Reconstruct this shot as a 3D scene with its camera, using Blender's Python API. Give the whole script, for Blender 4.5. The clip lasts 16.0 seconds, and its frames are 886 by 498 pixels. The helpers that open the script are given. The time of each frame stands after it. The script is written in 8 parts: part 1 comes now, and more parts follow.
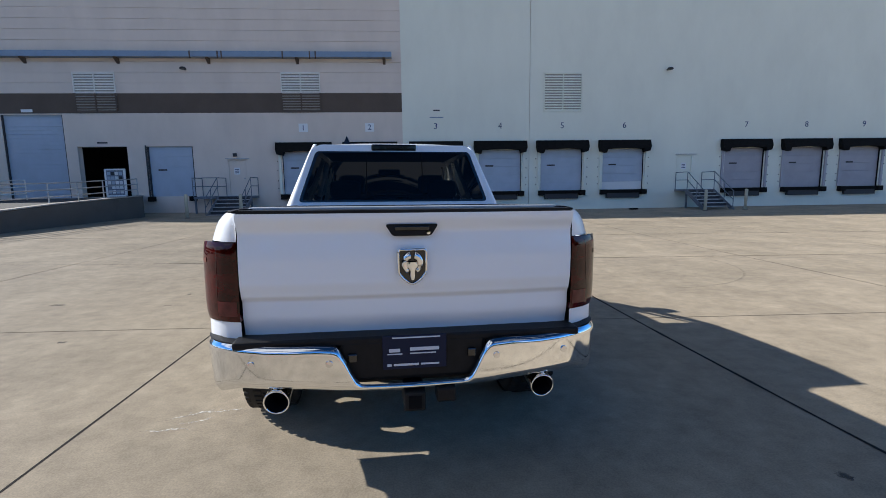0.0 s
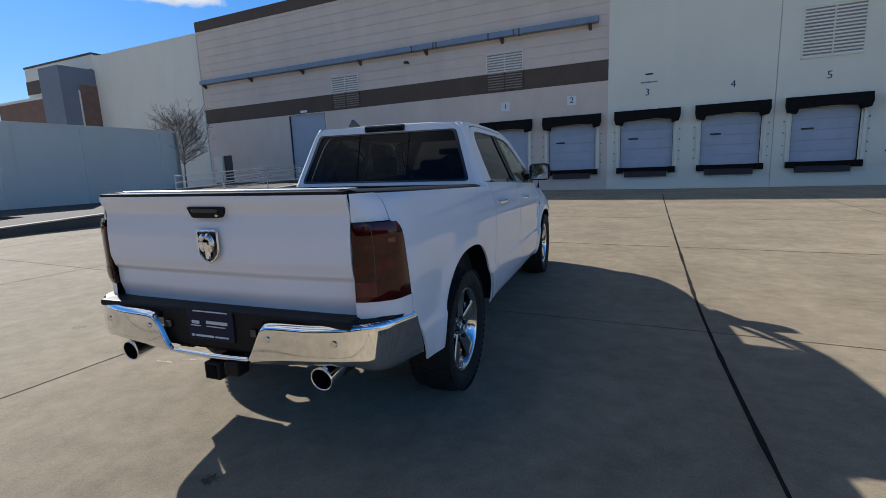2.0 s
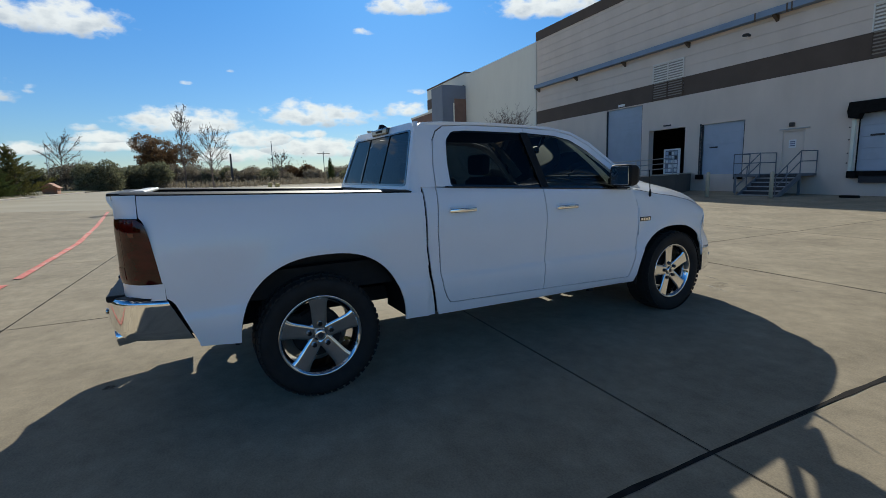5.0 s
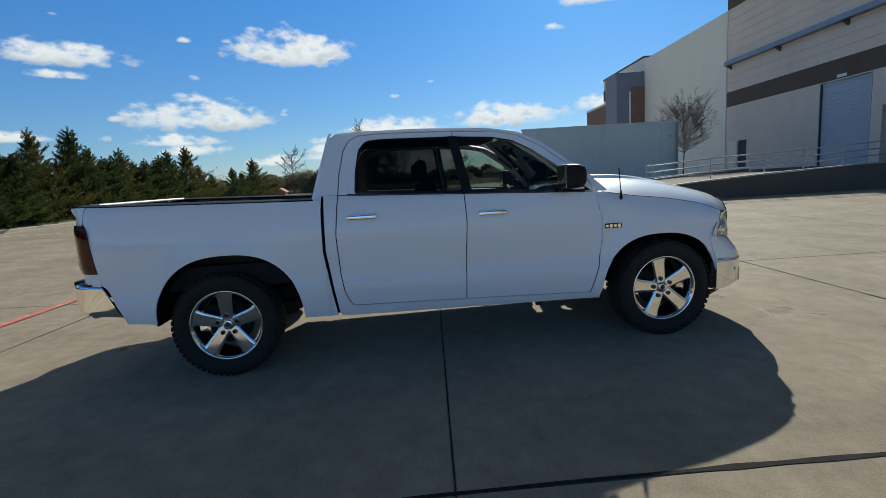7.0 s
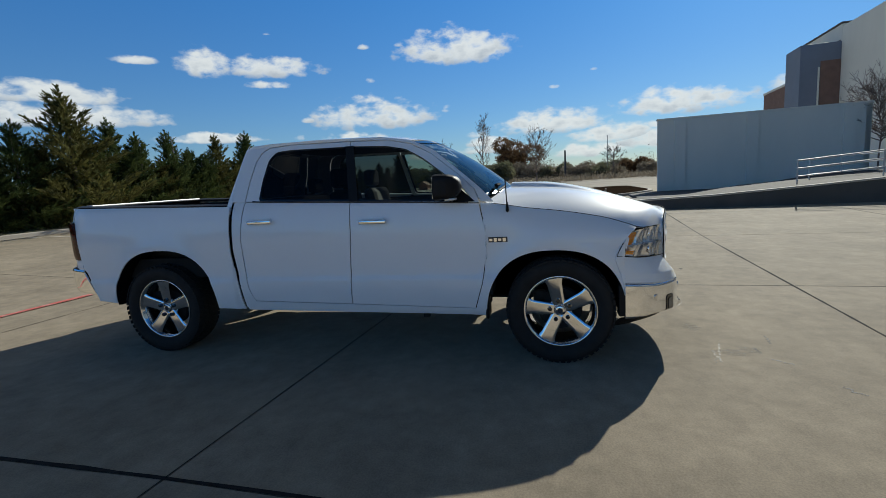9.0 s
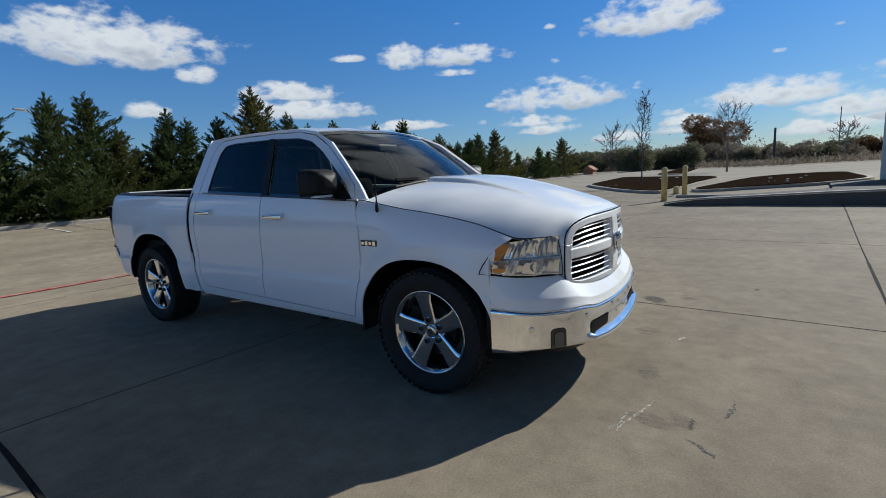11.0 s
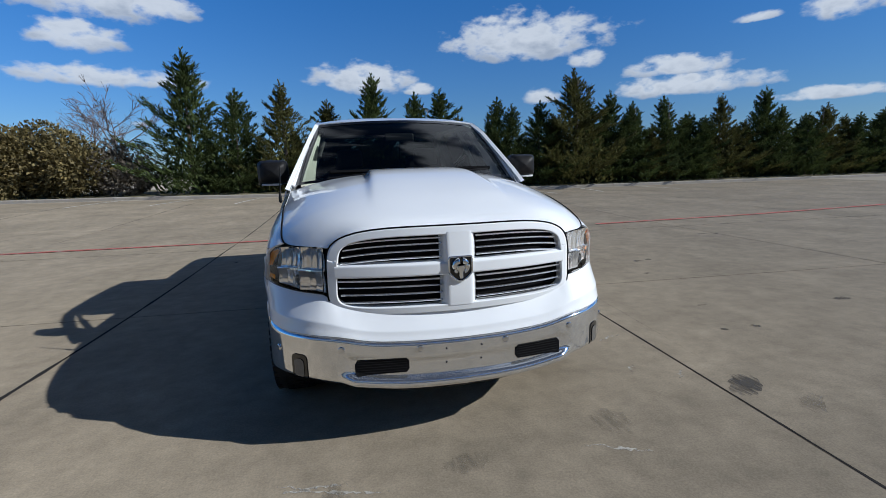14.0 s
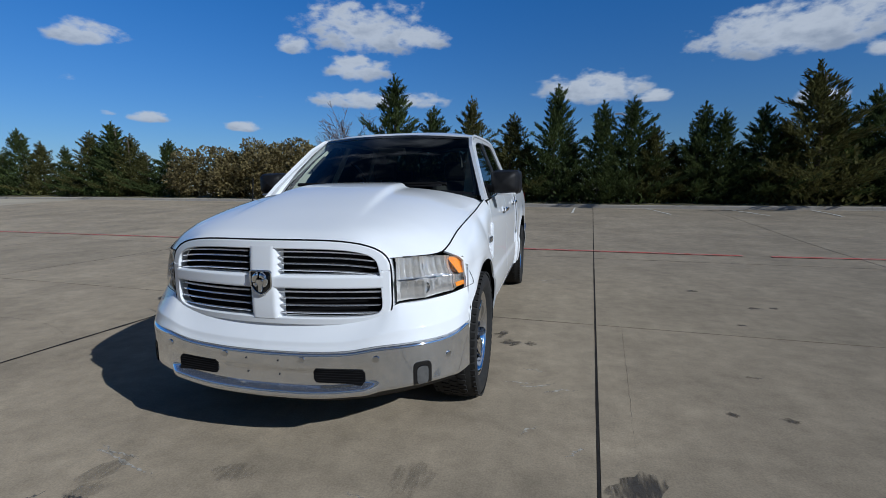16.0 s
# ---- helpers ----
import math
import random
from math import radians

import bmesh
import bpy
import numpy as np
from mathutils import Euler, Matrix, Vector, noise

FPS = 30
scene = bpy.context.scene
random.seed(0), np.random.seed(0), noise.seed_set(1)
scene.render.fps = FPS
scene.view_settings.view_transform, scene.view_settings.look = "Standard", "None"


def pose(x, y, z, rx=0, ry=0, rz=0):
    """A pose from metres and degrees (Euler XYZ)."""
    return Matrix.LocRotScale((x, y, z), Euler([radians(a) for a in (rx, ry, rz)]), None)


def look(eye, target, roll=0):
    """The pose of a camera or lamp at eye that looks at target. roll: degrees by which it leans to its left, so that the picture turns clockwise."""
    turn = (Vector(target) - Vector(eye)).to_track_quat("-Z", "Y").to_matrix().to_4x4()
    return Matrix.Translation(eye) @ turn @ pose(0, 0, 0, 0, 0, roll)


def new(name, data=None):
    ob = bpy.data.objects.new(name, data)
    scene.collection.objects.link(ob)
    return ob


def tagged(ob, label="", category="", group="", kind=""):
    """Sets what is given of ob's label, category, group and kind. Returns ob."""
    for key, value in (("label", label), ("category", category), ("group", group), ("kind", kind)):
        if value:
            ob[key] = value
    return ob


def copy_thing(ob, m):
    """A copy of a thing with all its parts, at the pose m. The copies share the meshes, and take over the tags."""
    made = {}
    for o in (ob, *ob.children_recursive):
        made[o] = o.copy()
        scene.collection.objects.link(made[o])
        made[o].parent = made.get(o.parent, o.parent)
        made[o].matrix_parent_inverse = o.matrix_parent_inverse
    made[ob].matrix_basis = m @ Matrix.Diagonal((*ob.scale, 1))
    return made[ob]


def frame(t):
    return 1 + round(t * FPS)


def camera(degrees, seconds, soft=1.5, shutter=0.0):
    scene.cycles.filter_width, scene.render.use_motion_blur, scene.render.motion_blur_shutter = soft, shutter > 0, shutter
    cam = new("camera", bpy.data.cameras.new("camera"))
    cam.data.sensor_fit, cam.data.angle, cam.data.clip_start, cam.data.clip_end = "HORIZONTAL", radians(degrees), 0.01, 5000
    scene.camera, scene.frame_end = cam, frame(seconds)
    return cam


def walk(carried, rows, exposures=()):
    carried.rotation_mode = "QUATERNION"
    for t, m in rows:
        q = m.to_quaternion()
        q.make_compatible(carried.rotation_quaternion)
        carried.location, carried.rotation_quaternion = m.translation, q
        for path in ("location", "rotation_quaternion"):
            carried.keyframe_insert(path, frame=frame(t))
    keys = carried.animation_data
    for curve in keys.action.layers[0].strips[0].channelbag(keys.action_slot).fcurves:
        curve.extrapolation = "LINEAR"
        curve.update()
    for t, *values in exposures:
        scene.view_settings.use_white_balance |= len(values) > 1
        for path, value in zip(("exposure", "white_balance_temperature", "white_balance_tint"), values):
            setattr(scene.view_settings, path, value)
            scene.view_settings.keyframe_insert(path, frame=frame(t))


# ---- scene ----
cam = camera(87.1, 16.0, soft=0.6)
PATH = [
    (0, (-0.157, -3.22, 1.492), (0.121, -1.258, 1.223), -0.2),
    (0.5, (0.335, -3.186, 1.488), (0.364, -1.21, 1.182), -0.3),
    (1, (0.888, -3.153, 1.485), (0.663, -1.196, 1.142), -0.9),
    (1.5, (1.378, -3.006, 1.477), (0.935, -1.089, 1.118), -1.1),
    (2, (1.879, -2.836, 1.478), (1.19, -0.991, 1.13), -1.8),
    (2.5, (2.324, -2.601, 1.485), (1.4, -0.864, 1.126), -2.4),
    (3, (2.68, -2.251, 1.471), (1.542, -0.645, 1.117), -2.5),
    (3.5, (3.089, -1.911, 1.466), (1.746, -0.463, 1.146), -2.5),
    (4, (3.371, -1.489, 1.438), (1.887, -0.187, 1.115), -2.1),
    (4.5, (3.675, -1.079, 1.435), (2.051, 0.045, 1.118), -1.5),
    (5, (3.954, -0.672, 1.451), (2.214, 0.259, 1.128), -1.6),
    (7.5, (4.633, 1.928, 1.424), (2.655, 1.967, 1.129), -3.5),
    (8, (4.579, 2.477, 1.426), (2.603, 2.378, 1.128), -3.3),
    (8.5, (4.578, 3.013, 1.436), (2.619, 2.732, 1.148), -3.5),
    (10.8, (3.38, 5.132, 1.379), (1.703, 4.089, 1.06), -3.0),
    (11, (3.247, 5.298, 1.392), (1.621, 4.176, 1.078), -3.2),
    (11.5, (2.828, 5.593, 1.378), (1.341, 4.295, 1.056), -2.8),
    (12, (2.429, 5.918, 1.369), (1.106, 4.451, 1.057), -2.4),
    (12.5, (2.015, 6.203, 1.381), (0.882, 4.585, 1.063), -2.1),
    (13, (1.528, 6.353, 1.377), (0.584, 4.622, 1.038), -1.7),
    (13.5, (1.035, 6.566, 1.369), (0.337, 4.722, 1.033), -2.1),
    (14, (0.569, 6.646, 1.357), (0.136, 4.722, 1.026), -1.8),
    (14.5, (0.071, 6.698, 1.358), (-0.122, 4.731, 1.051), -1.3),
    (15, (-0.414, 6.728, 1.364), (-0.394, 4.749, 1.077), -1.2),
    (15.5, (-0.883, 6.628, 1.377), (-0.659, 4.659, 1.101), -0.7),
    (16, (-1.413, 6.505, 1.357), (-0.953, 4.577, 1.088), -0.4),
]
EXPOSURES = [(0.0, 0.80, 5950, 10), (1.0, 0.70, 6020, 10), (2.5, 0.37, 6280, 9), (3.0, 0.25, 6300, 8), (3.5, 0.26, 6270, 6), (4.0, 0.26, 6280, 4), (5.0, 0.38, 6340, 3), (7.5, 0.33, 6380, 3), (8.5, 0.21, 6320, 3), (11.0, 0.11, 6000, 6), (12.5, 0.09, 5850, 8), (14.0, -0.08, 5600, 8), (15.0, -0.27, 5470, 8), (15.5, -0.34, 5440, 8), (16.0, -0.47, 5410, 8)]
walk(cam, [(t, look(eye, target, roll)) for t, eye, target, roll in PATH], EXPOSURES)

# ---- sky, sun ----
SUN_TO = Vector((-1.50, 0.66, 0.985)).normalized()
sun = new("sun", bpy.data.lights.new("sun", "SUN"))
sun.data.energy, sun.data.angle, sun.data.color = 5.0, radians(0.53), (1.0, 0.93, 0.82)
sun.matrix_world = look(SUN_TO * 50, (0, 0, 0))

world = bpy.data.worlds.new("sky")
scene.world = world
world.use_nodes = True
wt = world.node_tree
wt.nodes.clear()


def wn(kind, **kw):
    n = wt.nodes.new(kind)
    for k, v in kw.items():
        if k == "op":
            n.operation = v
        else:
            n.inputs[int(k[1:])].default_value = v
    return n


def wm(op, a, b=None, c=None):
    n = wt.nodes.new("ShaderNodeMath")
    n.operation = op
    for i, v in enumerate((a, b, c)):
        if v is None:
            continue
        if isinstance(v, (int, float)):
            n.inputs[i].default_value = v
        else:
            wt.links.new(v, n.inputs[i])
    return n.outputs[0]


sky = wt.nodes.new("ShaderNodeTexSky")
sky.sky_type, sky.sun_disc = "NISHITA", False
sky.sun_elevation = math.asin(SUN_TO.z)
sky.sun_rotation = math.atan2(SUN_TO.x, SUN_TO.y)
sky.air_density, sky.dust_density, sky.ozone_density = 1.0, 0.15, 3.0
geo = wt.nodes.new("ShaderNodeTexCoord")
sep = wt.nodes.new("ShaderNodeSeparateXYZ")
wt.links.new(geo.outputs["Generated"], sep.inputs[0])
dx, dy, dz = sep.outputs
# bearing: 0 towards -x, rising towards +y
azimuth = wm("MULTIPLY", wm("ARCTAN2", dy, wm("MULTIPLY", dx, -1.0)), 180 / math.pi)
elevation = wm("MULTIPLY", wm("ARCSINE", dz), 180 / math.pi)
ripple = wt.nodes.new("ShaderNodeTexNoise")
ripple.inputs["Scale"].default_value, ripple.inputs["Detail"].default_value, ripple.inputs["Roughness"].default_value = 9.0, 6.0, 0.62
stretch = wt.nodes.new("ShaderNodeMapping")
stretch.inputs["Scale"].default_value = (1, 1, 1.9)
wt.links.new(geo.outputs["Generated"], stretch.inputs[0])
wt.links.new(stretch.outputs[0], ripple.inputs["Vector"])
rip = wm("SUBTRACT", ripple.outputs["Fac"], 0.5)
# cumulus clouds: bearing, height, half width, half height (degrees)
CLOUDS_NORTH = [(40.9, 17.9, 5.7, 1.4), (25.6, 9.5, 1.3, 0.5), (25.6, 9.5, 1.3, 0.5), (25.4, 18.5, 5.1, 1.1), (24.2, 7.5, 2.5, 0.8)]
CLOUDS_WEST = [(19.6, 15.7, 1.4, 0.4), (14.1, 7.1, 6.2, 1.35), (13.2, 3.4, 7.5, 1.15), (12.7, 4.8, 2.1, 0.5), (7.5, 4.2, 4.6, 1.0), (5.3, 2.6, 4.2, 0.8), (5.1, 11.3, 0.6, 0.2), (0.9, 9.9, 0.8, 0.3), (0.6, 6.1, 6.2, 1.25), (-5.8, 3.5, 3.7, 0.5), (-5.8, 3.5, 3.7, 0.5), (-6.9, 4.3, 2.4, 0.6), (-8.3, 5.3, 1.5, 0.5), (-8.3, 5.3, 1.5, 0.5), (-10.3, 15.1, 6.1, 1.7), (-11.8, 8.5, 0.8, 0.6), (-13.9, 3.2, 2.4, 0.6), (-16.9, 15.7, 0.9, 0.4)]
CLOUDS_SOUTHWEST = [(-20.1, 8.3, 6.3, 1.7), (-20.6, 12, 0.8, 0.4), (-20.9, 15.5, 0.9, 0.3), (-21.4, 4.6, 3.2, 0.6), (-22.7, 5.6, 3.9, 0.6), (-28.2, 7.8, 1.2, 0.4), (-29.3, 6, 1.2, 0.5), (-31, 13.4, 4.6, 1.1), (-31.5, 16.7, 0.7, 0.2), (-31.7, 11.6, 2.5, 0.4), (-38.1, 6, 4.7, 0.5), (-38.2, 13.6, 2.6, 1.4), (-44.6, 13.5, 2, 0.4), (-49.5, 8.1, 7.3, 1), (-50.9, 10.1, 4.8, 1), (-51.4, 8.2, 4.8, 1.1)]
CLOUDS_SOUTH = [(-60.2, 11.8, 1.9, 1.1), (-65.5, 8.1, 2, 0.8), (-66.7, 14.5, 9.1, 2.3), (-79.5, 9.5, 1.7, 0.6), (-86, 10.6, 5.5, 1.5), (-106.2, 16.8, 3.9, 1.3), (-108.8, 5.7, 1.6, 0.4), (-110.3, 9.9, 8.5, 0.9), (-112, 17.5, 6.4, 2.5), (-113.4, 13.4, 3.5, 1.3), (-120.2, 15.5, 1.7, 1), (-124.1, 9.9, 0.8, 0.2), (-126, 6.6, 1.7, 0.5), (-135, 7.1, 1.7, 0.5), (-138.3, 7.3, 0.9, 0.3), (-139.4, 14.2, 2.8, 1), (-141, 10.2, 1, 0.4)]


def vm(op, a, b=None):
    n = wt.nodes.new("ShaderNodeVectorMath")
    n.operation = op
    for i, v in enumerate((a, b)):
        if v is None:
            continue
        if isinstance(v, tuple):
            n.inputs[i].default_value = v
        else:
            wt.links.new(v, n.inputs[i])
    return n.outputs["Value"] if op == "DOT_PRODUCT" else n.outputs[0]


where = wt.nodes.new("ShaderNodeCombineXYZ")
wt.links.new(azimuth, where.inputs[0])
wt.links.new(elevation, where.inputs[1])
total = low = None
for az, el, hw, hh in CLOUDS_NORTH + CLOUDS_WEST + CLOUDS_SOUTHWEST + CLOUDS_SOUTH:
    off = vm("SUBTRACT", where.outputs[0], (az, el - 0.35 * hh, 0.0))
    up = vm("MULTIPLY", off, (0.85 / hw, 0.62 / hh, 0.0))
    down = vm("MULTIPLY", off, (-0.85 / hw, -1.25 / hh, 0.0))
    far = vm("MAXIMUM", up, down)
    spread = vm("DOT_PRODUCT", far, far)
    if hw < 1.7:    # small ones are thin wisps
        spread = wm("ADD", spread, 0.5)
    split = wt.nodes.new("ShaderNodeSeparateXYZ")
    wt.links.new(up, split.inputs[0])
    if total is None:
        total, low = spread, split.outputs[1]
    else:
        pick = wm("LESS_THAN", spread, total)
        blend = wt.nodes.new("ShaderNodeMix")
        wt.links.new(pick, blend.inputs[0])
        wt.links.new(low, blend.inputs[2])
        wt.links.new(split.outputs[1], blend.inputs[3])
        low = blend.outputs[0]
        total = wm("MINIMUM", spread, total)
total = wm("SUBTRACT", 1.0, total)
puff = wt.nodes.new("ShaderNodeTexNoise")
puff.inputs["Scale"].default_value, puff.inputs["Detail"].default_value, puff.inputs["Roughness"].default_value = 30.0, 4.0, 0.5
wt.links.new(stretch.outputs[0], puff.inputs["Vector"])
puf = wm("SUBTRACT", puff.outputs["Fac"], 0.5)
dens = wm("ADD", wm("MAXIMUM", total, -3.0), wm("ADD", wm("MULTIPLY", rip, 2.0), wm("MULTIPLY", puf, 2.4)))
mask = wt.nodes.new("ShaderNodeMapRange")
mask.interpolation_type = "SMOOTHSTEP"
wt.links.new(dens, mask.inputs["Value"])
mask.inputs["From Min"].default_value, mask.inputs["From Max"].default_value = 0.0, 0.90
shade = wt.nodes.new("ShaderNodeMapRange")
# undersides are grey, crowns white
wt.links.new(wm("SUBTRACT", wm("MULTIPLY", puf, 3.0), low), shade.inputs["Value"])
shade.interpolation_type = "SMOOTHSTEP"
shade.inputs["From Min"].default_value, shade.inputs["From Max"].default_value = -0.45, 1.15
tone = wt.nodes.new("ShaderNodeMix")
tone.data_type = "RGBA"
wt.links.new(shade.outputs[0], tone.inputs[0])
tone.inputs[6].default_value, tone.inputs[7].default_value = (10.4, 10.3, 10.2, 1), (6.0, 6.35, 6.95, 1)
deep = wt.nodes.new("ShaderNodeMix")
deep.data_type, deep.blend_type = "RGBA", "MULTIPLY"
deep.inputs[0].default_value = 1.0
wt.links.new(sky.outputs[0], deep.inputs[6])
# clear winter air: deeper and bluer than the plain sky, most of all low down
tint = wt.nodes.new("ShaderNodeMix")
tint.data_type = "RGBA"
rise_ = wt.nodes.new("ShaderNodeMapRange")
wt.links.new(elevation, rise_.inputs["Value"])
rise_.inputs["From Min"].default_value, rise_.inputs["From Max"].default_value = 0.0, 26.0
wt.links.new(rise_.outputs[0], tint.inputs[0])
tint.inputs[6].default_value, tint.inputs[7].default_value = (0.74, 0.86, 1.06, 1), (0.41, 1.06, 1.66, 1)
zenith = wt.nodes.new("ShaderNodeMapRange")
wt.links.new(elevation, zenith.inputs["Value"])
zenith.inputs["From Min"].default_value, zenith.inputs["From Max"].default_value = 24.0, 52.0
zenith.inputs["To Min"].default_value, zenith.inputs["To Max"].default_value = 1.0, 0.15
gather = wt.nodes.new("ShaderNodeVectorMath")
gather.operation = "SCALE"
wt.links.new(tint.outputs[2], gather.inputs[0])
# the side towards the sun is deeper than plain air makes it, the far side a little lighter
bearing = wt.nodes.new("ShaderNodeMapRange")
wt.links.new(vm("DOT_PRODUCT", geo.outputs["Generated"], (-0.915, 0.403, 0.0)), bearing.inputs["Value"])
bearing.inputs["From Min"].default_value, bearing.inputs["From Max"].default_value = -0.7, 0.9
bearing.inputs["To Min"].default_value, bearing.inputs["To Max"].default_value = 1.11, 0.82
wt.links.new(wm("MULTIPLY", zenith.outputs[0], bearing.outputs[0]), gather.inputs["Scale"])
wt.links.new(gather.outputs[0], deep.inputs[7])
# thin streaked cloud overhead
streak = wt.nodes.new("ShaderNodeTexNoise")
streak.inputs["Scale"].default_value, streak.inputs["Detail"].default_value, streak.inputs["Distortion"].default_value = 3.2, 7.0, 0.6
lay = wt.nodes.new("ShaderNodeMapping")
lay.inputs["Scale"].default_value, lay.inputs["Rotation"].default_value = (1.0, 2.6, 1.0), (0, 0, 0.5)
wt.links.new(geo.outputs["Generated"], lay.inputs[0])
wt.links.new(lay.outputs[0], streak.inputs["Vector"])
thin = wt.nodes.new("ShaderNodeMapRange")
thin.interpolation_type = "SMOOTHSTEP"
bank = wt.nodes.new("ShaderNodeMapRange")
bank.interpolation_type = "SMOOTHSTEP"
wt.links.new(vm("DOT_PRODUCT", geo.outputs["Generated"], (-0.6, -0.4, 0.69)), bank.inputs["Value"])
bank.inputs["From Min"].default_value, bank.inputs["From Max"].default_value, bank.inputs["To Max"].default_value = 0.78, 0.96, 0.22
wt.links.new(wm("ADD", streak.outputs["Fac"], bank.outputs[0]), thin.inputs["Value"])
thin.inputs["From Min"].default_value, thin.inputs["From Max"].default_value, thin.inputs["To Max"].default_value = 0.54, 0.76, 0.62
high = wt.nodes.new("ShaderNodeMapRange")
wt.links.new(elevation, high.inputs["Value"])
high.inputs["From Min"].default_value, high.inputs["From Max"].default_value = 25.0, 33.0
veil = wm("MULTIPLY", thin.outputs[0], high.outputs[0])
over = wt.nodes.new("ShaderNodeMix")
over.data_type = "RGBA"
wt.links.new(wm("MAXIMUM", wm("MULTIPLY", mask.outputs[0], 0.92), veil), over.inputs[0])
wt.links.new(deep.outputs[2], over.inputs[6])
wt.links.new(tone.outputs[2], over.inputs[7])
bg = wt.nodes.new("ShaderNodeBackground")
bg.inputs["Strength"].default_value = 0.068
wt.links.new(over.outputs[2], bg.inputs[0])
wt.links.new(bg.outputs[0], wt.nodes.new("ShaderNodeOutputWorld").inputs[0])

# ---- materials ----
MATS = {}


def material(name, color, rough=0.6, metal=0.0, vary=0.0, scale=4.0, bump=0.0, bump_scale=60.0, coat=0.0, stain=0.0,
             stain_color=None, stain_scale=0.6, spec=0.5, rand=0.0, detail=5.0, rough_vary=0.0, island=False, stretch=None, speck=0.0, leaf=0.0, mottle=0.0):
    """A surface with variation at two scales: broad stains and fine grain."""
    if name in MATS:
        return MATS[name]
    m = bpy.data.materials.new(name)
    m.use_nodes = True
    nt = m.node_tree
    b = nt.nodes["Principled BSDF"]
    b.inputs["Roughness"].default_value, b.inputs["Metallic"].default_value = rough, metal
    b.inputs["Coat Weight"].default_value, b.inputs["Coat Roughness"].default_value = coat, 0.03
    b.inputs["Specular IOR Level"].default_value = spec
    b.inputs["Diffuse Roughness"].default_value = 0.3 if rough > 0.8 else 0.0
    col = (*color, 1)
    b.inputs["Base Color"].default_value = col
    tc = nt.nodes.new("ShaderNodeTexCoord")
    vec = tc.outputs["Object"]
    if stretch:
        mp = nt.nodes.new("ShaderNodeMapping")
        mp.inputs["Scale"].default_value = stretch
        nt.links.new(vec, mp.inputs[0])
        vec = mp.outputs[0]

    def noise_tex(s, d=detail, r=0.6):
        n = nt.nodes.new("ShaderNodeTexNoise")
        n.inputs["Scale"].default_value, n.inputs["Detail"].default_value, n.inputs["Roughness"].default_value = s, d, r
        nt.links.new(vec, n.inputs["Vector"])
        return n.outputs["Fac"]

    def ramp(fac, lo, hi, a=0.0, z=1.0):
        r = nt.nodes.new("ShaderNodeMapRange")
        r.inputs["From Min"].default_value, r.inputs["From Max"].default_value = lo, hi
        r.inputs["To Min"].default_value, r.inputs["To Max"].default_value = a, z
        nt.links.new(fac, r.inputs["Value"])
        return r.outputs[0]

    def mix(fac, a, c, kind="MIX"):
        x = nt.nodes.new("ShaderNodeMix")
        x.data_type, x.blend_type = "RGBA", kind
        for i, v in ((0, fac), (6, a), (7, c)):
            if isinstance(v, (tuple, float, int)):
                x.inputs[i].default_value = v
            else:
                nt.links.new(v, x.inputs[i])
        return x.outputs[2]

    out = col
    if vary:
        f = ramp(noise_tex(scale), 0.3, 0.7)
        out = mix(f, tuple(c * (1 - vary) for c in color) + (1,), tuple(min(1, c * (1 + vary * 0.7)) for c in color) + (1,))
    if stain:
        f = ramp(noise_tex(stain_scale, 7.0, 0.65), 0.48, 0.68, 0.0, stain)
        out = mix(f, out, (*(stain_color or tuple(c * 0.55 for c in color)), 1))
    if mottle:
        f = ramp(noise_tex(5.5, 9.0, 0.72), 0.32, 0.68, 1 - mottle, 1 + mottle * 0.8)
        g = nt.nodes.new("ShaderNodeCombineColor")
        for i in range(3):
            nt.links.new(f, g.inputs[i])
        out = mix(1.0, out, g.outputs[0], "MULTIPLY")
    if speck:
        f = ramp(noise_tex(90.0, 2.0), 0.35, 0.65, 1 - speck, 1 + speck * 0.6)
        g = nt.nodes.new("ShaderNodeCombineColor")
        for i in range(3):
            nt.links.new(f, g.inputs[i])
        out = mix(1.0, out, g.outputs[0], "MULTIPLY")
    if rand:
        src = nt.nodes.new("ShaderNodeNewGeometry").outputs["Random Per Island"] if island else nt.nodes.new("ShaderNodeObjectInfo").outputs["Random"]
        f = ramp(src, 0, 1, 1 - rand, 1 + rand * 0.5)
        g = nt.nodes.new("ShaderNodeCombineColor")
        for i in range(3):
            nt.links.new(f, g.inputs[i])
        out = mix(1.0, out, g.outputs[0], "MULTIPLY")
    if not isinstance(out, tuple):
        nt.links.new(out, b.inputs["Base Color"])
    if rough_vary:
        nt.links.new(ramp(noise_tex(scale * 1.7), 0.3, 0.7, rough - rough_vary, min(1, rough + rough_vary)), b.inputs["Roughness"])
    if bump:
        bp = nt.nodes.new("ShaderNodeBump")
        bp.inputs["Strength"].default_value, bp.inputs["Distance"].default_value = 1.0, bump
        nt.links.new(noise_tex(bump_scale), bp.inputs["Height"])
        nt.links.new(bp.outputs[0], b.inputs["Normal"])
    if leaf:
        tl = nt.nodes.new("ShaderNodeBsdfTranslucent")
        mx = nt.nodes.new("ShaderNodeMixShader")
        mx.inputs[0].default_value = leaf
        if isinstance(out, tuple):
            tl.inputs[0].default_value = out
        else:
            nt.links.new(out, tl.inputs[0])
        nt.links.new(b.outputs[0], mx.inputs[1])
        nt.links.new(tl.outputs[0], mx.inputs[2])
        nt.links.new(mx.outputs[0], nt.nodes["Material Output"].inputs[0])
    MATS[name] = m
    return m


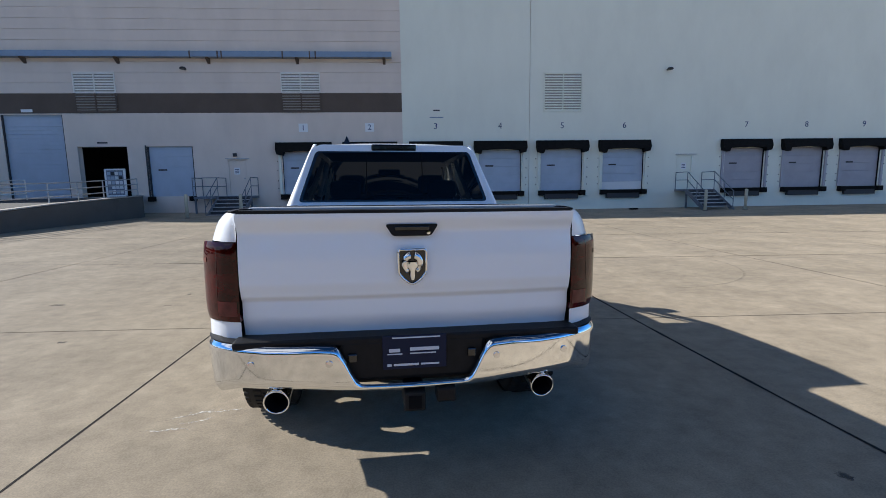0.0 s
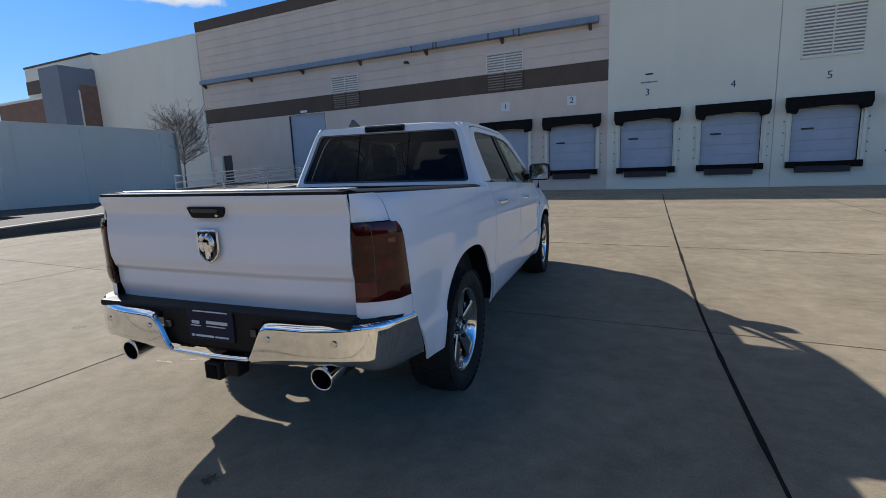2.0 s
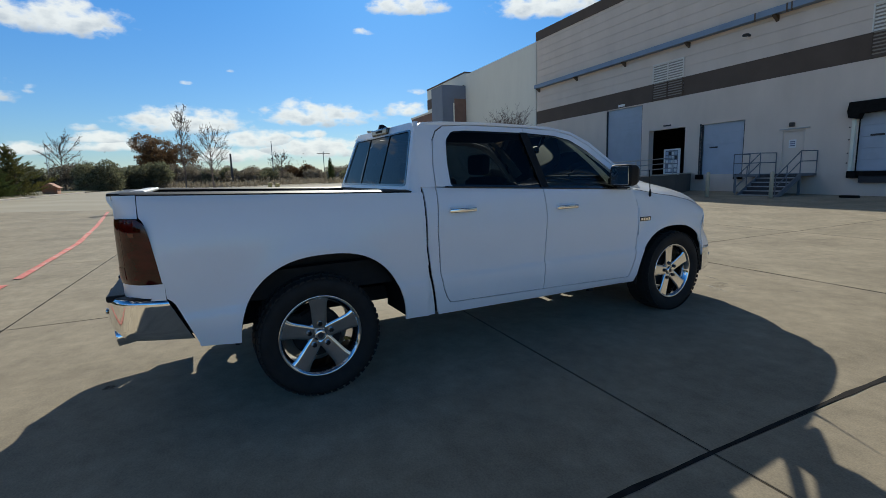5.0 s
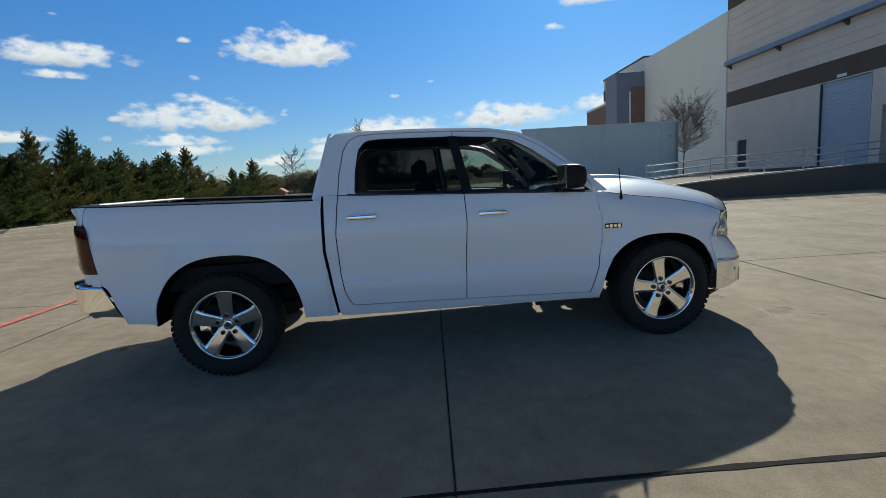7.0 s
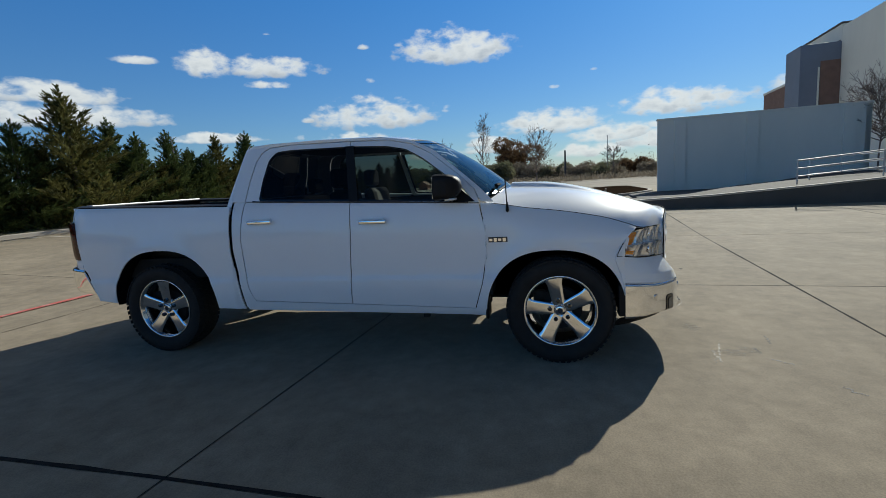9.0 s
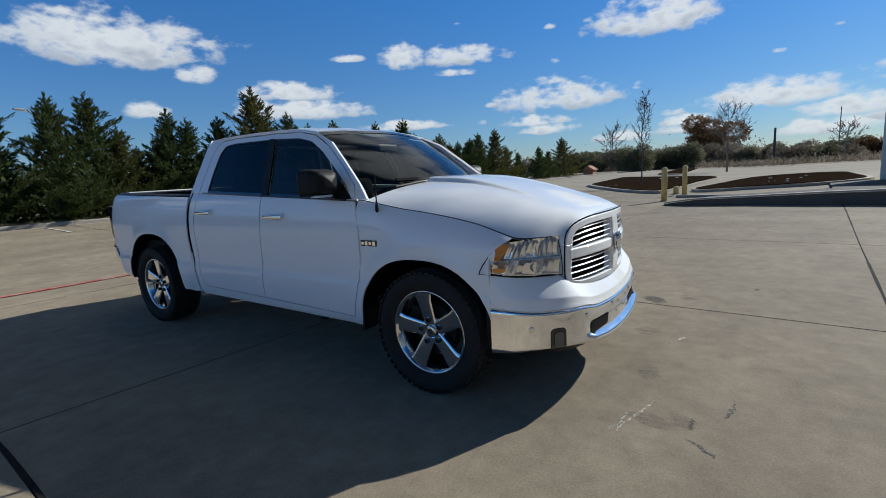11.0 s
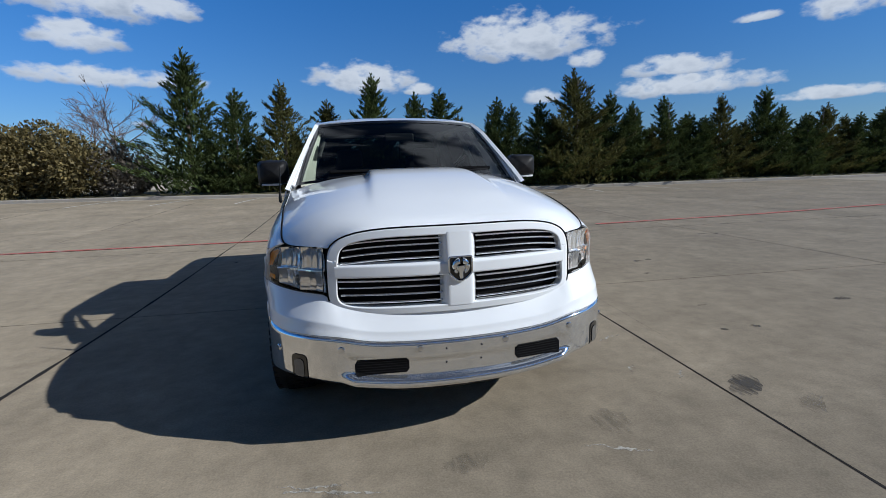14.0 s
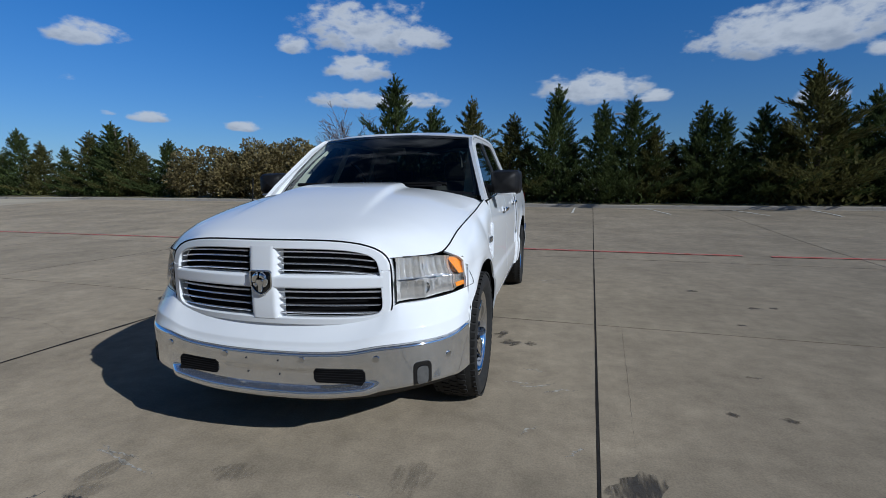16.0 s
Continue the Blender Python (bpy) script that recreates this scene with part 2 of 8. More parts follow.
def glass(name, color, rough=0.0, ior=1.45, alpha=None):
    m = bpy.data.materials.new(name)
    m.use_nodes = True
    nt = m.node_tree
    nt.nodes.clear()
    out = nt.nodes.new("ShaderNodeOutputMaterial")
    tr = nt.nodes.new("ShaderNodeBsdfTransparent")
    tr.inputs[0].default_value = (*color, 1)
    gl = nt.nodes.new("ShaderNodeBsdfGlossy")
    gl.inputs["Roughness"].default_value = rough
    fr = nt.nodes.new("ShaderNodeFresnel")
    fr.inputs[0].default_value = ior
    mx = nt.nodes.new("ShaderNodeMixShader")
    nt.links.new(fr.outputs[0], mx.inputs[0])
    nt.links.new(tr.outputs[0], mx.inputs[1])
    nt.links.new(gl.outputs[0], mx.inputs[2])
    nt.links.new(mx.outputs[0], out.inputs[0])
    return m


def soak(name, color, amount, scale, stretch=(1, 1, 1), turn=0.0, cut=0.45):
    """A mark lying in the concrete: patchy, and thinning out towards its rim."""
    m = material(name, color, rough=0.8, vary=0.25, scale=scale)
    nt = m.node_tree
    tc = nt.nodes.new("ShaderNodeTexCoord")
    mp = nt.nodes.new("ShaderNodeMapping")
    mp.inputs["Rotation"].default_value[2], mp.inputs["Scale"].default_value = turn, stretch
    nt.links.new(tc.outputs["Object"], mp.inputs[0])
    nz = nt.nodes.new("ShaderNodeTexNoise")
    nz.inputs["Scale"].default_value, nz.inputs["Detail"].default_value, nz.inputs["Roughness"].default_value = scale, 6.0, 0.65
    nt.links.new(mp.outputs[0], nz.inputs["Vector"])
    sp = nt.nodes.new("ShaderNodeSeparateXYZ")
    nt.links.new(tc.outputs["Generated"], sp.inputs[0])

    def mth(op, a, b):
        n = nt.nodes.new("ShaderNodeMath")
        n.operation = op
        for i, v in enumerate((a, b)):
            if isinstance(v, (int, float)):
                n.inputs[i].default_value = v
            else:
                nt.links.new(v, n.inputs[i])
        return n.outputs[0]
    dx_, dy_ = (mth("MULTIPLY", mth("SUBTRACT", sp.outputs[i], 0.5), 2.0) for i in (0, 1))
    rim = mth("SUBTRACT", 1.0, mth("ADD", mth("MULTIPLY", dx_, dx_), mth("MULTIPLY", dy_, dy_)))
    rg = nt.nodes.new("ShaderNodeMapRange")
    nt.links.new(mth("ADD", nz.outputs["Fac"], mth("MULTIPLY", rim, 0.22)), rg.inputs["Value"])
    rg.inputs["From Min"].default_value, rg.inputs["From Max"].default_value, rg.inputs["To Max"].default_value = cut + 0.07, cut + 0.32, amount
    tp = nt.nodes.new("ShaderNodeBsdfTransparent")
    mx = nt.nodes.new("ShaderNodeMixShader")
    nt.links.new(rg.outputs[0], mx.inputs[0])
    nt.links.new(tp.outputs[0], mx.inputs[1])
    nt.links.new(nt.nodes["Principled BSDF"].outputs[0], mx.inputs[2])
    nt.links.new(mx.outputs[0], nt.nodes["Material Output"].inputs[0])
    return m


# concrete yard: tan-grey slabs with broad blotches, pits and faint tyre tracks
M_CONC = material("concrete_yard", (0.316, 0.264, 0.192), rough=0.86, spec=0.2, mottle=0.2, vary=0.22, scale=0.9, bump=0.0012, bump_scale=55, stain=0.38,
                  stain_color=(0.205, 0.175, 0.127), stain_scale=0.42, speck=0.13, rand=0.07, detail=8.0)
M_JOINT = material("joint_sealant", (0.028, 0.026, 0.025), spec=0.08, rough=0.9, vary=0.3, scale=8, bump=0.003, bump_scale=40)
M_FAR = material("far_concrete", (0.40, 0.355, 0.28), spec=0.12, rough=0.92, vary=0.12, scale=0.15, stain=0.35, stain_scale=0.08)
M_CURB = material("kerb_concrete", (0.40, 0.36, 0.31), rough=0.85, vary=0.2, scale=3, bump=0.003, bump_scale=35, speck=0.1, stain=0.4, stain_scale=1.5)
M_MULCH = material("bare_soil", (0.030, 0.020, 0.013), rough=0.95, spec=0.0, vary=0.5, scale=6, bump=0.02, bump_scale=18, stain=0.5, stain_color=(0.06, 0.042, 0.027), stain_scale=2.0)
M_GRASS = material("dry_grass", (0.17, 0.145, 0.075), rough=0.95, vary=0.4, scale=1.0, bump=0.02, bump_scale=20)
M_RED = material("red_line_paint", (0.52, 0.11, 0.085), rough=0.7, vary=0.25, scale=10, stain=0.85, stain_color=(0.42, 0.34, 0.29), stain_scale=5.0)
M_WHITELINE = material("white_line_paint", (0.68, 0.66, 0.6), rough=0.7, vary=0.2, scale=10, stain=0.9, stain_color=(0.43, 0.39, 0.32), stain_scale=4.0)
M_MARK = material("rubber_mark", (0.075, 0.07, 0.065), rough=0.75, vary=0.4, scale=12)
M_SCUFF = soak("pale_scuff", (0.52, 0.49, 0.43), 0.75, 30, cut=0.42)
M_WALLTAN = material("tan_painted_concrete", (0.71, 0.612, 0.53), rough=0.85, vary=0.06, scale=0.7, bump=0.0015, bump_scale=30, stain=0.12, stain_scale=0.5, stretch=(1, 1, 0.5))
M_WALLPALE = material("pale_painted_concrete", (0.78, 0.78, 0.68), rough=0.85, vary=0.04, scale=0.6, bump=0.0015, bump_scale=30, stain=0.10, stain_scale=0.4, stretch=(1, 1, 0.5))
M_WALLCREAM = material("cream_painted_concrete", (0.76, 0.735, 0.655), rough=0.85, vary=0.04, scale=0.5, bump=0.0015, bump_scale=30, stain=0.10, stain_scale=0.35, stretch=(1, 1, 0.3))
M_BAND = material("brown_band_paint", (0.105, 0.075, 0.056), rough=0.8, vary=0.12, scale=1.0, stain=0.25, stain_scale=0.6)
M_BRICK = material("red_brown_panels", (0.21, 0.125, 0.095), rough=0.85, vary=0.15, scale=2.0)
M_SLATE = material("blue_grey_panel", (0.17, 0.19, 0.24), rough=0.6, vary=0.08, scale=0.7)
M_DOOR = material("blue_grey_roll_door", (0.40, 0.455, 0.54), rough=0.5, vary=0.05, scale=1.5, stain=0.2, stain_scale=1.0)
M_DOOR2 = material("mauve_grey_roll_door", (0.37, 0.35, 0.38), rough=0.55, vary=0.06, scale=1.5, stain=0.2, stain_scale=1.0)
M_WHITEPANEL = material("white_door_panel", (0.68, 0.68, 0.68), rough=0.5, vary=0.04, scale=2)
M_BLACKRUB = material("black_rubber", (0.012, 0.0115, 0.011), rough=0.85, spec=0.1, vary=0.3, scale=8, bump=0.002, bump_scale=40)
# near-black colour standing in for the shade of the room indoors
M_ROOMSHADE = material("room_shade", (0.02, 0.02, 0.022), rough=0.9, vary=0.2, scale=2)
M_STEEL = material("galvanised_steel", (0.42, 0.43, 0.44), rough=0.5, metal=0.6, vary=0.15, scale=6)
M_STAIR = material("blue_grey_steel", (0.15, 0.17, 0.20), rough=0.55, metal=0.2, vary=0.2, scale=5)
M_GUTTER = material("blue_grey_gutter", (0.22, 0.28, 0.37), rough=0.45, metal=0.2, vary=0.2, scale=2.0, stain=0.35, stain_scale=2.0)
M_YELLOW = material("faded_yellow_paint", (0.55, 0.43, 0.17), rough=0.7, vary=0.15, scale=6, stain=0.35, stain_scale=4.0)
M_BEIGEPOST = material("beige_post_paint", (0.52, 0.46, 0.34), rough=0.7, vary=0.12, scale=6, stain=0.3, stain_scale=4.0)
M_LOUVRE = material("louvre_paint", (0.76, 0.72, 0.66), rough=0.6, vary=0.06, scale=4)
# darker tone that paints the shade between the louvre slats
M_LOUVRESHADE = material("louvre_shade", (0.33, 0.30, 0.27), rough=0.8, vary=0.1, scale=4)
M_SIGN = material("white_sign", (0.78, 0.78, 0.78), rough=0.5, vary=0.03, scale=5)
M_SIGNBLUE = material("dark_blue_lettering", (0.03, 0.05, 0.13), rough=0.6)
M_INK = material("dark_lettering", (0.03, 0.03, 0.035), rough=0.6)
M_RAMP = material("ramp_concrete", (0.11, 0.098, 0.083), rough=0.85, vary=0.2, scale=2, bump=0.003, bump_scale=30, stain=0.5, stain_scale=1.0)
M_ASPHALT = material("asphalt", (0.055, 0.052, 0.05), rough=0.9, vary=0.25, scale=5, bump=0.004, bump_scale=60)
M_BARK = material("bark", (0.14, 0.11, 0.085), rough=0.95, vary=0.35, scale=12, bump=0.006, bump_scale=30)
M_TWIG = material("bare_twigs", (0.17, 0.13, 0.11), rough=0.95, vary=0.25, scale=3)
M_CEDAR = material("cedar_foliage", (0.088, 0.116, 0.036), rough=0.9, vary=0.45, scale=1.0, rand=0.55, island=True, spec=0.2, leaf=0.25)
M_CEDAR2 = material("olive_cedar_foliage", (0.125, 0.122, 0.038), rough=0.9, vary=0.45, scale=1.0, rand=0.55, island=True, spec=0.2, leaf=0.25)
M_MAGNOLIA = material("bronze_green_leaves", (0.25, 0.20, 0.08), rough=0.6, vary=0.5, scale=2.0, rand=0.6, island=True, spec=0.4, leaf=0.4)
M_OAKRED = material("rust_leaves", (0.165, 0.10, 0.052), rough=0.9, vary=0.4, scale=0.4, rand=0.5, island=True, spec=0.2, leaf=0.4)
M_SCRUB = material("grey_brown_scrub", (0.25, 0.215, 0.165), rough=0.95, vary=0.4, scale=0.4, rand=0.5, island=True, spec=0.2, leaf=0.4)
M_FARGREEN = material("far_foliage", (0.19, 0.19, 0.115), rough=0.95, vary=0.45, scale=0.15, rand=0.5, island=True, spec=0.2, leaf=0.4)
M_TERRA = material("pale_far_wall", (0.33, 0.29, 0.27), rough=0.9, vary=0.1, scale=0.3)
M_CLAY = material("terracotta", (0.42, 0.21, 0.13), rough=0.9, vary=0.2, scale=2)
# truck
M_PAINT = material("white_car_paint", (0.845, 0.868, 0.90), rough=0.42, spec=0.12, coat=1.0, vary=0.012, scale=3)
M_CHROME = material("chrome", (0.86, 0.87, 0.88), rough=0.06, metal=1.0, vary=0.02, scale=8, rough_vary=0.025)
M_SATIN = material("satin_chrome", (0.90, 0.90, 0.91), rough=0.14, metal=0.86, vary=0.03, scale=10)
M_BRIGHT = material("machined_alloy", (0.74, 0.75, 0.77), rough=0.09, metal=1.0, vary=0.04, scale=14, rough_vary=0.03)
M_LAMPIN = material("bright_lamp_plastic", (0.93, 0.92, 0.90), rough=0.08, metal=0.72, vary=0.05, scale=20)
M_BUMPER = material("bumper_chrome", (0.88, 0.89, 0.90), rough=0.08, metal=0.93, vary=0.03, scale=6, rough_vary=0.03)
M_FOG = material("grey_fog_lens", (0.10, 0.10, 0.10), rough=0.15, coat=0.8, vary=0.2, scale=30)
M_BLACKPL = material("black_plastic", (0.012, 0.012, 0.013), rough=0.5, spec=0.18, vary=0.25, scale=20, bump=0.0004, bump_scale=300)
M_GLOSSBLK = material("gloss_black", (0.008, 0.008, 0.009), rough=0.12, coat=0.6)
M_TYRE = material("tyre_rubber", (0.014, 0.0135, 0.013), rough=0.82, vary=0.3, scale=14, bump=0.0008, bump_scale=120)
M_UNDER = material("underbody", (0.008, 0.0078, 0.0075), rough=0.85, vary=0.4, scale=6)
M_SEAM = material("shut_line", (0.007, 0.007, 0.008), rough=0.9, spec=0.1)
M_SEAT = material("grey_seat_cloth", (0.075, 0.072, 0.07), rough=0.9, vary=0.15, scale=30)
M_TRIMGREY = material("interior_trim", (0.05, 0.05, 0.05), rough=0.7, vary=0.1, scale=8)
M_REDLENS = material("smoked_red_lens", (0.050, 0.0012, 0.0015), rough=0.06, coat=0.5, spec=0.15, vary=0.75, scale=6, stretch=(1, 1, 2.5))
M_MARKER = material("orange_marker", (0.13, 0.016, 0.006), rough=0.15, coat=0.5, vary=0.2, scale=60)
M_SMOKELENS = material("smoked_clear_lens", (0.11, 0.022, 0.02), rough=0.12, coat=0.25, spec=0.25, vary=0.3, scale=20)
M_AMBER = material("amber_lens", (0.95, 0.33, 0.03), rough=0.12, coat=1.0, vary=0.1, scale=20)
M_PLATE = material("dark_blue_plate", (0.010, 0.015, 0.040), rough=0.5, spec=0.2)
M_PLATEINK = material("pale_plate_lettering", (0.62, 0.65, 0.72), rough=0.5)
G_CLEAR = glass("clear_glass", (0.46, 0.52, 0.49))
G_WIND = glass("windscreen_glass", (0.55, 0.63, 0.58), ior=1.82)
G_TINT = glass("privacy_glass", (0.16, 0.165, 0.165), ior=1.32)
G_REARTINT = glass("tinted_rear_glass", (0.13, 0.135, 0.135), ior=1.32)
G_LENS = glass("lamp_lens", (0.97, 0.97, 0.97), ior=1.3)

# ---- mesh helpers ----


def link(name, bm, mat, parent=None, label="", smooth=False):
    me = bpy.data.meshes.new(name)
    bm.to_mesh(me)
    bm.free()
    for i in (mat if isinstance(mat, (list, tuple)) else (mat,)):
        me.materials.append(i)
    if smooth:
        for p in me.polygons:
            p.use_smooth = True
    ob = new(name, me)
    if parent is not None:
        ob.parent = parent
    if label:
        ob["label"] = label
    return ob


def part(name, bm, mat, parent, label="", smooth=False):
    return link(name, bm, mat, parent, label, smooth)


def thing(name, m, label, category, group="", kind=""):
    e = new(name)
    e.empty_display_size = 0.2
    e.matrix_world = m
    return tagged(e, label, category, group, kind)


def add_box(bm, x0, x1, y0, y1, z0, z1, bevel=0.0, m=None):
    r = bmesh.ops.create_cube(bm, size=1)
    vs = r["verts"]
    for v in vs:
        v.co = Vector(((x0 + x1) / 2 + v.co.x * (x1 - x0), (y0 + y1) / 2 + v.co.y * (y1 - y0), (z0 + z1) / 2 + v.co.z * (z1 - z0)))
    if bevel:
        es = list({e for v in vs for e in v.link_edges})
        n = bmesh.ops.bevel(bm, geom=es, offset=bevel, segments=2, affect="EDGES", profile=0.5)
        vs = list({v for f in n["faces"] for v in f.verts} | {v for v in vs if v.is_valid})
    if m is not None:
        for v in vs:
            v.co = m @ v.co
    return vs


def boxm(x0, x1, y0, y1, z0, z1, bevel=0.0, m=None):
    bm = bmesh.new()
    add_box(bm, x0, x1, y0, y1, z0, z1, bevel, m)
    return bm


def add_tube(bm, pts, r, n=8, r2=None, caps=True):
    """A round bar along points; r to r2 tapered."""
    pts = [Vector(p) for p in pts]
    rings = []
    for i, p in enumerate(pts):
        d = (pts[min(i + 1, len(pts) - 1)] - pts[max(i - 1, 0)]).normalized()
        a = d.cross(Vector((0, 0, 1)) if abs(d.z) < 0.95 else Vector((1, 0, 0))).normalized()
        b = d.cross(a)
        rr = r if r2 is None else r + (r2 - r) * i / max(1, len(pts) - 1)
        rings.append([bm.verts.new(p + (a * math.cos(k * 2 * math.pi / n) + b * math.sin(k * 2 * math.pi / n)) * rr) for k in range(n)])
    for s, t in zip(rings, rings[1:]):
        for k in range(n):
            bm.faces.new((s[k], s[(k + 1) % n], t[(k + 1) % n], t[k]))
    if caps and n > 2:
        bm.faces.new(rings[0][::-1])
        bm.faces.new(rings[-1])
    return rings


def tubem(pts, r, n=8, r2=None):
    bm = bmesh.new()
    add_tube(bm, pts, r, n, r2)
    bmesh.ops.recalc_face_normals(bm, faces=bm.faces[:])
    return bm


def add_grid(bm, f, nu, nv, flip=False):
    g = [[bm.verts.new(f(i / nu, j / nv)) for j in range(nv + 1)] for i in range(nu + 1)]
    for i in range(nu):
        for j in range(nv):
            q = (g[i][j], g[i + 1][j], g[i + 1][j + 1], g[i][j + 1])
            bm.faces.new(q[::-1] if flip else q)
    return g


def gridm(f, nu, nv, flip=False):
    bm = bmesh.new()
    add_grid(bm, f, nu, nv, flip)
    return bm


def solid(ob, t, offset=-1.0):
    md = ob.modifiers.new("thickness", "SOLIDIFY")
    md.thickness, md.offset = t, offset
    ob.modifiers.new("crisp_rim", "EDGE_SPLIT").split_angle = radians(50)
    return ob


def faced(bm, d):
    """Turns an open sheet so that it faces d."""
    bm.normal_update()
    if sum((f.normal * f.calc_area() for f in bm.faces), Vector()).dot(Vector(d)) < 0:
        bmesh.ops.reverse_faces(bm, faces=bm.faces[:])
    return bm


def lathe(prof, n=32, axis="x", caps=True):
    """Turns (along, radius) pairs round an axis."""
    bm = bmesh.new()
    rings = []
    for h, r in prof:
        ring = []
        for k in range(n):
            a = k * 2 * math.pi / n
            c, s = r * math.cos(a), r * math.sin(a)
            ring.append(bm.verts.new((h, c, s) if axis == "x" else (c, h, s) if axis == "y" else (c, s, h)))
        rings.append(ring)
    for p, q in zip(rings, rings[1:]):
        for k in range(n):
            bm.faces.new((p[k], p[(k + 1) % n], q[(k + 1) % n], q[k]))
    if caps and prof[0][1] > 1e-4:
        bm.faces.new(rings[0])
    if caps and prof[-1][1] > 1e-4:
        bm.faces.new(rings[-1])
    bmesh.ops.remove_doubles(bm, verts=bm.verts[:], dist=1e-5)
    bmesh.ops.recalc_face_normals(bm, faces=bm.faces[:])
    return bm


def poly_ring(outer, inner, lay, out=None):
    """A flat sheet with a hole, both outlines in the sheet's own two axes, laid out by lay(p, q) and facing out."""
    bm = bmesh.new()
    es = []
    for loop in (outer, inner):
        if not loop:
            continue
        vs = [bm.verts.new((p, q, 0)) for p, q in loop]
        es += [bm.edges.new((vs[i], vs[(i + 1) % len(vs)])) for i in range(len(vs))]
    bmesh.ops.triangle_fill(bm, use_beauty=True, use_dissolve=False, edges=es)
    for v in bm.verts:
        v.co = lay(v.co.x, v.co.y)
    bm.normal_update()
    if out is not None:
        for f in bm.faces:
            if f.normal.dot(Vector(out)) < 0:
                f.normal_flip()
    return bm


def lerp_table(tab, x):
    if x <= tab[0][0]:
        return tab[0][1]
    for (a, p), (b, q) in zip(tab, tab[1:]):
        if x <= b:
            t = (x - a) / (b - a)
            return p + (q - p) * t
    return tab[-1][1]


def smooth_table(tab, x):
    """Catmull-Rom through (x, value) pairs."""
    if x <= tab[0][0]:
        return tab[0][1]
    if x >= tab[-1][0]:
        return tab[-1][1]
    for i in range(len(tab) - 1):
        if x <= tab[i + 1][0]:
            x0, y0 = tab[i]
            x1, y1 = tab[i + 1]
            xa, ya = tab[i - 1] if i else (2 * x0 - x1, y0)
            xb, yb = tab[i + 2] if i + 2 < len(tab) else (2 * x1 - x0, y1)
            m0, m1 = (y1 - ya) / (x1 - xa), (yb - y0) / (xb - x0)
            h = x1 - x0
            t = (x - x0) / h
            return ((2 * t ** 3 - 3 * t * t + 1) * y0 + (t ** 3 - 2 * t * t + t) * h * m0 + (-2 * t ** 3 + 3 * t * t) * y1 + (t ** 3 - t * t) * h * m1)


def round_loop(pts, r, n=4):
    """Rounds the corners of an outline."""
    out = []
    k = len(pts)
    for i in range(k):
        p0, p, p1 = Vector(pts[i - 1]), Vector(pts[i]), Vector(pts[(i + 1) % k])
        a, b = (p0 - p), (p1 - p)
        rr = min(r, a.length * 0.45, b.length * 0.45)
        s, e = p + a.normalized() * rr, p + b.normalized() * rr
        for j in range(n + 1):
            t = j / n
            q = s * (1 - t) ** 2 + p * 2 * t * (1 - t) + e * t * t
            out.append((q.x, q.y))
    return out


def text_mesh(body, size):
    """Flat letters of the built-in font as a bmesh, centred, in x and y."""
    cu = bpy.data.curves.new("letters", "FONT")
    cu.body, cu.size, cu.align_x, cu.align_y, cu.extrude = body, size, "CENTER", "CENTER", 0.004
    ob = bpy.data.objects.new("letters", cu)
    scene.collection.objects.link(ob)
    me = bpy.data.meshes.new_from_object(ob.evaluated_get(bpy.context.evaluated_depsgraph_get()))
    bm = bmesh.new()
    bm.from_mesh(me)
    bpy.data.objects.remove(ob)
    bpy.data.curves.remove(cu)
    bpy.data.meshes.remove(me)
    return bm


# ---- the yard ----
TURN = radians(-4.2)
CORNER = Vector((3.1, 23.0, 0.0))
B = Matrix.Translation(CORNER) @ Matrix.Rotation(TURN, 4, "Z") @ Matrix.Rotation(radians(-0.6), 4, "Y")   # dock wall's own axes: along, inward, up
YARD = Matrix.Translation(CORNER) @ Matrix.Rotation(TURN, 4, "Z")
YARD_IN = YARD.inverted()


def smoothstep(a, b, x):
    t = max(0.0, min(1.0, (x - a) / (b - a)))
    return t * t * (3 - 2 * t)


def rise(u, v):
    """Height of the yard: level under the truck, climbing gently to the planting strip and along the dock wall."""
    south = lerp_table([(-30, 0.27), (-6, 0.29), (2, 0.37), (10, 0.5), (25, 0.6), (60, 0.75)], u)
    z = south * smoothstep(-25.5, -39.0, v)
    z += (0.04 + 0.0105 * max(0.0, u)) * smoothstep(-15.0, -3.0, v)
    z += 0.09 * smoothstep(-7.0, -13.5, u) * smoothstep(-21.5, -18.0, v) * (1 - 0.5 * smoothstep(-15.0, -3.0, v))
    return z


def on_yard(u, v, dz=0.0):
    p = YARD @ Vector((u, v, 0))
    return Vector((p.x, p.y, rise(u, v) + dz))


SLAB_U = [1.13 + 4.5 * k for k in range(-6, 7)]
SLAB_V = [-21.43 + 4.36 * k for k in range(-4, 5)] + [0.4]

bm = bmesh.new()
us = [-2500, -900, -300, -150, -100, -70, -50, -38, -30] + SLAB_U[1:-1] + [32, 40, 60, 120, 400, 1500, 2500]
us = sorted(set(us))
vs_ = sorted(set([-2500, -900, -300, -120, -75, -55, -46, -41.5, -39.3] + SLAB_V[1:] + [4, 20, 60, 200, 900, 2500]))
grid = {}
for u in us:
    for v in vs_:
        p = on_yard(u, v)
        inside = SLAB_U[0] - 0.1 <= u <= SLAB_U[-1] + 0.1 and SLAB_V[0] - 0.1 <= v <= 0.5
        p.z -= 0.03 if inside else 0.008
        grid[u, v] = bm.verts.new(p)
for a, b in zip(us, us[1:]):
    for c, d in zip(vs_, vs_[1:]):
        bm.faces.new((grid[a, c], grid[b, c], grid[b, d], grid[a, d]))
ground = tagged(link("ground", bm, M_FAR), "wide pale tan concrete yard with recessed joints", "ground", kind="structure")


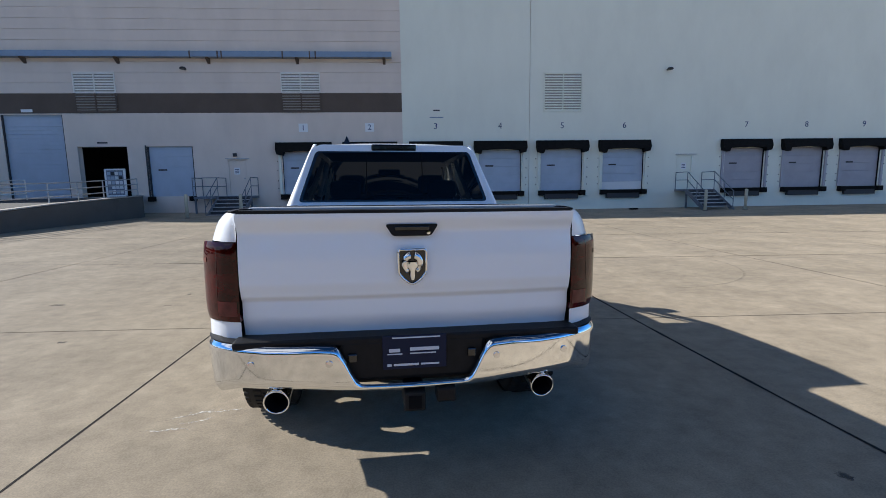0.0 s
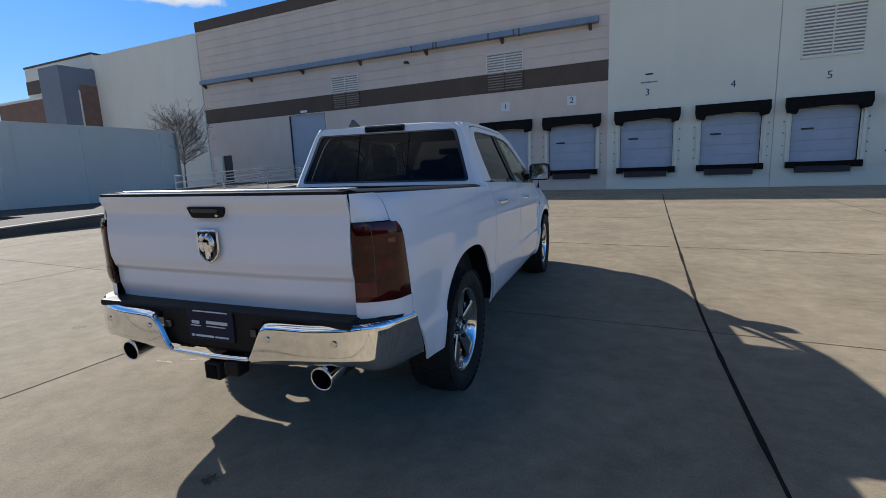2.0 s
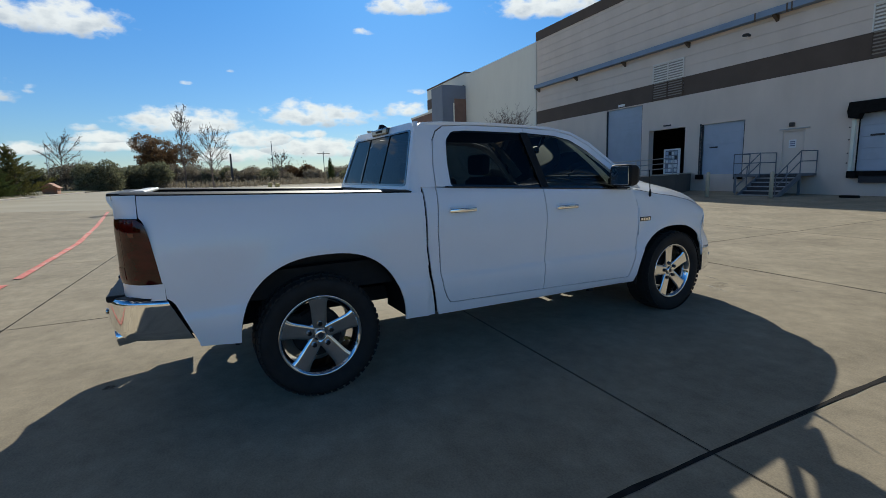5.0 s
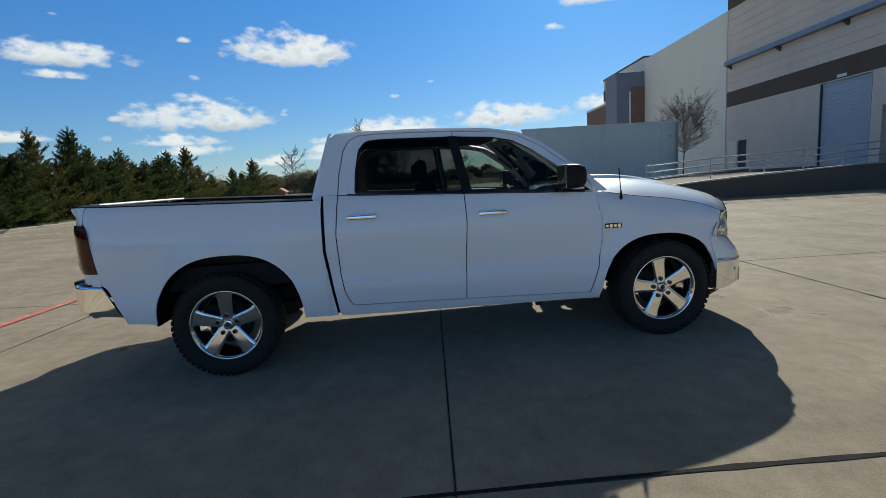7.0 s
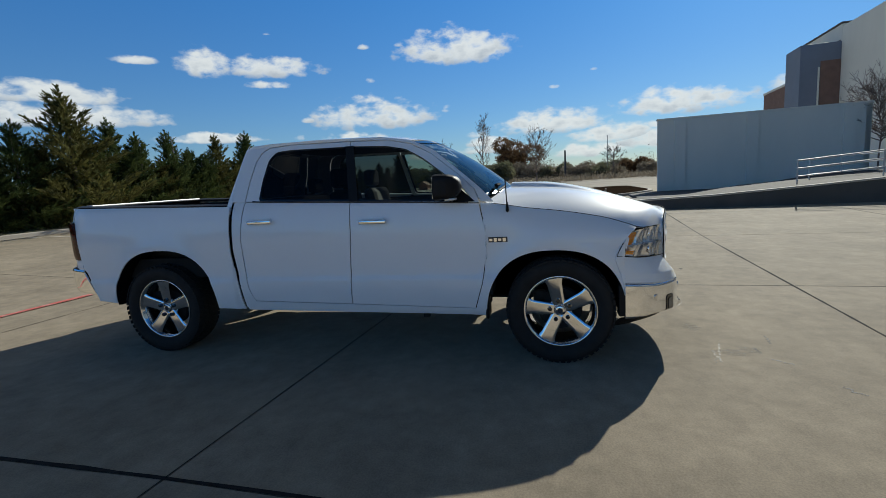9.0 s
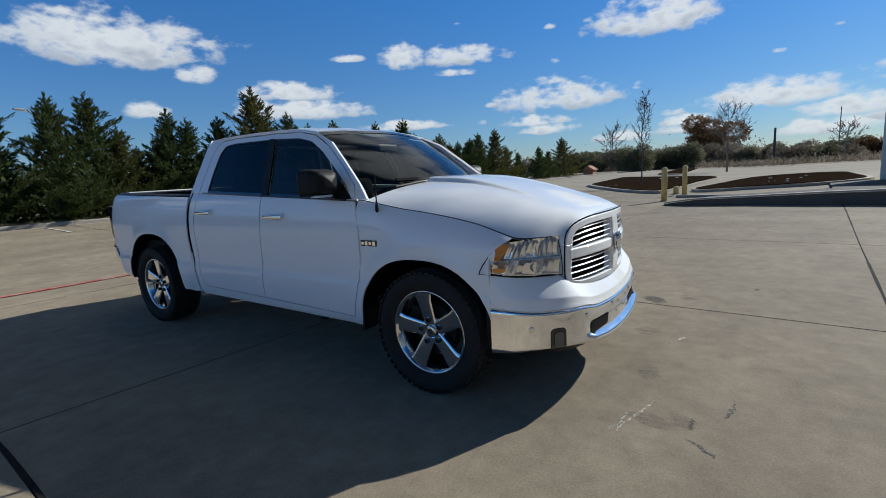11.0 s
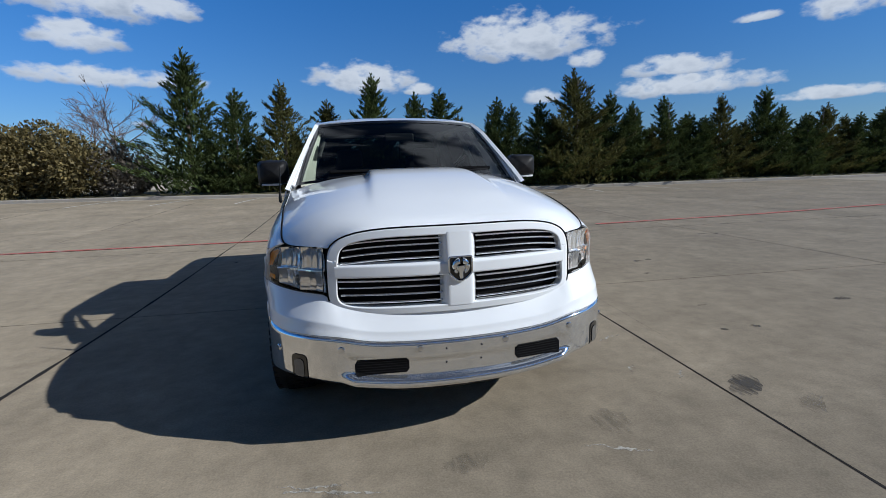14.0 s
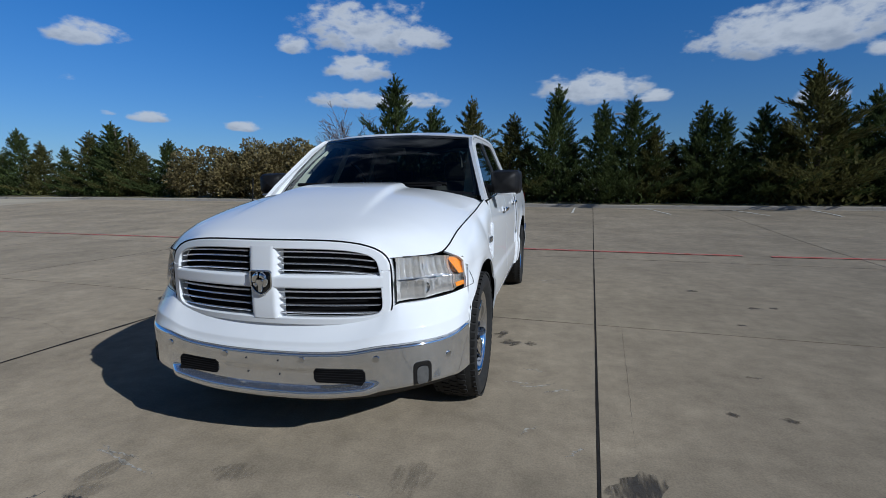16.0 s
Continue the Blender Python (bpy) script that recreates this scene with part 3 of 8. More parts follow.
def tar_u(v):
    """The tarred joint's place across the yard; it does not run quite square."""
    return smooth_table([(-39, 1.95), (-30, 1.62), (-25.9, 1.43), (-23.8, 1.28), (-22, 1.17), (-20.5, 1.11), (-19.3, 1.09), (-14, 1.02), (-4, 0.92)], v)


def slab(u0, u1, v0, v1, n=2):
    """One concrete slab, its edges rounded off into the joints."""
    bm = bmesh.new()
    g = 0.004
    e = 0.006
    ua = [u0 + g, u0 + g + e] + [u0 + (u1 - u0) * k / n for k in range(1, n)] + [u1 - g - e, u1 - g]
    va = [v0 + g, v0 + g + e] + [v0 + (v1 - v0) * k / n for k in range(1, n)] + [v1 - g - e, v1 - g]
    rows = []
    for i, u in enumerate(ua):
        row = []
        for j, v in enumerate(va):
            edge = i in (0, len(ua) - 1) or j in (0, len(va) - 1)
            row.append(bm.verts.new(on_yard(u + (tar_u(v) - 1.13) * max(0.0, 1 - abs(u - 1.13) / 4.4), v, -0.007 if edge else 0.0)))
        rows.append(row)
    for i in range(len(ua) - 1):
        for j in range(len(va) - 1):
            bm.faces.new((rows[i][j], rows[i + 1][j], rows[i + 1][j + 1], rows[i][j + 1]))
    rim = [r[0] for r in rows] + rows[-1][1:] + [r[-1] for r in rows[::-1]][1:] + rows[0][-2:0:-1]
    low = [bm.verts.new(v.co - Vector((0, 0, 0.03))) for v in rim]
    for k in range(len(rim)):
        bm.faces.new((rim[k], low[k], low[(k + 1) % len(rim)], rim[(k + 1) % len(rim)]))
    bmesh.ops.recalc_face_normals(bm, faces=bm.faces[:])
    return bm


for i in range(len(SLAB_U) - 1):
    for j in range(len(SLAB_V) - 1):
        u0, u1, v0, v1 = SLAB_U[i], SLAB_U[i + 1], SLAB_V[j], SLAB_V[j + 1]
        if v1 > -5 and u1 < -13:
            continue
        link("slab", slab(u0, u1, v0, v1), M_CONC, ground)

# wide tarred joint beside the truck, uneven as it was poured
random.seed(4)
bm = bmesh.new()
prev = None
for k in range(0, 150):
    v = -38.9 + k * 0.235
    w = 0.009 + 0.006 * random.random() + (0.008 if random.random() < 0.12 else 0)
    a, c = bm.verts.new(on_yard(tar_u(v) - w, v, 0.003)), bm.verts.new(on_yard(tar_u(v) + w, v, 0.003))
    if prev:
        bm.faces.new((prev[0], prev[1], c, a))
    prev = (a, c)
tagged(link("tar_joint", bm, M_JOINT), "black tar-filled joint between concrete slabs", "joint", kind="structure")
bm = bmesh.new()
for uu, wid in ((-3.37, 0.0075), (5.63, 0.007), (10.13, 0.006)):
    prev = None
    for k in range(0, 150):
        v = -38.9 + k * 0.235
        w = wid * (0.6 + 0.8 * random.random())
        a, c = bm.verts.new(on_yard(uu - w, v, 0.001)), bm.verts.new(on_yard(uu + w, v, 0.001))
        if prev:
            bm.faces.new((prev[0], prev[1], c, a))
        prev = (a, c)
for vv, wid in ((-17.07, 0.012), (-21.43, 0.003), (-25.79, 0.006), (-12.71, 0.007)):
    prev = None
    for k in range(0, 190):
        u = -25.5 + k * 0.26
        w = wid * (0.6 + 0.8 * random.random())
        a, c = bm.verts.new(on_yard(u, vv + w, 0.0015)), bm.verts.new(on_yard(u, vv - w, 0.0015))
        if prev:
            bm.faces.new((prev[0], prev[1], c, a))
        prev = (a, c)
tagged(link("thin_tar_joint", bm, M_JOINT), "thin dark filled joints between concrete slabs", "joint", kind="structure")


def strip_mark(u0, v0, u1, v1, width, dz=0.012, breaks=()):
    """A painted stripe lying on the yard; breaks are the worn-off stretches, as shares of its length."""
    bm = bmesh.new()
    n = max(2, int(math.hypot(u1 - u0, v1 - v0) / 0.4))
    d = Vector((u1 - u0, v1 - v0)).normalized()
    nrm = Vector((-d.y, d.x)) * width / 2
    prev = None
    for k in range(n + 1):
        t = k / n
        w = 0.75 + 0.25 * random.random()
        p = (u0 + (u1 - u0) * t, v0 + (v1 - v0) * t)
        if any(a < t < b for a, b in breaks):
            prev = None
            continue
        a = bm.verts.new(on_yard(p[0] + nrm.x * w, p[1] + nrm.y * w, dz))
        c = bm.verts.new(on_yard(p[0] - nrm.x * w, p[1] - nrm.y * w, dz))
        if prev:
            bm.faces.new((prev[0], prev[1], c, a))
        prev = (a, c)
    bmesh.ops.recalc_face_normals(bm, faces=bm.faces[:])
    return bm


for u0, v0, u1, v1 in ((-6.03, -26.68, 24, -26.5), (-11.0, -27.02, -6.49, -26.68), (-16.0, -27.72, -11.0, -27.02), (-24.0, -29.0, -16.0, -27.72)):
    tagged(link("fire_lane_line", strip_mark(u0, v0, u1, v1, 0.135, 0.016), M_RED),
           "worn thin red fire lane line on the concrete", "line", "fire lane lines", "structure")
bays = [(-14.5, -0.5), (-11.6, 0.3), (-8.6, -0.6), (-5.6, -0.5), (-2.6, 0.0), (0.5, 0.5), (3.5, 0.4), (6.4, 0.6), (9.4, 0.5)]
for k, (u, lean) in enumerate(bays):
    tagged(link("bay_line", strip_mark(u, -38.8, u + lean, -35.6, 0.09, breaks=((0.5, 0.62),) if k % 2 else ()), M_WHITELINE),
           "faded white parking bay line on concrete", "line", "parking bay lines", "structure")


def blot(u, v, ru, rv, seed, dz=0.002, n=22, ragged=0.45, turn=0.0):
    """A flat stain with a ragged outline."""
    rnd = random.Random(seed)
    bm = bmesh.new()
    ring = []
    for k in range(n):
        a = k * 2 * math.pi / n
        r = 1 + ragged * (rnd.random() - 0.5) * 2
        x, y = math.cos(a) * ru * r, math.sin(a) * rv * r
        c, s = math.cos(turn), math.sin(turn)
        ring.append(bm.verts.new(on_yard(u + x * c - y * s, v + x * s + y * c, dz)))
    bm.faces.new(ring)
    return bm


def yard_of(x, y):
    p = YARD_IN @ Vector((x, y, 0))
    return p.x, p.y


M_OIL = soak("oil_stain", (0.085, 0.072, 0.058), 0.8, 14)
for k, (x, y, a, c) in enumerate(((-1.08, 2.58, 0.09, 0.07), (-1.24, 2.56, 0.06, 0.05), (-0.98, 2.35, 0.06, 0.10), (-3.57, 0.89, 0.08, 0.05), (-3.78, 0.85, 0.07, 0.045),
                                  (-3.2, 1.6, 0.05, 0.03), (-4.2, 3.2, 0.10, 0.05), (2.2, -1.3, 0.05, 0.04), (0.05, -1.32, 0.05, 0.045), (-2.6, 5.3, 0.07, 0.03), (-2.8, 2.96, 0.05, 0.03), (-3.15, 0.1, 0.09, 0.06), (-6.28, -0.95, 0.10, 0.05), (-6.5, -0.85, 0.08, 0.05), (-2.47, 3.58, 0.04, 0.03), (-2.77, 3.59, 0.05, 0.03))):
    tagged(link("oil_spot", blot(*yard_of(x, y), a, c, k), M_OIL), "dark oil spot soaked into concrete", "stain", "oil spots", "structure")


M_PRINT = soak("smudged_rubber", (0.06, 0.053, 0.046), 0.8, 34, (1, 0.14, 1), 0.85, 0.40)
M_FAINT = soak("faint_smudge", (0.10, 0.088, 0.072), 0.26, 26, (1, 0.22, 1), 0.35, 0.44)
for k, (x, y, a, n, w) in enumerate(((-1.82, 4.42, 0.75, 0.19, 0.085), (-1.98, 4.72, 0.7, 0.16, 0.06), (0.68, 4.84, 1.2, 0.14, 0.07), (-0.80, 4.58, 1.45, 0.14, 0.11), (0.62, 5.0, 0.9, 0.12, 0.06), (0.05, 4.72, 0.3, 0.13, 0.07))):
    tagged(link("rubber_smudge", blot(*yard_of(x, y), n, w, 70 + k, n=30, ragged=0.2, turn=a - TURN), M_PRINT if k == 0 else M_FAINT), "dark streaky rubber smudge on concrete", "tyre mark", "rubber smudges", "structure")


def scuff(x, y, turn, length, seed):
    """A pale, wandering scratch, broken and of uneven width."""
    rnd = random.Random(seed)
    bm = bmesh.new()
    c, s = math.cos(turn), math.sin(turn)
    prev = None
    n = 34
    b = 0.0
    for k in range(n + 1):
        a = (k / n - 0.5) * length
        b += rnd.uniform(-0.011, 0.011)
        w = 0.003 + 0.012 * rnd.random() ** 2 * math.sin(math.pi * k / n)
        p = [bm.verts.new(on_yard(*yard_of(x + a * c - q * s, y + a * s + q * c), 0.002)) for q in (b + w, b - w)]
        if prev:
            bm.faces.new((prev[0], prev[1], p[1], p[0]))
        prev = p
    bmesh.ops.recalc_face_normals(bm, faces=bm.faces[:])
    return bm


for k, (x, y, a, n) in enumerate(((-1.32, 3.38, 0.35, 0.34), (-1.30, 3.15, -0.3, 0.2), (-1.48, 3.44, 0.2, 0.3), (0.66, 4.74, -0.42, 0.62), (0.74, 4.69, -0.36, 0.44), (-0.72, 4.81, -0.4, 0.46),
                                  (-1.39, -0.12, 0.3, 0.5), (-1.25, -0.06, 0.1, 0.4), (-1.5, -0.25, 0.2, 0.3), (-1.58, 4.2, 1.2, 0.22), (-1.21, 3.36, 0.0, 0.28), (-1.30, 4.03, 0.8, 0.2), (-1.34, -0.17, 0.45, 0.3))):
    tagged(link("pale_scrape", scuff(x, y, a, n, k), M_SCUFF), "pale scrape mark on the concrete", "scuff", "scrapes", "structure")
# thin crack across one slab
random.seed(6)
bm = bmesh.new()
prev = None
for k in range(44):
    t = k / 43
    w = 0.0010 + 0.0006 * random.random()
    x, y = -2.12 + 0.3 * t + random.uniform(-0.004, 0.004), 1.4 + 3.0 * t
    p = [bm.verts.new(on_yard(*yard_of(x + q, y), 0.002)) for q in (-w, w)]
    if prev:
        bm.faces.new((prev[0], prev[1], p[1], p[0]))
    prev = p
bmesh.ops.recalc_face_normals(bm, faces=bm.faces[:])
tagged(link("crack", bm, soak("hairline_crack", (0.10, 0.088, 0.07), 0.55, 20, cut=0.35)), "hairline crack running across a concrete slab", "crack", kind="structure")
for k, (x, y, a, n) in enumerate(((0.36, 5.18, -0.5, 0.20), (0.86, 5.08, 0.5, 0.16), (0.62, 5.02, -0.2, 0.12), (1.3, 5.3, 0.2, 0.14))):
    tagged(link("dark_scratch", scuff(x, y, a, n, 90 + k), M_MARK), "short dark rubber scratch on the concrete", "scuff", "dark scratches", "structure")

# curved skid mark beyond the truck
bm = bmesh.new()
prev = None
for k in range(40):
    a = -2.2 + k * 0.075
    cx, cy = yard_of(4.2, 5.2)
    r = 2.3
    w = 0.018 * math.sin(math.pi * k / 39) + 0.003
    p = [bm.verts.new(on_yard(cx + (r + q) * math.cos(a), cy + (r + q) * math.sin(a) * 1.0, 0.002)) for q in (w, -w)]
    if prev:
        bm.faces.new((prev[0], prev[1], p[1], p[0]))
    prev = p
bmesh.ops.recalc_face_normals(bm, faces=bm.faces[:])
M_SKID = soak("faint_rubber", (0.12, 0.105, 0.085), 0.2, 8, cut=0.3)
tagged(link("skid_mark", bm, M_SKID), "faint curved tyre skid mark on concrete", "tyre mark", kind="structure")


# kerb of the planting strip, in lengths with a joint between them
def kerb_length(u0, v0, u1, v1, h=0.14, w=0.16):
    bm = bmesh.new()
    d = Vector((u1 - u0, v1 - v0))
    n = d.normalized()
    q = Vector((-n.y, n.x)) * w
    L = d.length - 0.012
    prof = [(0, -0.1), (0.0, h - 0.03), (0.03, h), (w, h), (w, -0.1)]
    rings = []
    steps = max(1, int(L / 1.5))
    for k in range(steps + 1):
        t = L * k / steps
        base = Vector((u0, v0)) + n * t
        zz = rise(*base)
        ring = []
        for a, b in prof:
            p = base + Vector((-n.y, n.x)) * a
            pw = YARD @ Vector((p.x, p.y, 0))
            ring.append(bm.verts.new((pw.x, pw.y, zz + b)))
        rings.append(ring)
    for r, s in zip(rings, rings[1:]):
        for k in range(len(prof) - 1):
            bm.faces.new((r[k], r[k + 1], s[k + 1], s[k]))
    bm.faces.new(rings[0])
    bm.faces.new(rings[-1][::-1])
    bmesh.ops.recalc_face_normals(bm, faces=bm.faces[:])
    return bm


kerb = thing("kerb", Matrix.Identity(4), "long low concrete kerb in front of the cedars", "kerb", kind="structure")
for k in range(32):
    u = 44 - k * 3.4
    link("kerb_length", kerb_length(u, -39.3, u - 3.4, -39.3), M_CURB, kerb)
red_kerb = material("red_kerb_paint", (0.36, 0.11, 0.085), rough=0.8, vary=0.25, scale=3, stain=0.5, stain_color=(0.4, 0.3, 0.26), stain_scale=1.0)
for k in range(5):
    link("painted_kerb_top", strip_mark(-33 - k * 6.6, -39.38, -39.4 - k * 6.6, -39.38, 0.10, dz=0.146), red_kerb, kerb, "faded red painted kerb top")
# planting strip behind it
bm = bmesh.new()
prev = None
for k in range(0, 60):
    u = 60 - k * 2.8
    row = [bm.verts.new(on_yard(u, v, dz)) for v, dz in ((-39.42, 0.10), (-41, 0.2), (-44, 0.22), (-50, 0.18))]
    if prev:
        for i in range(3):
            bm.faces.new((prev[i], prev[i + 1], row[i + 1], row[i]))
    prev = row
bmesh.ops.recalc_face_normals(bm, faces=bm.faces[:])
tagged(link("planting_strip", bm, M_GRASS), "dry grassy strip under the cedar row", "soil", kind="structure")

# ---- the warehouse ----


def bl(u0, u1, v0, v1, w0, w1, bevel=0.0):
    return boxm(u0, u1, v0, v1, w0, w1, bevel)


def wall_with_openings(u0, u1, w0, w1, holes, thick=0.35):
    """A wall in the u, w plane with real openings through it: strips between and above the holes."""
    bm = bmesh.new()
    cuts = sorted(holes)
    u = u0
    for a, b, c, d in cuts:
        if a > u:
            add_box(bm, u, a, 0, thick, w0, w1)
        if c > w0:
            add_box(bm, a, b, 0, thick, w0, c)
        if d < w1:
            add_box(bm, a, b, 0, thick, d, w1)
        u = b
    if u < u1:
        add_box(bm, u, u1, 0, thick, w0, w1)
    return bm


def put(ob, m=None):
    ob.matrix_world = B @ (m or Matrix.Identity(4))
    return ob


DOCKS = [-7.07, -3.5, 0.12, 3.72, 7.25, 10.85, 18.1, 21.78, 25.35]
FLOOR = 1.12
tan_holes = [(-22.5, -19.44, FLOOR, 5.45), (-18.85, -16.35, FLOOR, 3.79), (-15.35, -12.97, FLOOR, 3.78), (-11.2, -10.24, FLOOR, 3.03),
             (DOCKS[0] - 1.2, DOCKS[0] + 1.2, 1.1, 3.45), (DOCKS[1] - 1.2, DOCKS[1] + 1.2, 1.1, 3.45), (-29.2, -28.3, FLOOR, 3.1)]
put(tagged(link("wall_dock_tan", wall_with_openings(-30.5, -1.71, -1, 5.51, tan_holes), M_WALLTAN), "tan painted concrete dock wall with door openings", "wall", kind="structure"))
pale_holes = [(c - 1.2, c + 1.2, 1.1, 3.45) for c in DOCKS[2:]] + [(14.03, 14.98, FLOOR, 3.05)]
put(tagged(link("wall_dock_pale", wall_with_openings(-1.71, 5.36, -1, 12.7, pale_holes[:2]), M_WALLPALE), "pale grey-green concrete dock wall", "wall", kind="structure"))
put(tagged(link("wall_dock_pale_east", wall_with_openings(5.385, 46, -1, 12.7, pale_holes[2:]), M_WALLPALE), "pale grey-green concrete dock wall", "wall", kind="structure"))
put(link("wall_joint_filler", bl(5.3, 5.45, 0.06, 0.3, -1, 12.68), M_WALLTAN))
tagged(bpy.data.objects["wall_joint_filler"], "vertical joint between wall panels", "wall", kind="structure")
band = put(tagged(link("wall_band_brown", bl(-30.5, -1.71, -0.004, 0.35, 5.51, 6.52), M_BAND), "dark brown painted band along the wall", "wall", kind="structure"))
upper = put(tagged(link("wall_upper", bl(-30.5, -1.71, 0.03, 0.35, 6.52, 12.05), M_WALLTAN), "tan wall of horizontal courses above the band", "wall", kind="structure"))
w = 6.52
while w < 12.0:
    link("course", bl(-30.5, -1.712, -0.002, 0.05, w + 0.007, min(12.05, w + 0.531) - 0.007), M_WALLTAN, upper)
    w += 0.531
put(tagged(link("wall_coping", bl(-30.52, -1.70, -0.06, 0.4, 12.05, 12.72), M_BAND), "dark brown coping at the roofline", "wall", kind="structure"))
put(tagged(link("wall_west_side", bl(-30.5, -30.2, 0.35, 20, -1, 12.0), M_WALLTAN), "tan side wall of the warehouse", "wall", kind="structure"))
put(tagged(link("wall_cream", bl(-43.2, -30.53, -0.05, 0.35, -1, 12.0), M_WALLCREAM), "tall plain cream concrete wall", "wall", kind="structure"))
put(tagged(link("roof", bl(-43, 46, 0.4, 40, 11.6, 11.9), M_RAMP), "flat warehouse roof behind the parapet", "roof", kind="structure"))
put(tagged(link("wall_back", bl(-43, 46, 39.6, 40, -1, 12.0), M_WALLTAN), "plain back wall of the warehouse", "wall", kind="structure"))
put(tagged(link("wall_east_side", bl(45.7, 46, 0.35, 39.6, -1, 12.0), M_WALLPALE), "plain side wall of the warehouse", "wall", kind="structure"))
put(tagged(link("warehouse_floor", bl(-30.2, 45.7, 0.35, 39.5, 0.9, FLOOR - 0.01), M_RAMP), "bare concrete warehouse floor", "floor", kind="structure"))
# unseen wall, coloured near black so that the open doorway reads as a dark room
put(tagged(link("inner_wall", bl(-30.2, 45.7, 6.0, 6.2, FLOOR, 11.5), M_ROOMSHADE), "unseen wall coloured near black for the room's shade beyond the open doorway", "wall", kind="structure"))

# office end: slate box, striped block and low brown block
office = thing("office_block", B, "low office block with brown bands and a slate-blue bay", "building")
part("wall", bl(-53.7, -43.22, -0.05, 20, -1, 12.2), M_WALLCREAM, office)
part("coping", bl(-53.75, -43.22, -0.10, 20, 12.2, 12.36), M_BAND, office, "dark roofline coping")
part("band", bl(-53.73, -43.4, -0.09, -0.04, 9.87, 11.05), M_BAND, office, "brown band")
part("bay", bl(-46.0, -43.12, -2.8, -0.06, -1, 10.9, 0.02), M_SLATE, office, "slate-blue panelled bay")
part("bay_panel", bl(-43.13, -43.08, -1.42, -0.07, -1, 9.55), M_BRICK, office, "dark red-brown panel")
part("downspout", bl(-43.12, -43.04, -1.58, -1.46, 2, 9.1, 0.02), M_WALLCREAM, office, "pale downspout")
part("low_block", bl(-58.2, -46.0, -0.6, 12, -1, 9.2), M_BRICK, office, "red-brown low block")
part("low_coping", bl(-58.25, -46.0, -0.65, 12, 9.2, 9.42), M_WALLCREAM, office, "pale coping")
put(tagged(link("wall_lamp_small", bl(-42.2, -41.9, -0.35, -0.05, 5.6, 5.8, 0.02), M_INK), "small dark wall light on the cream wall", "wall light"))

# gutter with brackets
gut = thing("gutter", B, "long blue-grey box gutter bracketed to the wall", "gutter")
bm = bmesh.new()
add_box(bm, -30.3, -2.2, -0.36, -0.05, 8.28, 8.31)
add_box(bm, -30.3, -2.2, -0.40, -0.36, 8.28, 8.56)
add_box(bm, -30.3, -2.2, -0.05, -0.01, 8.28, 8.55)
add_box(bm, -2.24, -2.2, -0.36, -0.05, 8.31, 8.56)
part("channel", bm, M_GUTTER, gut)
for k in range(7):
    u = -2.6 - 4.58 * k
    bm = bmesh.new()
    vs = [bm.verts.new((u + du, v, w)) for du in (-0.07, 0.07) for v, w in ((0, 8.275), (-0.36, 8.275), (-0.30, 8.21), (0, 8.0))]
    for q in ((0, 1, 2, 3), (4, 5, 6, 7), (0, 1, 5, 4), (1, 2, 6, 5), (2, 3, 7, 6), (3, 0, 4, 7)):
        bm.faces.new([vs[i] for i in q])
    bmesh.ops.recalc_face_normals(bm, faces=bm.faces[:])
    part("bracket", bm, M_BAND, gut, "dark steel bracket")
for u in (-12.6, -11.2, -11.0, -6.5, -6.2, -7.9):
    part("joint_strap", bl(u, u + 0.07, -0.41, -0.36, 8.2, 8.57), M_BAND, gut, "dark joint strap")


# louvred vents
def louvre(u0, u1, w0, w1, split, paint=M_LOUVRE):
    lv = thing("louvre", B, "painted louvred wall vent in two halves", "vent", "wall vents")
    mid = (u0 + u1) / 2
    bm = bmesh.new()
    for a, b in ((u0, u0 + 0.05), (u1 - 0.05, u1), (mid - 0.025, mid + 0.025)):
        add_box(bm, a, b, -0.06, 0.02, w0, w1)
    add_box(bm, u0, u1, -0.06, 0.02, w1 - 0.05, w1)
    add_box(bm, u0, u1, -0.06, 0.02, w0, w0 + 0.05)
    part("rim", bm, paint, lv)
    if split:
        part("painted_rim", bl(u0 - 0.004, u1 + 0.004, -0.064, -0.012, w0 - 0.004, w0 + 0.05), M_BAND, lv, "brown painted lower rim")
        for a in (u0, mid - 0.025, u1 - 0.05):
            part("painted_rim", bl(a - 0.004, a + 0.054, -0.064, -0.012, w0 + 0.05, 6.52), M_BAND, lv, "brown painted lower rim")
    # sheet behind the slats; the shade of the gaps is in its colour
    part("backing", bl(u0, u1, -0.012, -0.008, w0, w1), M_LOUVRESHADE, lv, "backing coloured as the shade behind the slats")
    n = 15
    for k in range(n):
        w = w0 + 0.09 + (w1 - w0 - 0.16) * k / (n - 1)
        mt = M_BAND if (split and w < 6.52) else paint
        for a, b in ((u0 + 0.05, mid - 0.025), (mid + 0.025, u1 - 0.05)):
            bm = bmesh.new()
            vs = [bm.verts.new((x, v, z)) for x in (a, b) for v, z in ((-0.016, w + 0.040), (-0.058, w - 0.030), (-0.050, w - 0.042), (-0.012, w + 0.024))]
            for q in ((0, 1, 5, 4), (1, 2, 6, 5), (2, 3, 7, 6), (3, 0, 4, 7), (0, 1, 2, 3), (4, 5, 6, 7)):
                bm.faces.new([vs[i] for i in q])
            bmesh.ops.recalc_face_normals(bm, faces=bm.faces[:])
            part("slat", bm, mt, lv)


louvre(-18.7, -16.6, 5.53, 7.6, True)
louvre(-8.13, -6.05, 5.53, 7.6, True)
louvre(6.17, 8.33, 5.5, 7.62, False, M_WALLPALE)

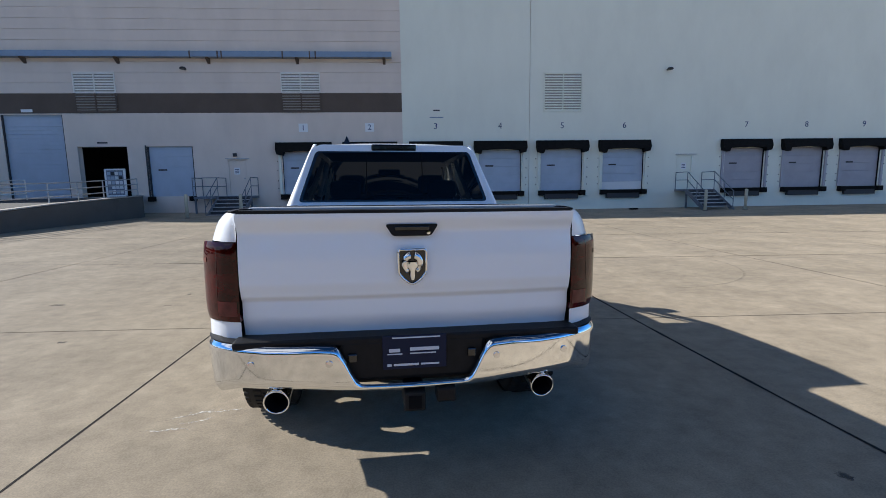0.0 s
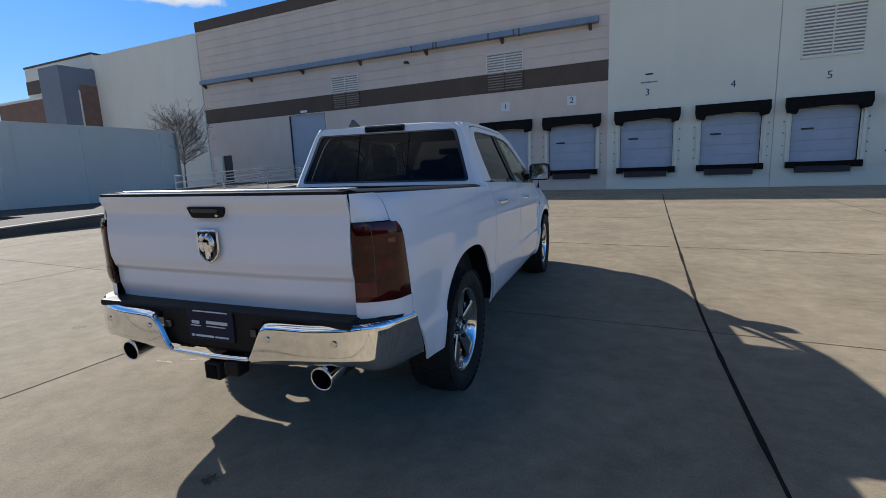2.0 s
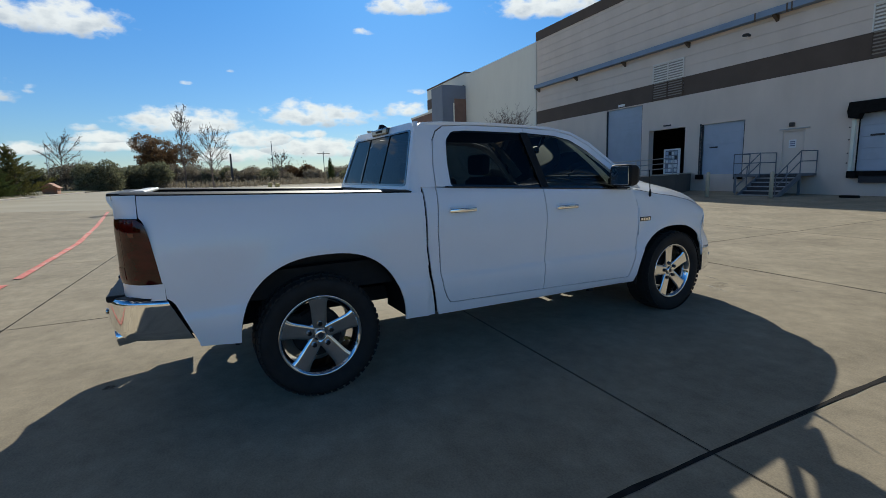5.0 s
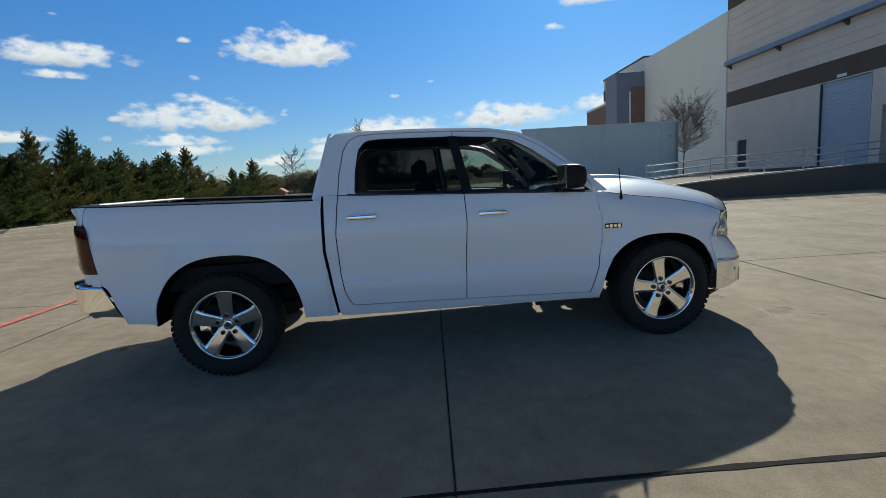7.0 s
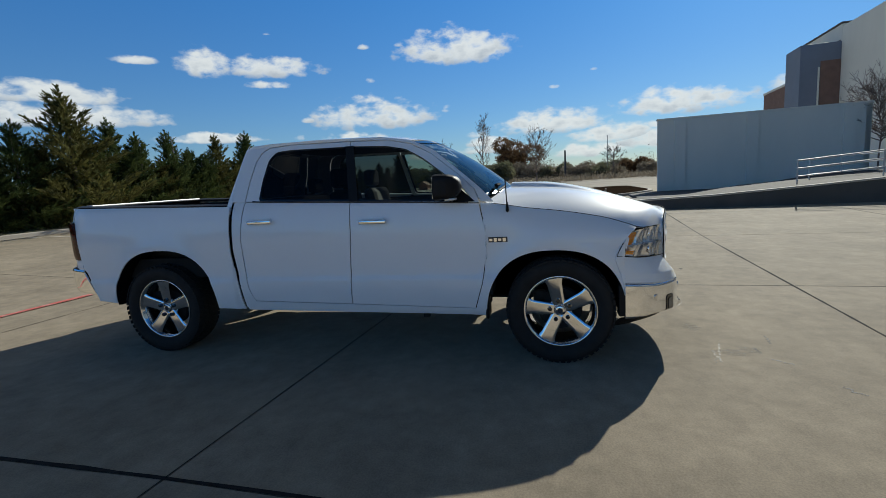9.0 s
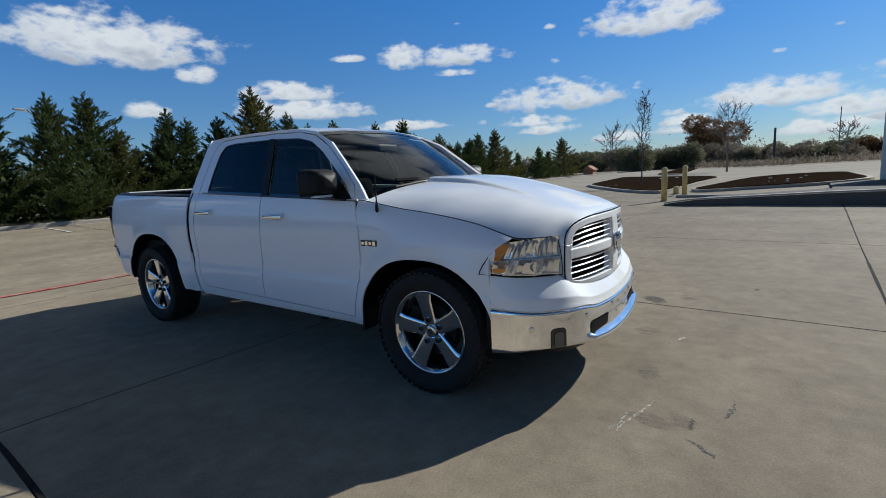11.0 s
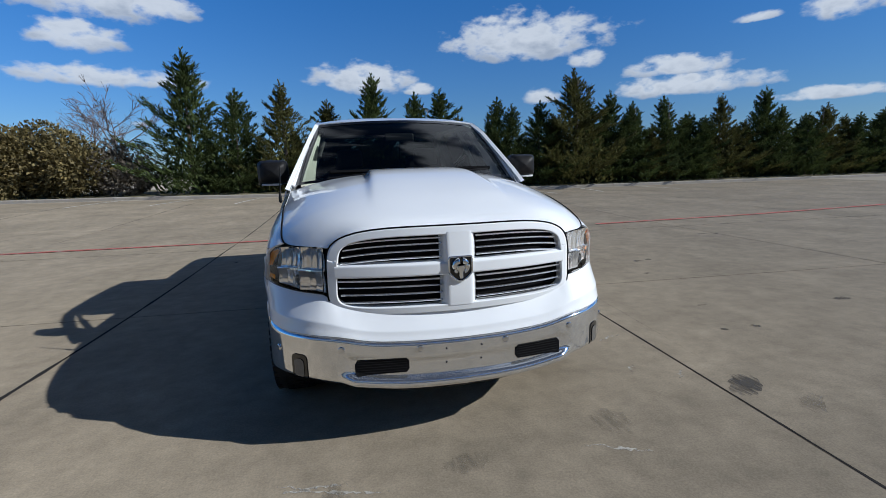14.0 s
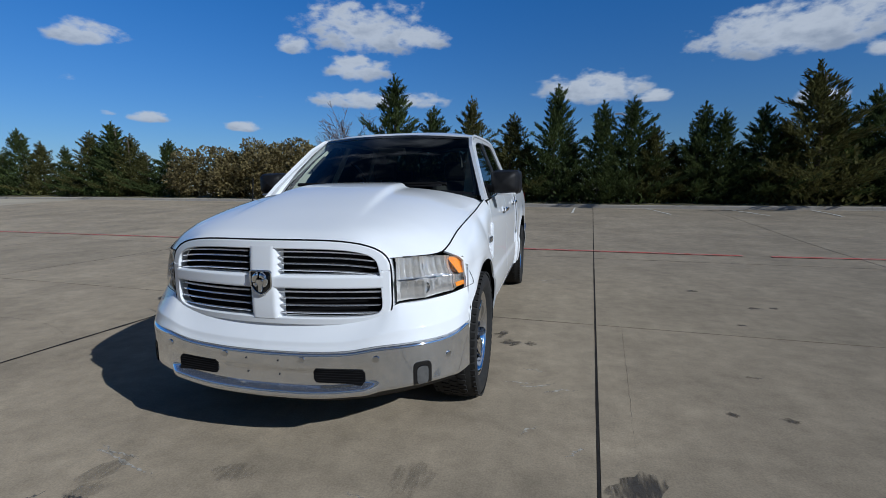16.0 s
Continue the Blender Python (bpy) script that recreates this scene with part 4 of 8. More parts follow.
# dome lights on the wall
for u, w in ((-13.0, 7.74), (13.22, 7.78)):
    cm = thing("wall_light", B @ Matrix.Translation((u, 0, w)), "small dark wall light high on the wall", "wall light", "wall lights")
    part("arm", bl(-0.05, 0.05, -0.25, 0.01, -0.05, 0.03, 0.01), M_INK, cm)
    hood_ = part("hood", lathe([(0.06, 0.02), (0.04, 0.12), (-0.02, 0.17), (-0.06, 0.15)], 16, "z"), M_INK, cm)
    hood_.location = (0, -0.3, 0)


# dock doors
def dock_door(c, mat, low_panel=False):
    d = thing("dock_door", B @ Matrix.Translation((c, 0, 0)), "closed roll-up dock door under a black shelter hood", "dock door", "dock doors")
    n = 5
    h = (3.42 - 1.14) / n
    curtain = part("curtain", bl(-1.19, 1.19, 0.14, 0.18, 1.12, 3.44), mat, d)
    for k in range(n):
        mt = M_WHITEPANEL if low_panel and k == 0 else mat
        z = 1.14 + k * h
        bm = boxm(-1.19, 1.19, 0.105, 0.14, z + 0.006, z + h - 0.006, 0.006)
        for q in (0.3, 0.62):
            add_box(bm, -1.19, 1.19, 0.10, 0.12, z + h * q, z + h * q + 0.02)
        part("panel", bm, mt, curtain, "white lower panel" if mt is M_WHITEPANEL and k == 0 else "")
    part("door_window", bl(-0.82, -0.36, 0.094, 0.106, 2.52, 2.60, 0.004), M_INK, curtain, "narrow dark vision slot")
    # shelter hood: curtain hanging from a box, lower at both ends
    bm = bmesh.new()
    prof = [(-1.49, 3.55), (-1.49, 3.92), (1.49, 3.92), (1.49, 3.55), (1.42, 3.30), (1.12, 3.24), (1.08, 3.42), (0.4, 3.48), (-0.3, 3.46), (-1.04, 3.42), (-1.1, 3.22), (-1.42, 3.28)]
    f = [bm.verts.new((x, -0.34 if z < 3.9 else -0.22, z)) for x, z in prof]
    b2 = [bm.verts.new((x, -0.002, z)) for x, z in prof]
    bm.faces.new(f)
    bm.faces.new(b2[::-1])
    for k in range(len(prof)):
        bm.faces.new((f[k], b2[k], b2[(k + 1) % len(prof)], f[(k + 1) % len(prof)]))
    bmesh.ops.recalc_face_normals(bm, faces=bm.faces[:])
    part("hood", bm, M_BLACKRUB, d, "black rubber shelter hood")
    for s in (-1, 1):
        part("side_seal", bl(*sorted((s * 1.19, s * 1.215)), 0.02, 0.12, 1.12, 3.4, 0.006), M_BLACKRUB, d)
        part("door_guard", bl(*sorted((s * 1.27, s * 1.40)), -0.09, 0.0, 1.15, 3.3, 0.01), mat if mat is M_DOOR2 else M_WALLPALE, d, "pale steel door guard")
        for z in (1.45, 1.85, 2.4, 2.9):
            part("bolt", bl(*sorted((s * 1.46, s * 1.51)), -0.03, 0.0, z, z + 0.05, 0.008), M_INK, d)
        part("bumper", bl(*sorted((s * 1.02, s * 1.34)), -0.30, -0.001, 0.86, 1.14, 0.02), M_BLACKRUB, d, "black rubber dock bumper")
    part("leveller_lip", bl(-1.02, 1.02, -0.24, 0.0, 0.95, 1.13, 0.01), M_BLACKRUB, d)
    part("pit_plate", bl(-0.97, 0.97, -0.16, 0.0, 0.66, 0.95, 0.01), M_INK, d)
    return d


for k, c in enumerate(DOCKS):
    dock_door(c, M_DOOR2 if k >= 6 else M_DOOR, k == 5)


def wall_text(body, u, w, size, mat, name="dock_number", v=-0.012, label="dark blue dock number on the wall", cat="number"):
    bm = text_mesh(body, size)
    for q in bm.verts:
        q.co = Vector((q.co.x, -q.co.z, q.co.y))
    ob = link(name, bm, mat)
    ob.matrix_world = B @ Matrix.Translation((u, v, w))
    return tagged(ob, label, cat, "dock numbers")


for k, c in enumerate(DOCKS):
    if k < 2:
        put(tagged(link("number_sign", bl(c - 0.24, c + 0.24, -0.02, 0.0, 4.48, 4.93, 0.004), M_SIGN), "white square sign behind the dock number", "sign", "number signs"))
        wall_text(str(k + 1), c, 4.70, 0.42, M_SIGNBLUE, v=-0.026)
    else:
        wall_text(str(k + 1), c, 4.74, 0.46, M_SIGNBLUE, v=-0.006)
put(tagged(link("wall_sign", bl(0.0, 0.36, -0.02, 0, 5.56, 5.63, 0.003), M_INK), "small dark sign bar on the wall", "sign"))
put(tagged(link("wall_sign", bl(-0.2, 0.55, -0.02, 0, 5.19, 5.25, 0.003), M_GUTTER), "narrow grey-blue sign bar on the wall", "sign"))
put(tagged(link("wall_sign", bl(-21.43, -20.87, -0.03, -0.005, 5.57, 5.72, 0.004), M_SIGN), "small pale sign on the brown band", "sign"))
put(tagged(link("wall_sign", bl(-17.83, -17.31, -0.02, 0, 3.95, 4.03, 0.003), M_INK), "small dark sign above the open doorway", "sign"))


def slatted_door(name, u0, u1, w0, w1, n, mat, label, cat):
    d = thing(name, B, label, cat)
    part("curtain", bl(u0, u1, 0.16, 0.2, w0, w1), mat, d)
    h = (w1 - w0) / n
    for k in range(n):
        part("slat", bl(u0, u1, 0.12 if k % 2 else 0.13, 0.16, w0 + k * h + 0.004, w0 + (k + 1) * h - 0.004), mat, d)
    for a in (u0, u1 - 0.06):
        part("guide", bl(a, a + 0.06, 0.04, 0.12, w0, w1), M_INK, d)
    return d


slatted_door("roller_door", -22.5, -19.44, FLOOR, 5.45, 22, M_DOOR, "tall closed blue-grey roller door", "roller door")
rd = slatted_door("roller_door", -15.35, -12.97, FLOOR, 3.78, 5, M_DOOR, "closed blue-grey sectional door with dark edge", "roller door")
part("door_window", bl(-14.9, -14.45, 0.11, 0.13, 2.5, 2.58), M_INK, rd, "narrow dark vision slot")
for u in (-15.4, -13.25):
    part("bumper", bl(u, u + 0.32, -0.28, -0.001, 0.86, 1.12, 0.02), M_BLACKRUB, rd, "black rubber dock bumper")
put(tagged(link("door_trim", bl(-15.43, -15.35, -0.02, 0.12, FLOOR, 3.84), M_INK), "dark steel edge of a dock door", "trim", kind="structure"))
put(tagged(link("door_trim", bl(-18.93, -18.85, -0.02, 0.12, FLOOR, 3.85), M_WALLTAN), "painted edge of the open doorway", "trim", kind="structure"))


def man_door(u0, u1, mat):
    d = thing("personnel_door", B, "plain painted steel door with a paper notice", "door", "personnel doors")
    part("leaf", bl(u0 + 0.04, u1 - 0.04, 0.06, 0.11, FLOOR, 3.0, 0.005), mat, d)
    bm = bmesh.new()
    add_box(bm, u0, u0 + 0.05, -0.015, 0.12, FLOOR, 3.05)
    add_box(bm, u1 - 0.05, u1, -0.015, 0.12, FLOOR, 3.05)
    add_box(bm, u0, u1, -0.015, 0.12, 3.0, 3.05)
    part("door_surround", bm, M_STEEL if mat is M_SIGN else mat, d)
    part("notice", bl(u0 + 0.3, u1 - 0.35, 0.05, 0.061, 2.25, 2.62), M_SIGN, d, "white paper notice")
    for k in range(3):
        part("notice_line", bl(u0 + 0.34, u1 - 0.4, 0.045, 0.051, 2.32 + k * 0.09, 2.36 + k * 0.09), M_SIGNBLUE, d)
    part("knob", bl(u1 - 0.14, u1 - 0.08, 0.0, 0.06, 2.0, 2.06, 0.01), M_STEEL, d)
    part("drip_bar", bl(u0 - 0.08, u1 + 0.2, -0.08, 0.0, 3.08, 3.12), M_STEEL, d)


man_door(-11.2, -10.24, M_WALLTAN)
man_door(14.03, 14.98, M_WALLPALE)
dd = thing("personnel_door", B, "open doorway at the far end of the dock wall, its dark inside a near-black sheet", "door")
# no door here: a near-black sheet painted for the dark inside the open doorway
part("leaf", bl(-29.2, -28.3, 0.05, 0.1, FLOOR, 3.1), M_INK, dd)
part("open_leaf", bl(-30.12, -29.24, -0.07, -0.02, FLOOR, 3.08, 0.006), M_WALLCREAM, dd, "pale door leaf folded back on the wall")
part("handle", bl(-30.05, -29.98, -0.12, -0.07, 2.0, 2.1), M_STEEL, dd)
part("step", bl(-29.5, -28.0, -0.6, 0.0, 0.9, FLOOR), M_RAMP, dd)
wl = thing("door_lamp", B @ Matrix.Translation((-10.76, 0, 3.28)), "small round lamp over the steel door", "wall light")
part("body", bl(-0.09, 0.09, -0.16, 0.0, -0.08, 0.1, 0.02), M_INK, wl)
part("shade", lathe([(0.0, 0.09), (0.05, 0.08), (0.09, 0.02)], 12, "z"), M_STEEL, wl)

# display stand in the open doorway
st = thing("display_stand", B @ Matrix.Translation((-16.95, -0.25, FLOOR)), "white framed display stand with blue picture cards", "display stand")
bm = bmesh.new()
for a, b, c, d in ((-0.52, -0.44, 0, 1.5), (0.44, 0.52, 0, 1.5), (-0.52, 0.52, 1.42, 1.5), (-0.52, 0.52, 0.04, 0.12)):
    add_box(bm, a, b, -0.05, 0.05, c, d)
part("stand_rim", bm, M_SIGN, st)
part("board", bl(-0.44, 0.44, -0.01, 0.02, 0.12, 1.42), M_SLATE, st)
random.seed(8)
for i in range(4):
    for j in range(5):
        part("card", bl(-0.40 + i * 0.2, -0.24 + i * 0.2, -0.03, -0.012, 0.2 + j * 0.24, 0.38 + j * 0.24),
             random.choice((M_SIGN, M_DOOR, M_SLATE, M_WHITEPANEL, M_INK)), st)


# ---- loading stairs ----
def pipe_rail(parent, pts, r=0.021, mat=None):
    return part("rail", tubem(pts, r, 8), mat or M_STEEL, parent)


def stairs(u0, u1, deck0, deck1, label):
    """Steel stairs down from a landing at dock height, with pipe rails on both sides."""
    s = thing("dock_stairs", B, label, "stairs", "dock stairs")
    D = 1.2
    part("landing", bl(deck0, deck1, -D, -0.001, FLOOR - 0.14, FLOOR - 0.02, 0.008), M_STAIR, s)
    for u in (deck0 + 0.06, deck1 - 0.06):
        part("post", bl(u - 0.04, u + 0.04, -D + 0.03, -D + 0.11, -0.15, FLOOR - 0.14), M_STAIR, s)
    n = 6
    rz, run = (FLOOR - 0.04) / n, 0.29
    for k in range(1, n):
        part("tread", bl(u0 + 0.03, u1 - 0.03, -D - k * run, -D - (k - 1) * run + 0.03, FLOOR - k * rz - 0.035, FLOOR - k * rz, 0.005), M_STEEL, s)
        # near-black plate that paints the dark of the open gap under each tread
        part("riser", bl(u0 + 0.03, u1 - 0.03, -D - (k - 1) * run, -D - (k - 1) * run + 0.012, FLOOR - k * rz, FLOOR - (k - 1) * rz - 0.04), M_INK, s)
    for u in (u0, u1):
        bm = bmesh.new()
        y0, y1 = -D + 0.02, -D - n * run
        vs = [bm.verts.new((u + du, v, w)) for du in (-0.025, 0.025) for v, w in ((y0, FLOOR), (y0, FLOOR - 0.26), (y1, -0.12), (y1, 0.10))]
        for q in ((0, 1, 2, 3), (4, 5, 6, 7), (0, 1, 5, 4), (1, 2, 6, 5), (2, 3, 7, 6), (3, 0, 4, 7)):
            bm.faces.new([vs[i] for i in q])
        bmesh.ops.recalc_face_normals(bm, faces=bm.faces[:])
        part("stringer", bm, M_STAIR, s)
        top, mid = 0.94, 0.5
        for h in (top, mid):
            pipe_rail(s, [(u, -0.03, FLOOR + h), (u, -D, FLOOR + h), (u, y1 + 0.1, 0.06 + h)], 0.021, M_STAIR)
        for v, base in ((-0.03, FLOOR - 0.02), (-D, FLOOR - 0.02), (y1 + 0.1, 0.02), (-D - 0.9, FLOOR - 0.62)):
            pipe_rail(s, [(u, v, base), (u, v, base + top + 0.02)], 0.021, M_STAIR)
    if deck0 < u0 - 0.1:
        for h in (0.94, 0.5):
            pipe_rail(s, [(u0, -D, FLOOR + h), (deck0, -D, FLOOR + h), (deck0, -0.03, FLOOR + h)], 0.021, M_STAIR)
        for v in (-0.03, -D):
            pipe_rail(s, [(deck0, v, FLOOR - 0.02), (deck0, v, FLOOR + 0.95)], 0.021, M_STAIR)


stairs(-11.35, -9.65, -12.6, -9.63, "blue-grey steel stairs with pipe rails to a tan door")
stairs(14.02, 15.58, 13.98, 15.6, "blue-grey steel stairs with pipe rails to a pale door")


def bollard(u, v, mat, h=1.08, r=0.075, label="", grp=""):
    p = on_yard(u, v)
    b = thing("bollard", Matrix.Translation(p), label, "bollard", grp)
    part("post", lathe([(-0.1, r), (h - 0.05, r), (h - 0.015, r * 0.82), (h, r * 0.4), (h + 0.004, 0.0)], 18, "z"), mat, b, "", True)
    part("collar", lathe([(-0.05, r + 0.05), (0.012, r + 0.05), (0.02, r)], 18, "z"), M_RAMP, b, "concrete collar")
    return b


for u, v in ((-11.45, -4.55), (-9.44, -3.45), (13.7, -3.4), (15.85, -3.4)):
    bollard(u, v, M_BEIGEPOST, label="beige painted steel bollard before the dock stairs", grp="dock bollards")
for u, v in ((-16.84, -21.93), (-20.32, -21.95)):
    bollard(u, v, M_YELLOW, 1.22, 0.095, "faded yellow steel bollard at the ramp's foot", "yellow bollards")
bollard(-20.9, -22.4, M_YELLOW, 0.35, 0.11, "short yellow post stub by the ramp", "yellow bollards")
random.seed(3)
tagged(link("rubble", boxm(-0.25, 0.25, -0.1, 0.1, 0, 0.09, 0.03, Matrix.Translation(on_yard(10.9, -1.4)) @ Matrix.Rotation(0.2, 4, "Z")), M_BLACKRUB), "dark rubber wheel chock lying by the wall", "wheel chock")
tagged(link("wheel_chock", boxm(-0.3, 0.3, -0.12, 0.12, 0, 0.1, 0.03, Matrix.Translation(on_yard(-7.6, -1.6))), M_BLACKRUB), "dark rubber wheel chock lying by the wall", "wheel chock")

# ---- ramp up to the doors ----
EDGE = [(-15.0, -21.5, 0.20), (-14.6, -20.6, 0.34), (-14.0, -17.5, 0.52), (-13.95, -15.4, 0.59), (-13.9, -12.8, 0.76), (-13.87, -11.2, 0.88), (-13.85, -8.9, 1.01), (-13.8, -5.6, 1.13), (-13.75, -3.7, 1.18), (-15.85, -0.02, 1.18)]
bm = bmesh.new()
prev = None
for u, v, h in EDGE:
    ring = [bm.verts.new((u, v, -0.6)), bm.verts.new((u, v, h + 0.0)), bm.verts.new((u - 0.22, v, h)), bm.verts.new((u - 0.22, v, -0.6))]
    if prev:
        for k in range(4):
            bm.faces.new((prev[k], prev[(k + 1) % 4], ring[(k + 1) % 4], ring[k]))
    else:
        bm.faces.new(ring)
    prev = ring
bm.faces.new(prev[::-1])
bmesh.ops.recalc_face_normals(bm, faces=bm.faces[:])
put(tagged(link("ramp_wall", bm, M_RAMP), "stained concrete retaining wall of the ramp", "wall", kind="structure"))
bm = bmesh.new()
prev = None
for u, v, h in EDGE:
    h = h - 0.08
    row = [bm.verts.new((u - 0.2, v, h)), bm.verts.new((-18.5 if v < -14 else -24.5 if v > -11 else -21.5, v, h))]
    if prev:
        bm.faces.new((prev[0], row[0], row[1], prev[1]))
    prev = row
bmesh.ops.recalc_face_normals(bm, faces=bm.faces[:])
put(tagged(link("ramp_surface", bm, M_ASPHALT), "dark asphalt ramp rising to the warehouse doors", "ramp", kind="structure"))
bm = bmesh.new()
for (u, v, h), (u2, v2, h2) in zip(EDGE, EDGE[1:]):
    vs = [bm.verts.new(p) for p in ((u + 0.03, v, h + 0.06), (u - 0.27, v, h + 0.06), (u2 - 0.27, v2, h2 + 0.06), (u2 + 0.03, v2, h2 + 0.06),
                                    (u + 0.03, v, h + 0.02), (u - 0.27, v, h + 0.02), (u2 - 0.27, v2, h2 + 0.02), (u2 + 0.03, v2, h2 + 0.02))]
    for q in ((0, 1, 2, 3), (0, 3, 7, 4), (1, 5, 6, 2), (0, 4, 5, 1), (3, 2, 6, 7)):
        bm.faces.new([vs[i] for i in q])
bmesh.ops.recalc_face_normals(bm, faces=bm.faces[:])
put(tagged(link("ramp_coping", bm, M_CURB), "pale concrete coping on the ramp wall", "kerb", kind="structure"))
put(tagged(link("ramp_kerb", boxm(-18.75, -18.5, -21.9, -10.5, -0.5, 0.30, 0.02), M_CURB), "concrete kerb along the ramp's far side", "kerb", kind="structure"))
put(tagged(link("ramp_bank", boxm(-26.4, -18.75, -17.2, -4, -0.5, 0.42, 0.05), M_ASPHALT), "dark asphalt drive beside the ramp", "ramp", kind="structure"))

rl = thing("ramp_railing", B, "grey steel pipe railing along the raised ramp", "railing")
RUN = [(-14.05, -13.2, 1.56, 0.86), (-13.99, -11.1, 1.72, 1.0), (-13.97, -9.1, 1.77, 1.1), (-13.95, -7.65, 1.82, 1.13), (-13.92, -6.2, 1.89, 1.18), (-13.9, -3.8, 2.0, 1.24)]
for h in (0.0, 0.24, 0.48):
    pipe_rail(rl, [(u, v, z - h) for u, v, z, foot in RUN], 0.021, M_STEEL)
for u, v, z, foot in RUN:
    pipe_rail(rl, [(u, v, foot - 0.02), (u, v, z + 0.02)], 0.023, M_STEEL)
rl2 = thing("ramp_railing", B, "pale pipe railing beside the raised drive", "railing")
RUN2 = [(-20.6, -10.4, 0.72), (-20.2, -8.0, 0.85), (-19.8, -5.6, 1.0), (-19.4, -3.0, 1.1)]
for h in (0.92, 0.6, 0.3):
    pipe_rail(rl2, [(u, v, z + h) for u, v, z in RUN2], 0.026, M_LOUVRE)
for u, v, z in RUN2:
    pipe_rail(rl2, [(u, v, z - 0.5), (u, v, z + 0.94)], 0.028, M_LOUVRE)

# screen wall
sw = thing("screen_wall", B, "tall cream concrete screen wall with flat pilasters", "wall")
part("wall", bl(-26.75, -26.5, -15.45, -5.6, -0.6, 4.35), M_WALLCREAM, sw)
for v in (-14.6, -11.1, -10.0 + 3.2):
    part("pilaster", bl(-26.5, -26.38, v, v + 0.55, -0.6, 4.22), M_WALLCREAM, sw)
part("coping", bl(-26.80, -26.45, -15.5, -5.55, 4.35, 4.43), M_WALLCREAM, sw)
part("return", bl(-28.6, -26.5, -5.85, -5.6, -0.6, 4.3), M_WALLCREAM, sw)

# ---- the pickup truck ----
truck = thing("pickup_truck", Matrix.Identity(4), "white crew-cab pickup truck with chrome bumpers, parked on concrete", "pickup truck")
WR, WF = 0.0, 3.57            # axles
RIM, TYRE = 0.275, 0.405


def mir(s, p):
    return Vector((p[0] * s, p[1], p[2]))


SIDE_Z = [(0.34, 0.915), (0.40, 0.945), (0.47, 0.962), (0.56, 0.972), (0.64, 0.974), (0.674, 0.971), (0.688, 0.9635), (0.76, 0.962), (0.88, 0.965), (1.0, 0.966),
          (1.10, 0.960), (1.20, 0.943), (1.27, 0.922), (1.32, 0.897), (1.36, 0.872)]


BED_Z = [(z, x + 0.016) for z, x in SIDE_Z[:10]] + [(1.10, 0.976), (1.20, 0.960), (1.28, 0.937), (1.33, 0.917), (1.36, 0.893), (1.385, 0.862)]
TAIL = [(-1.10, 0.193), (-1.075, 0.130), (-1.03, 0.077), (-0.945, 0.035), (-0.845, 0.008), (-0.65, 0.0)]


def arch_lip(y, z, yc, zc, ra, amount):
    d = math.hypot((y - yc) * 1.0, z - zc) - ra
    return amount * math.exp(-(d / 0.09) ** 2) if d > -0.05 else amount


def body_x(y, z):
    """Half width of the body side at a place along it and a height."""
    x = smooth_table(BED_Z if y < 0.8 else SIDE_Z, z)
    x += arch_lip(y, z, 0.03, 0.44, 0.53, 0.017) + arch_lip(y, z, 3.54, 0.42, 0.50, 0.028) * (1 - smoothstep(3.86, 4.02, y) * (1 - smoothstep(0.66, 0.85, z)))
    if y < -0.65:
        x -= smooth_table(TAIL, y)
    if y > 3.9:
        x -= 0.36 * ((y - 3.9) / 0.6) ** 2.2
    return x


def arch_z(y, yc, half, top, base):
    """Height of a wheel opening's edge."""
    t = abs(y - yc) / half
    if t >= 1:
        return base
    return base + (top - base) * (1 - t ** 2.5) ** (1 / 2.1)


def lower_edge(y):
    z = lerp_table([(-1.1, 0.52), (-0.5, 0.47), (0.6, 0.42), (0.9, 0.405), (3.0, 0.365), (4.05, 0.40)], y)
    if -0.5 < y < 0.62:
        z = max(z, arch_z(y, 0.06, 0.545, 0.955, z))
    if 3.0 < y < 4.06:
        z = max(z, arch_z(y, 3.53, 0.515, 0.875, z))
    return z


def side_panel(name, y0, y1, zb, zt, xf, nu=40, nv=16, parent=None, thick=0.012, ys=None, mats=None, label=""):
    """Matching body panels on both sides; y0 and y1 give the edges by height, zb and zt by length."""
    ends = (ys(0.0), ys(1.0)) if ys else None
    made = []
    for s in (1, -1):
        def f(a, b):
            y, z = 0.0, 0.0
            z = 0.8
            for _ in range(6):
                if ys:
                    y = ys(a) + (y0(z) - ends[0]) * max(0.0, 1 - a * 9) + (y1(z) - ends[1]) * max(0.0, 1 - (1 - a) * 9)
                else:
                    y = y0(z) + (y1(z) - y0(z)) * a
                z = zb(y) + (zt(y) - zb(y)) * b
            x = xf(y, z)
            return mir(s, (x, y, z))
        ob = part(name, gridm(f, nu, nv, flip=(s < 0)), mats or M_PAINT, parent or truck, label, True)
        solid(ob, thick)
        made.append(ob)
    return made


const = lambda c: (lambda q: c)
# bed sides
bed_top = lambda y: lerp_table([(-1.1, 1.375), (0.8, 1.315)], y)
bed_front = lambda z: lerp_table([(0.4, 0.855), (0.68, 0.815), (0.92, 0.785), (1.4, 0.795)], z)
bed_back = lambda z: lerp_table([(0.5, -0.705), (0.54, -0.718), (0.77, -0.812), (0.785, -0.845), (0.879, -0.848), (0.883, -0.864), (1.07, -0.890), (1.22, -0.914), (1.24, -0.924), (1.247, -0.936), (1.38, -0.938)], z)


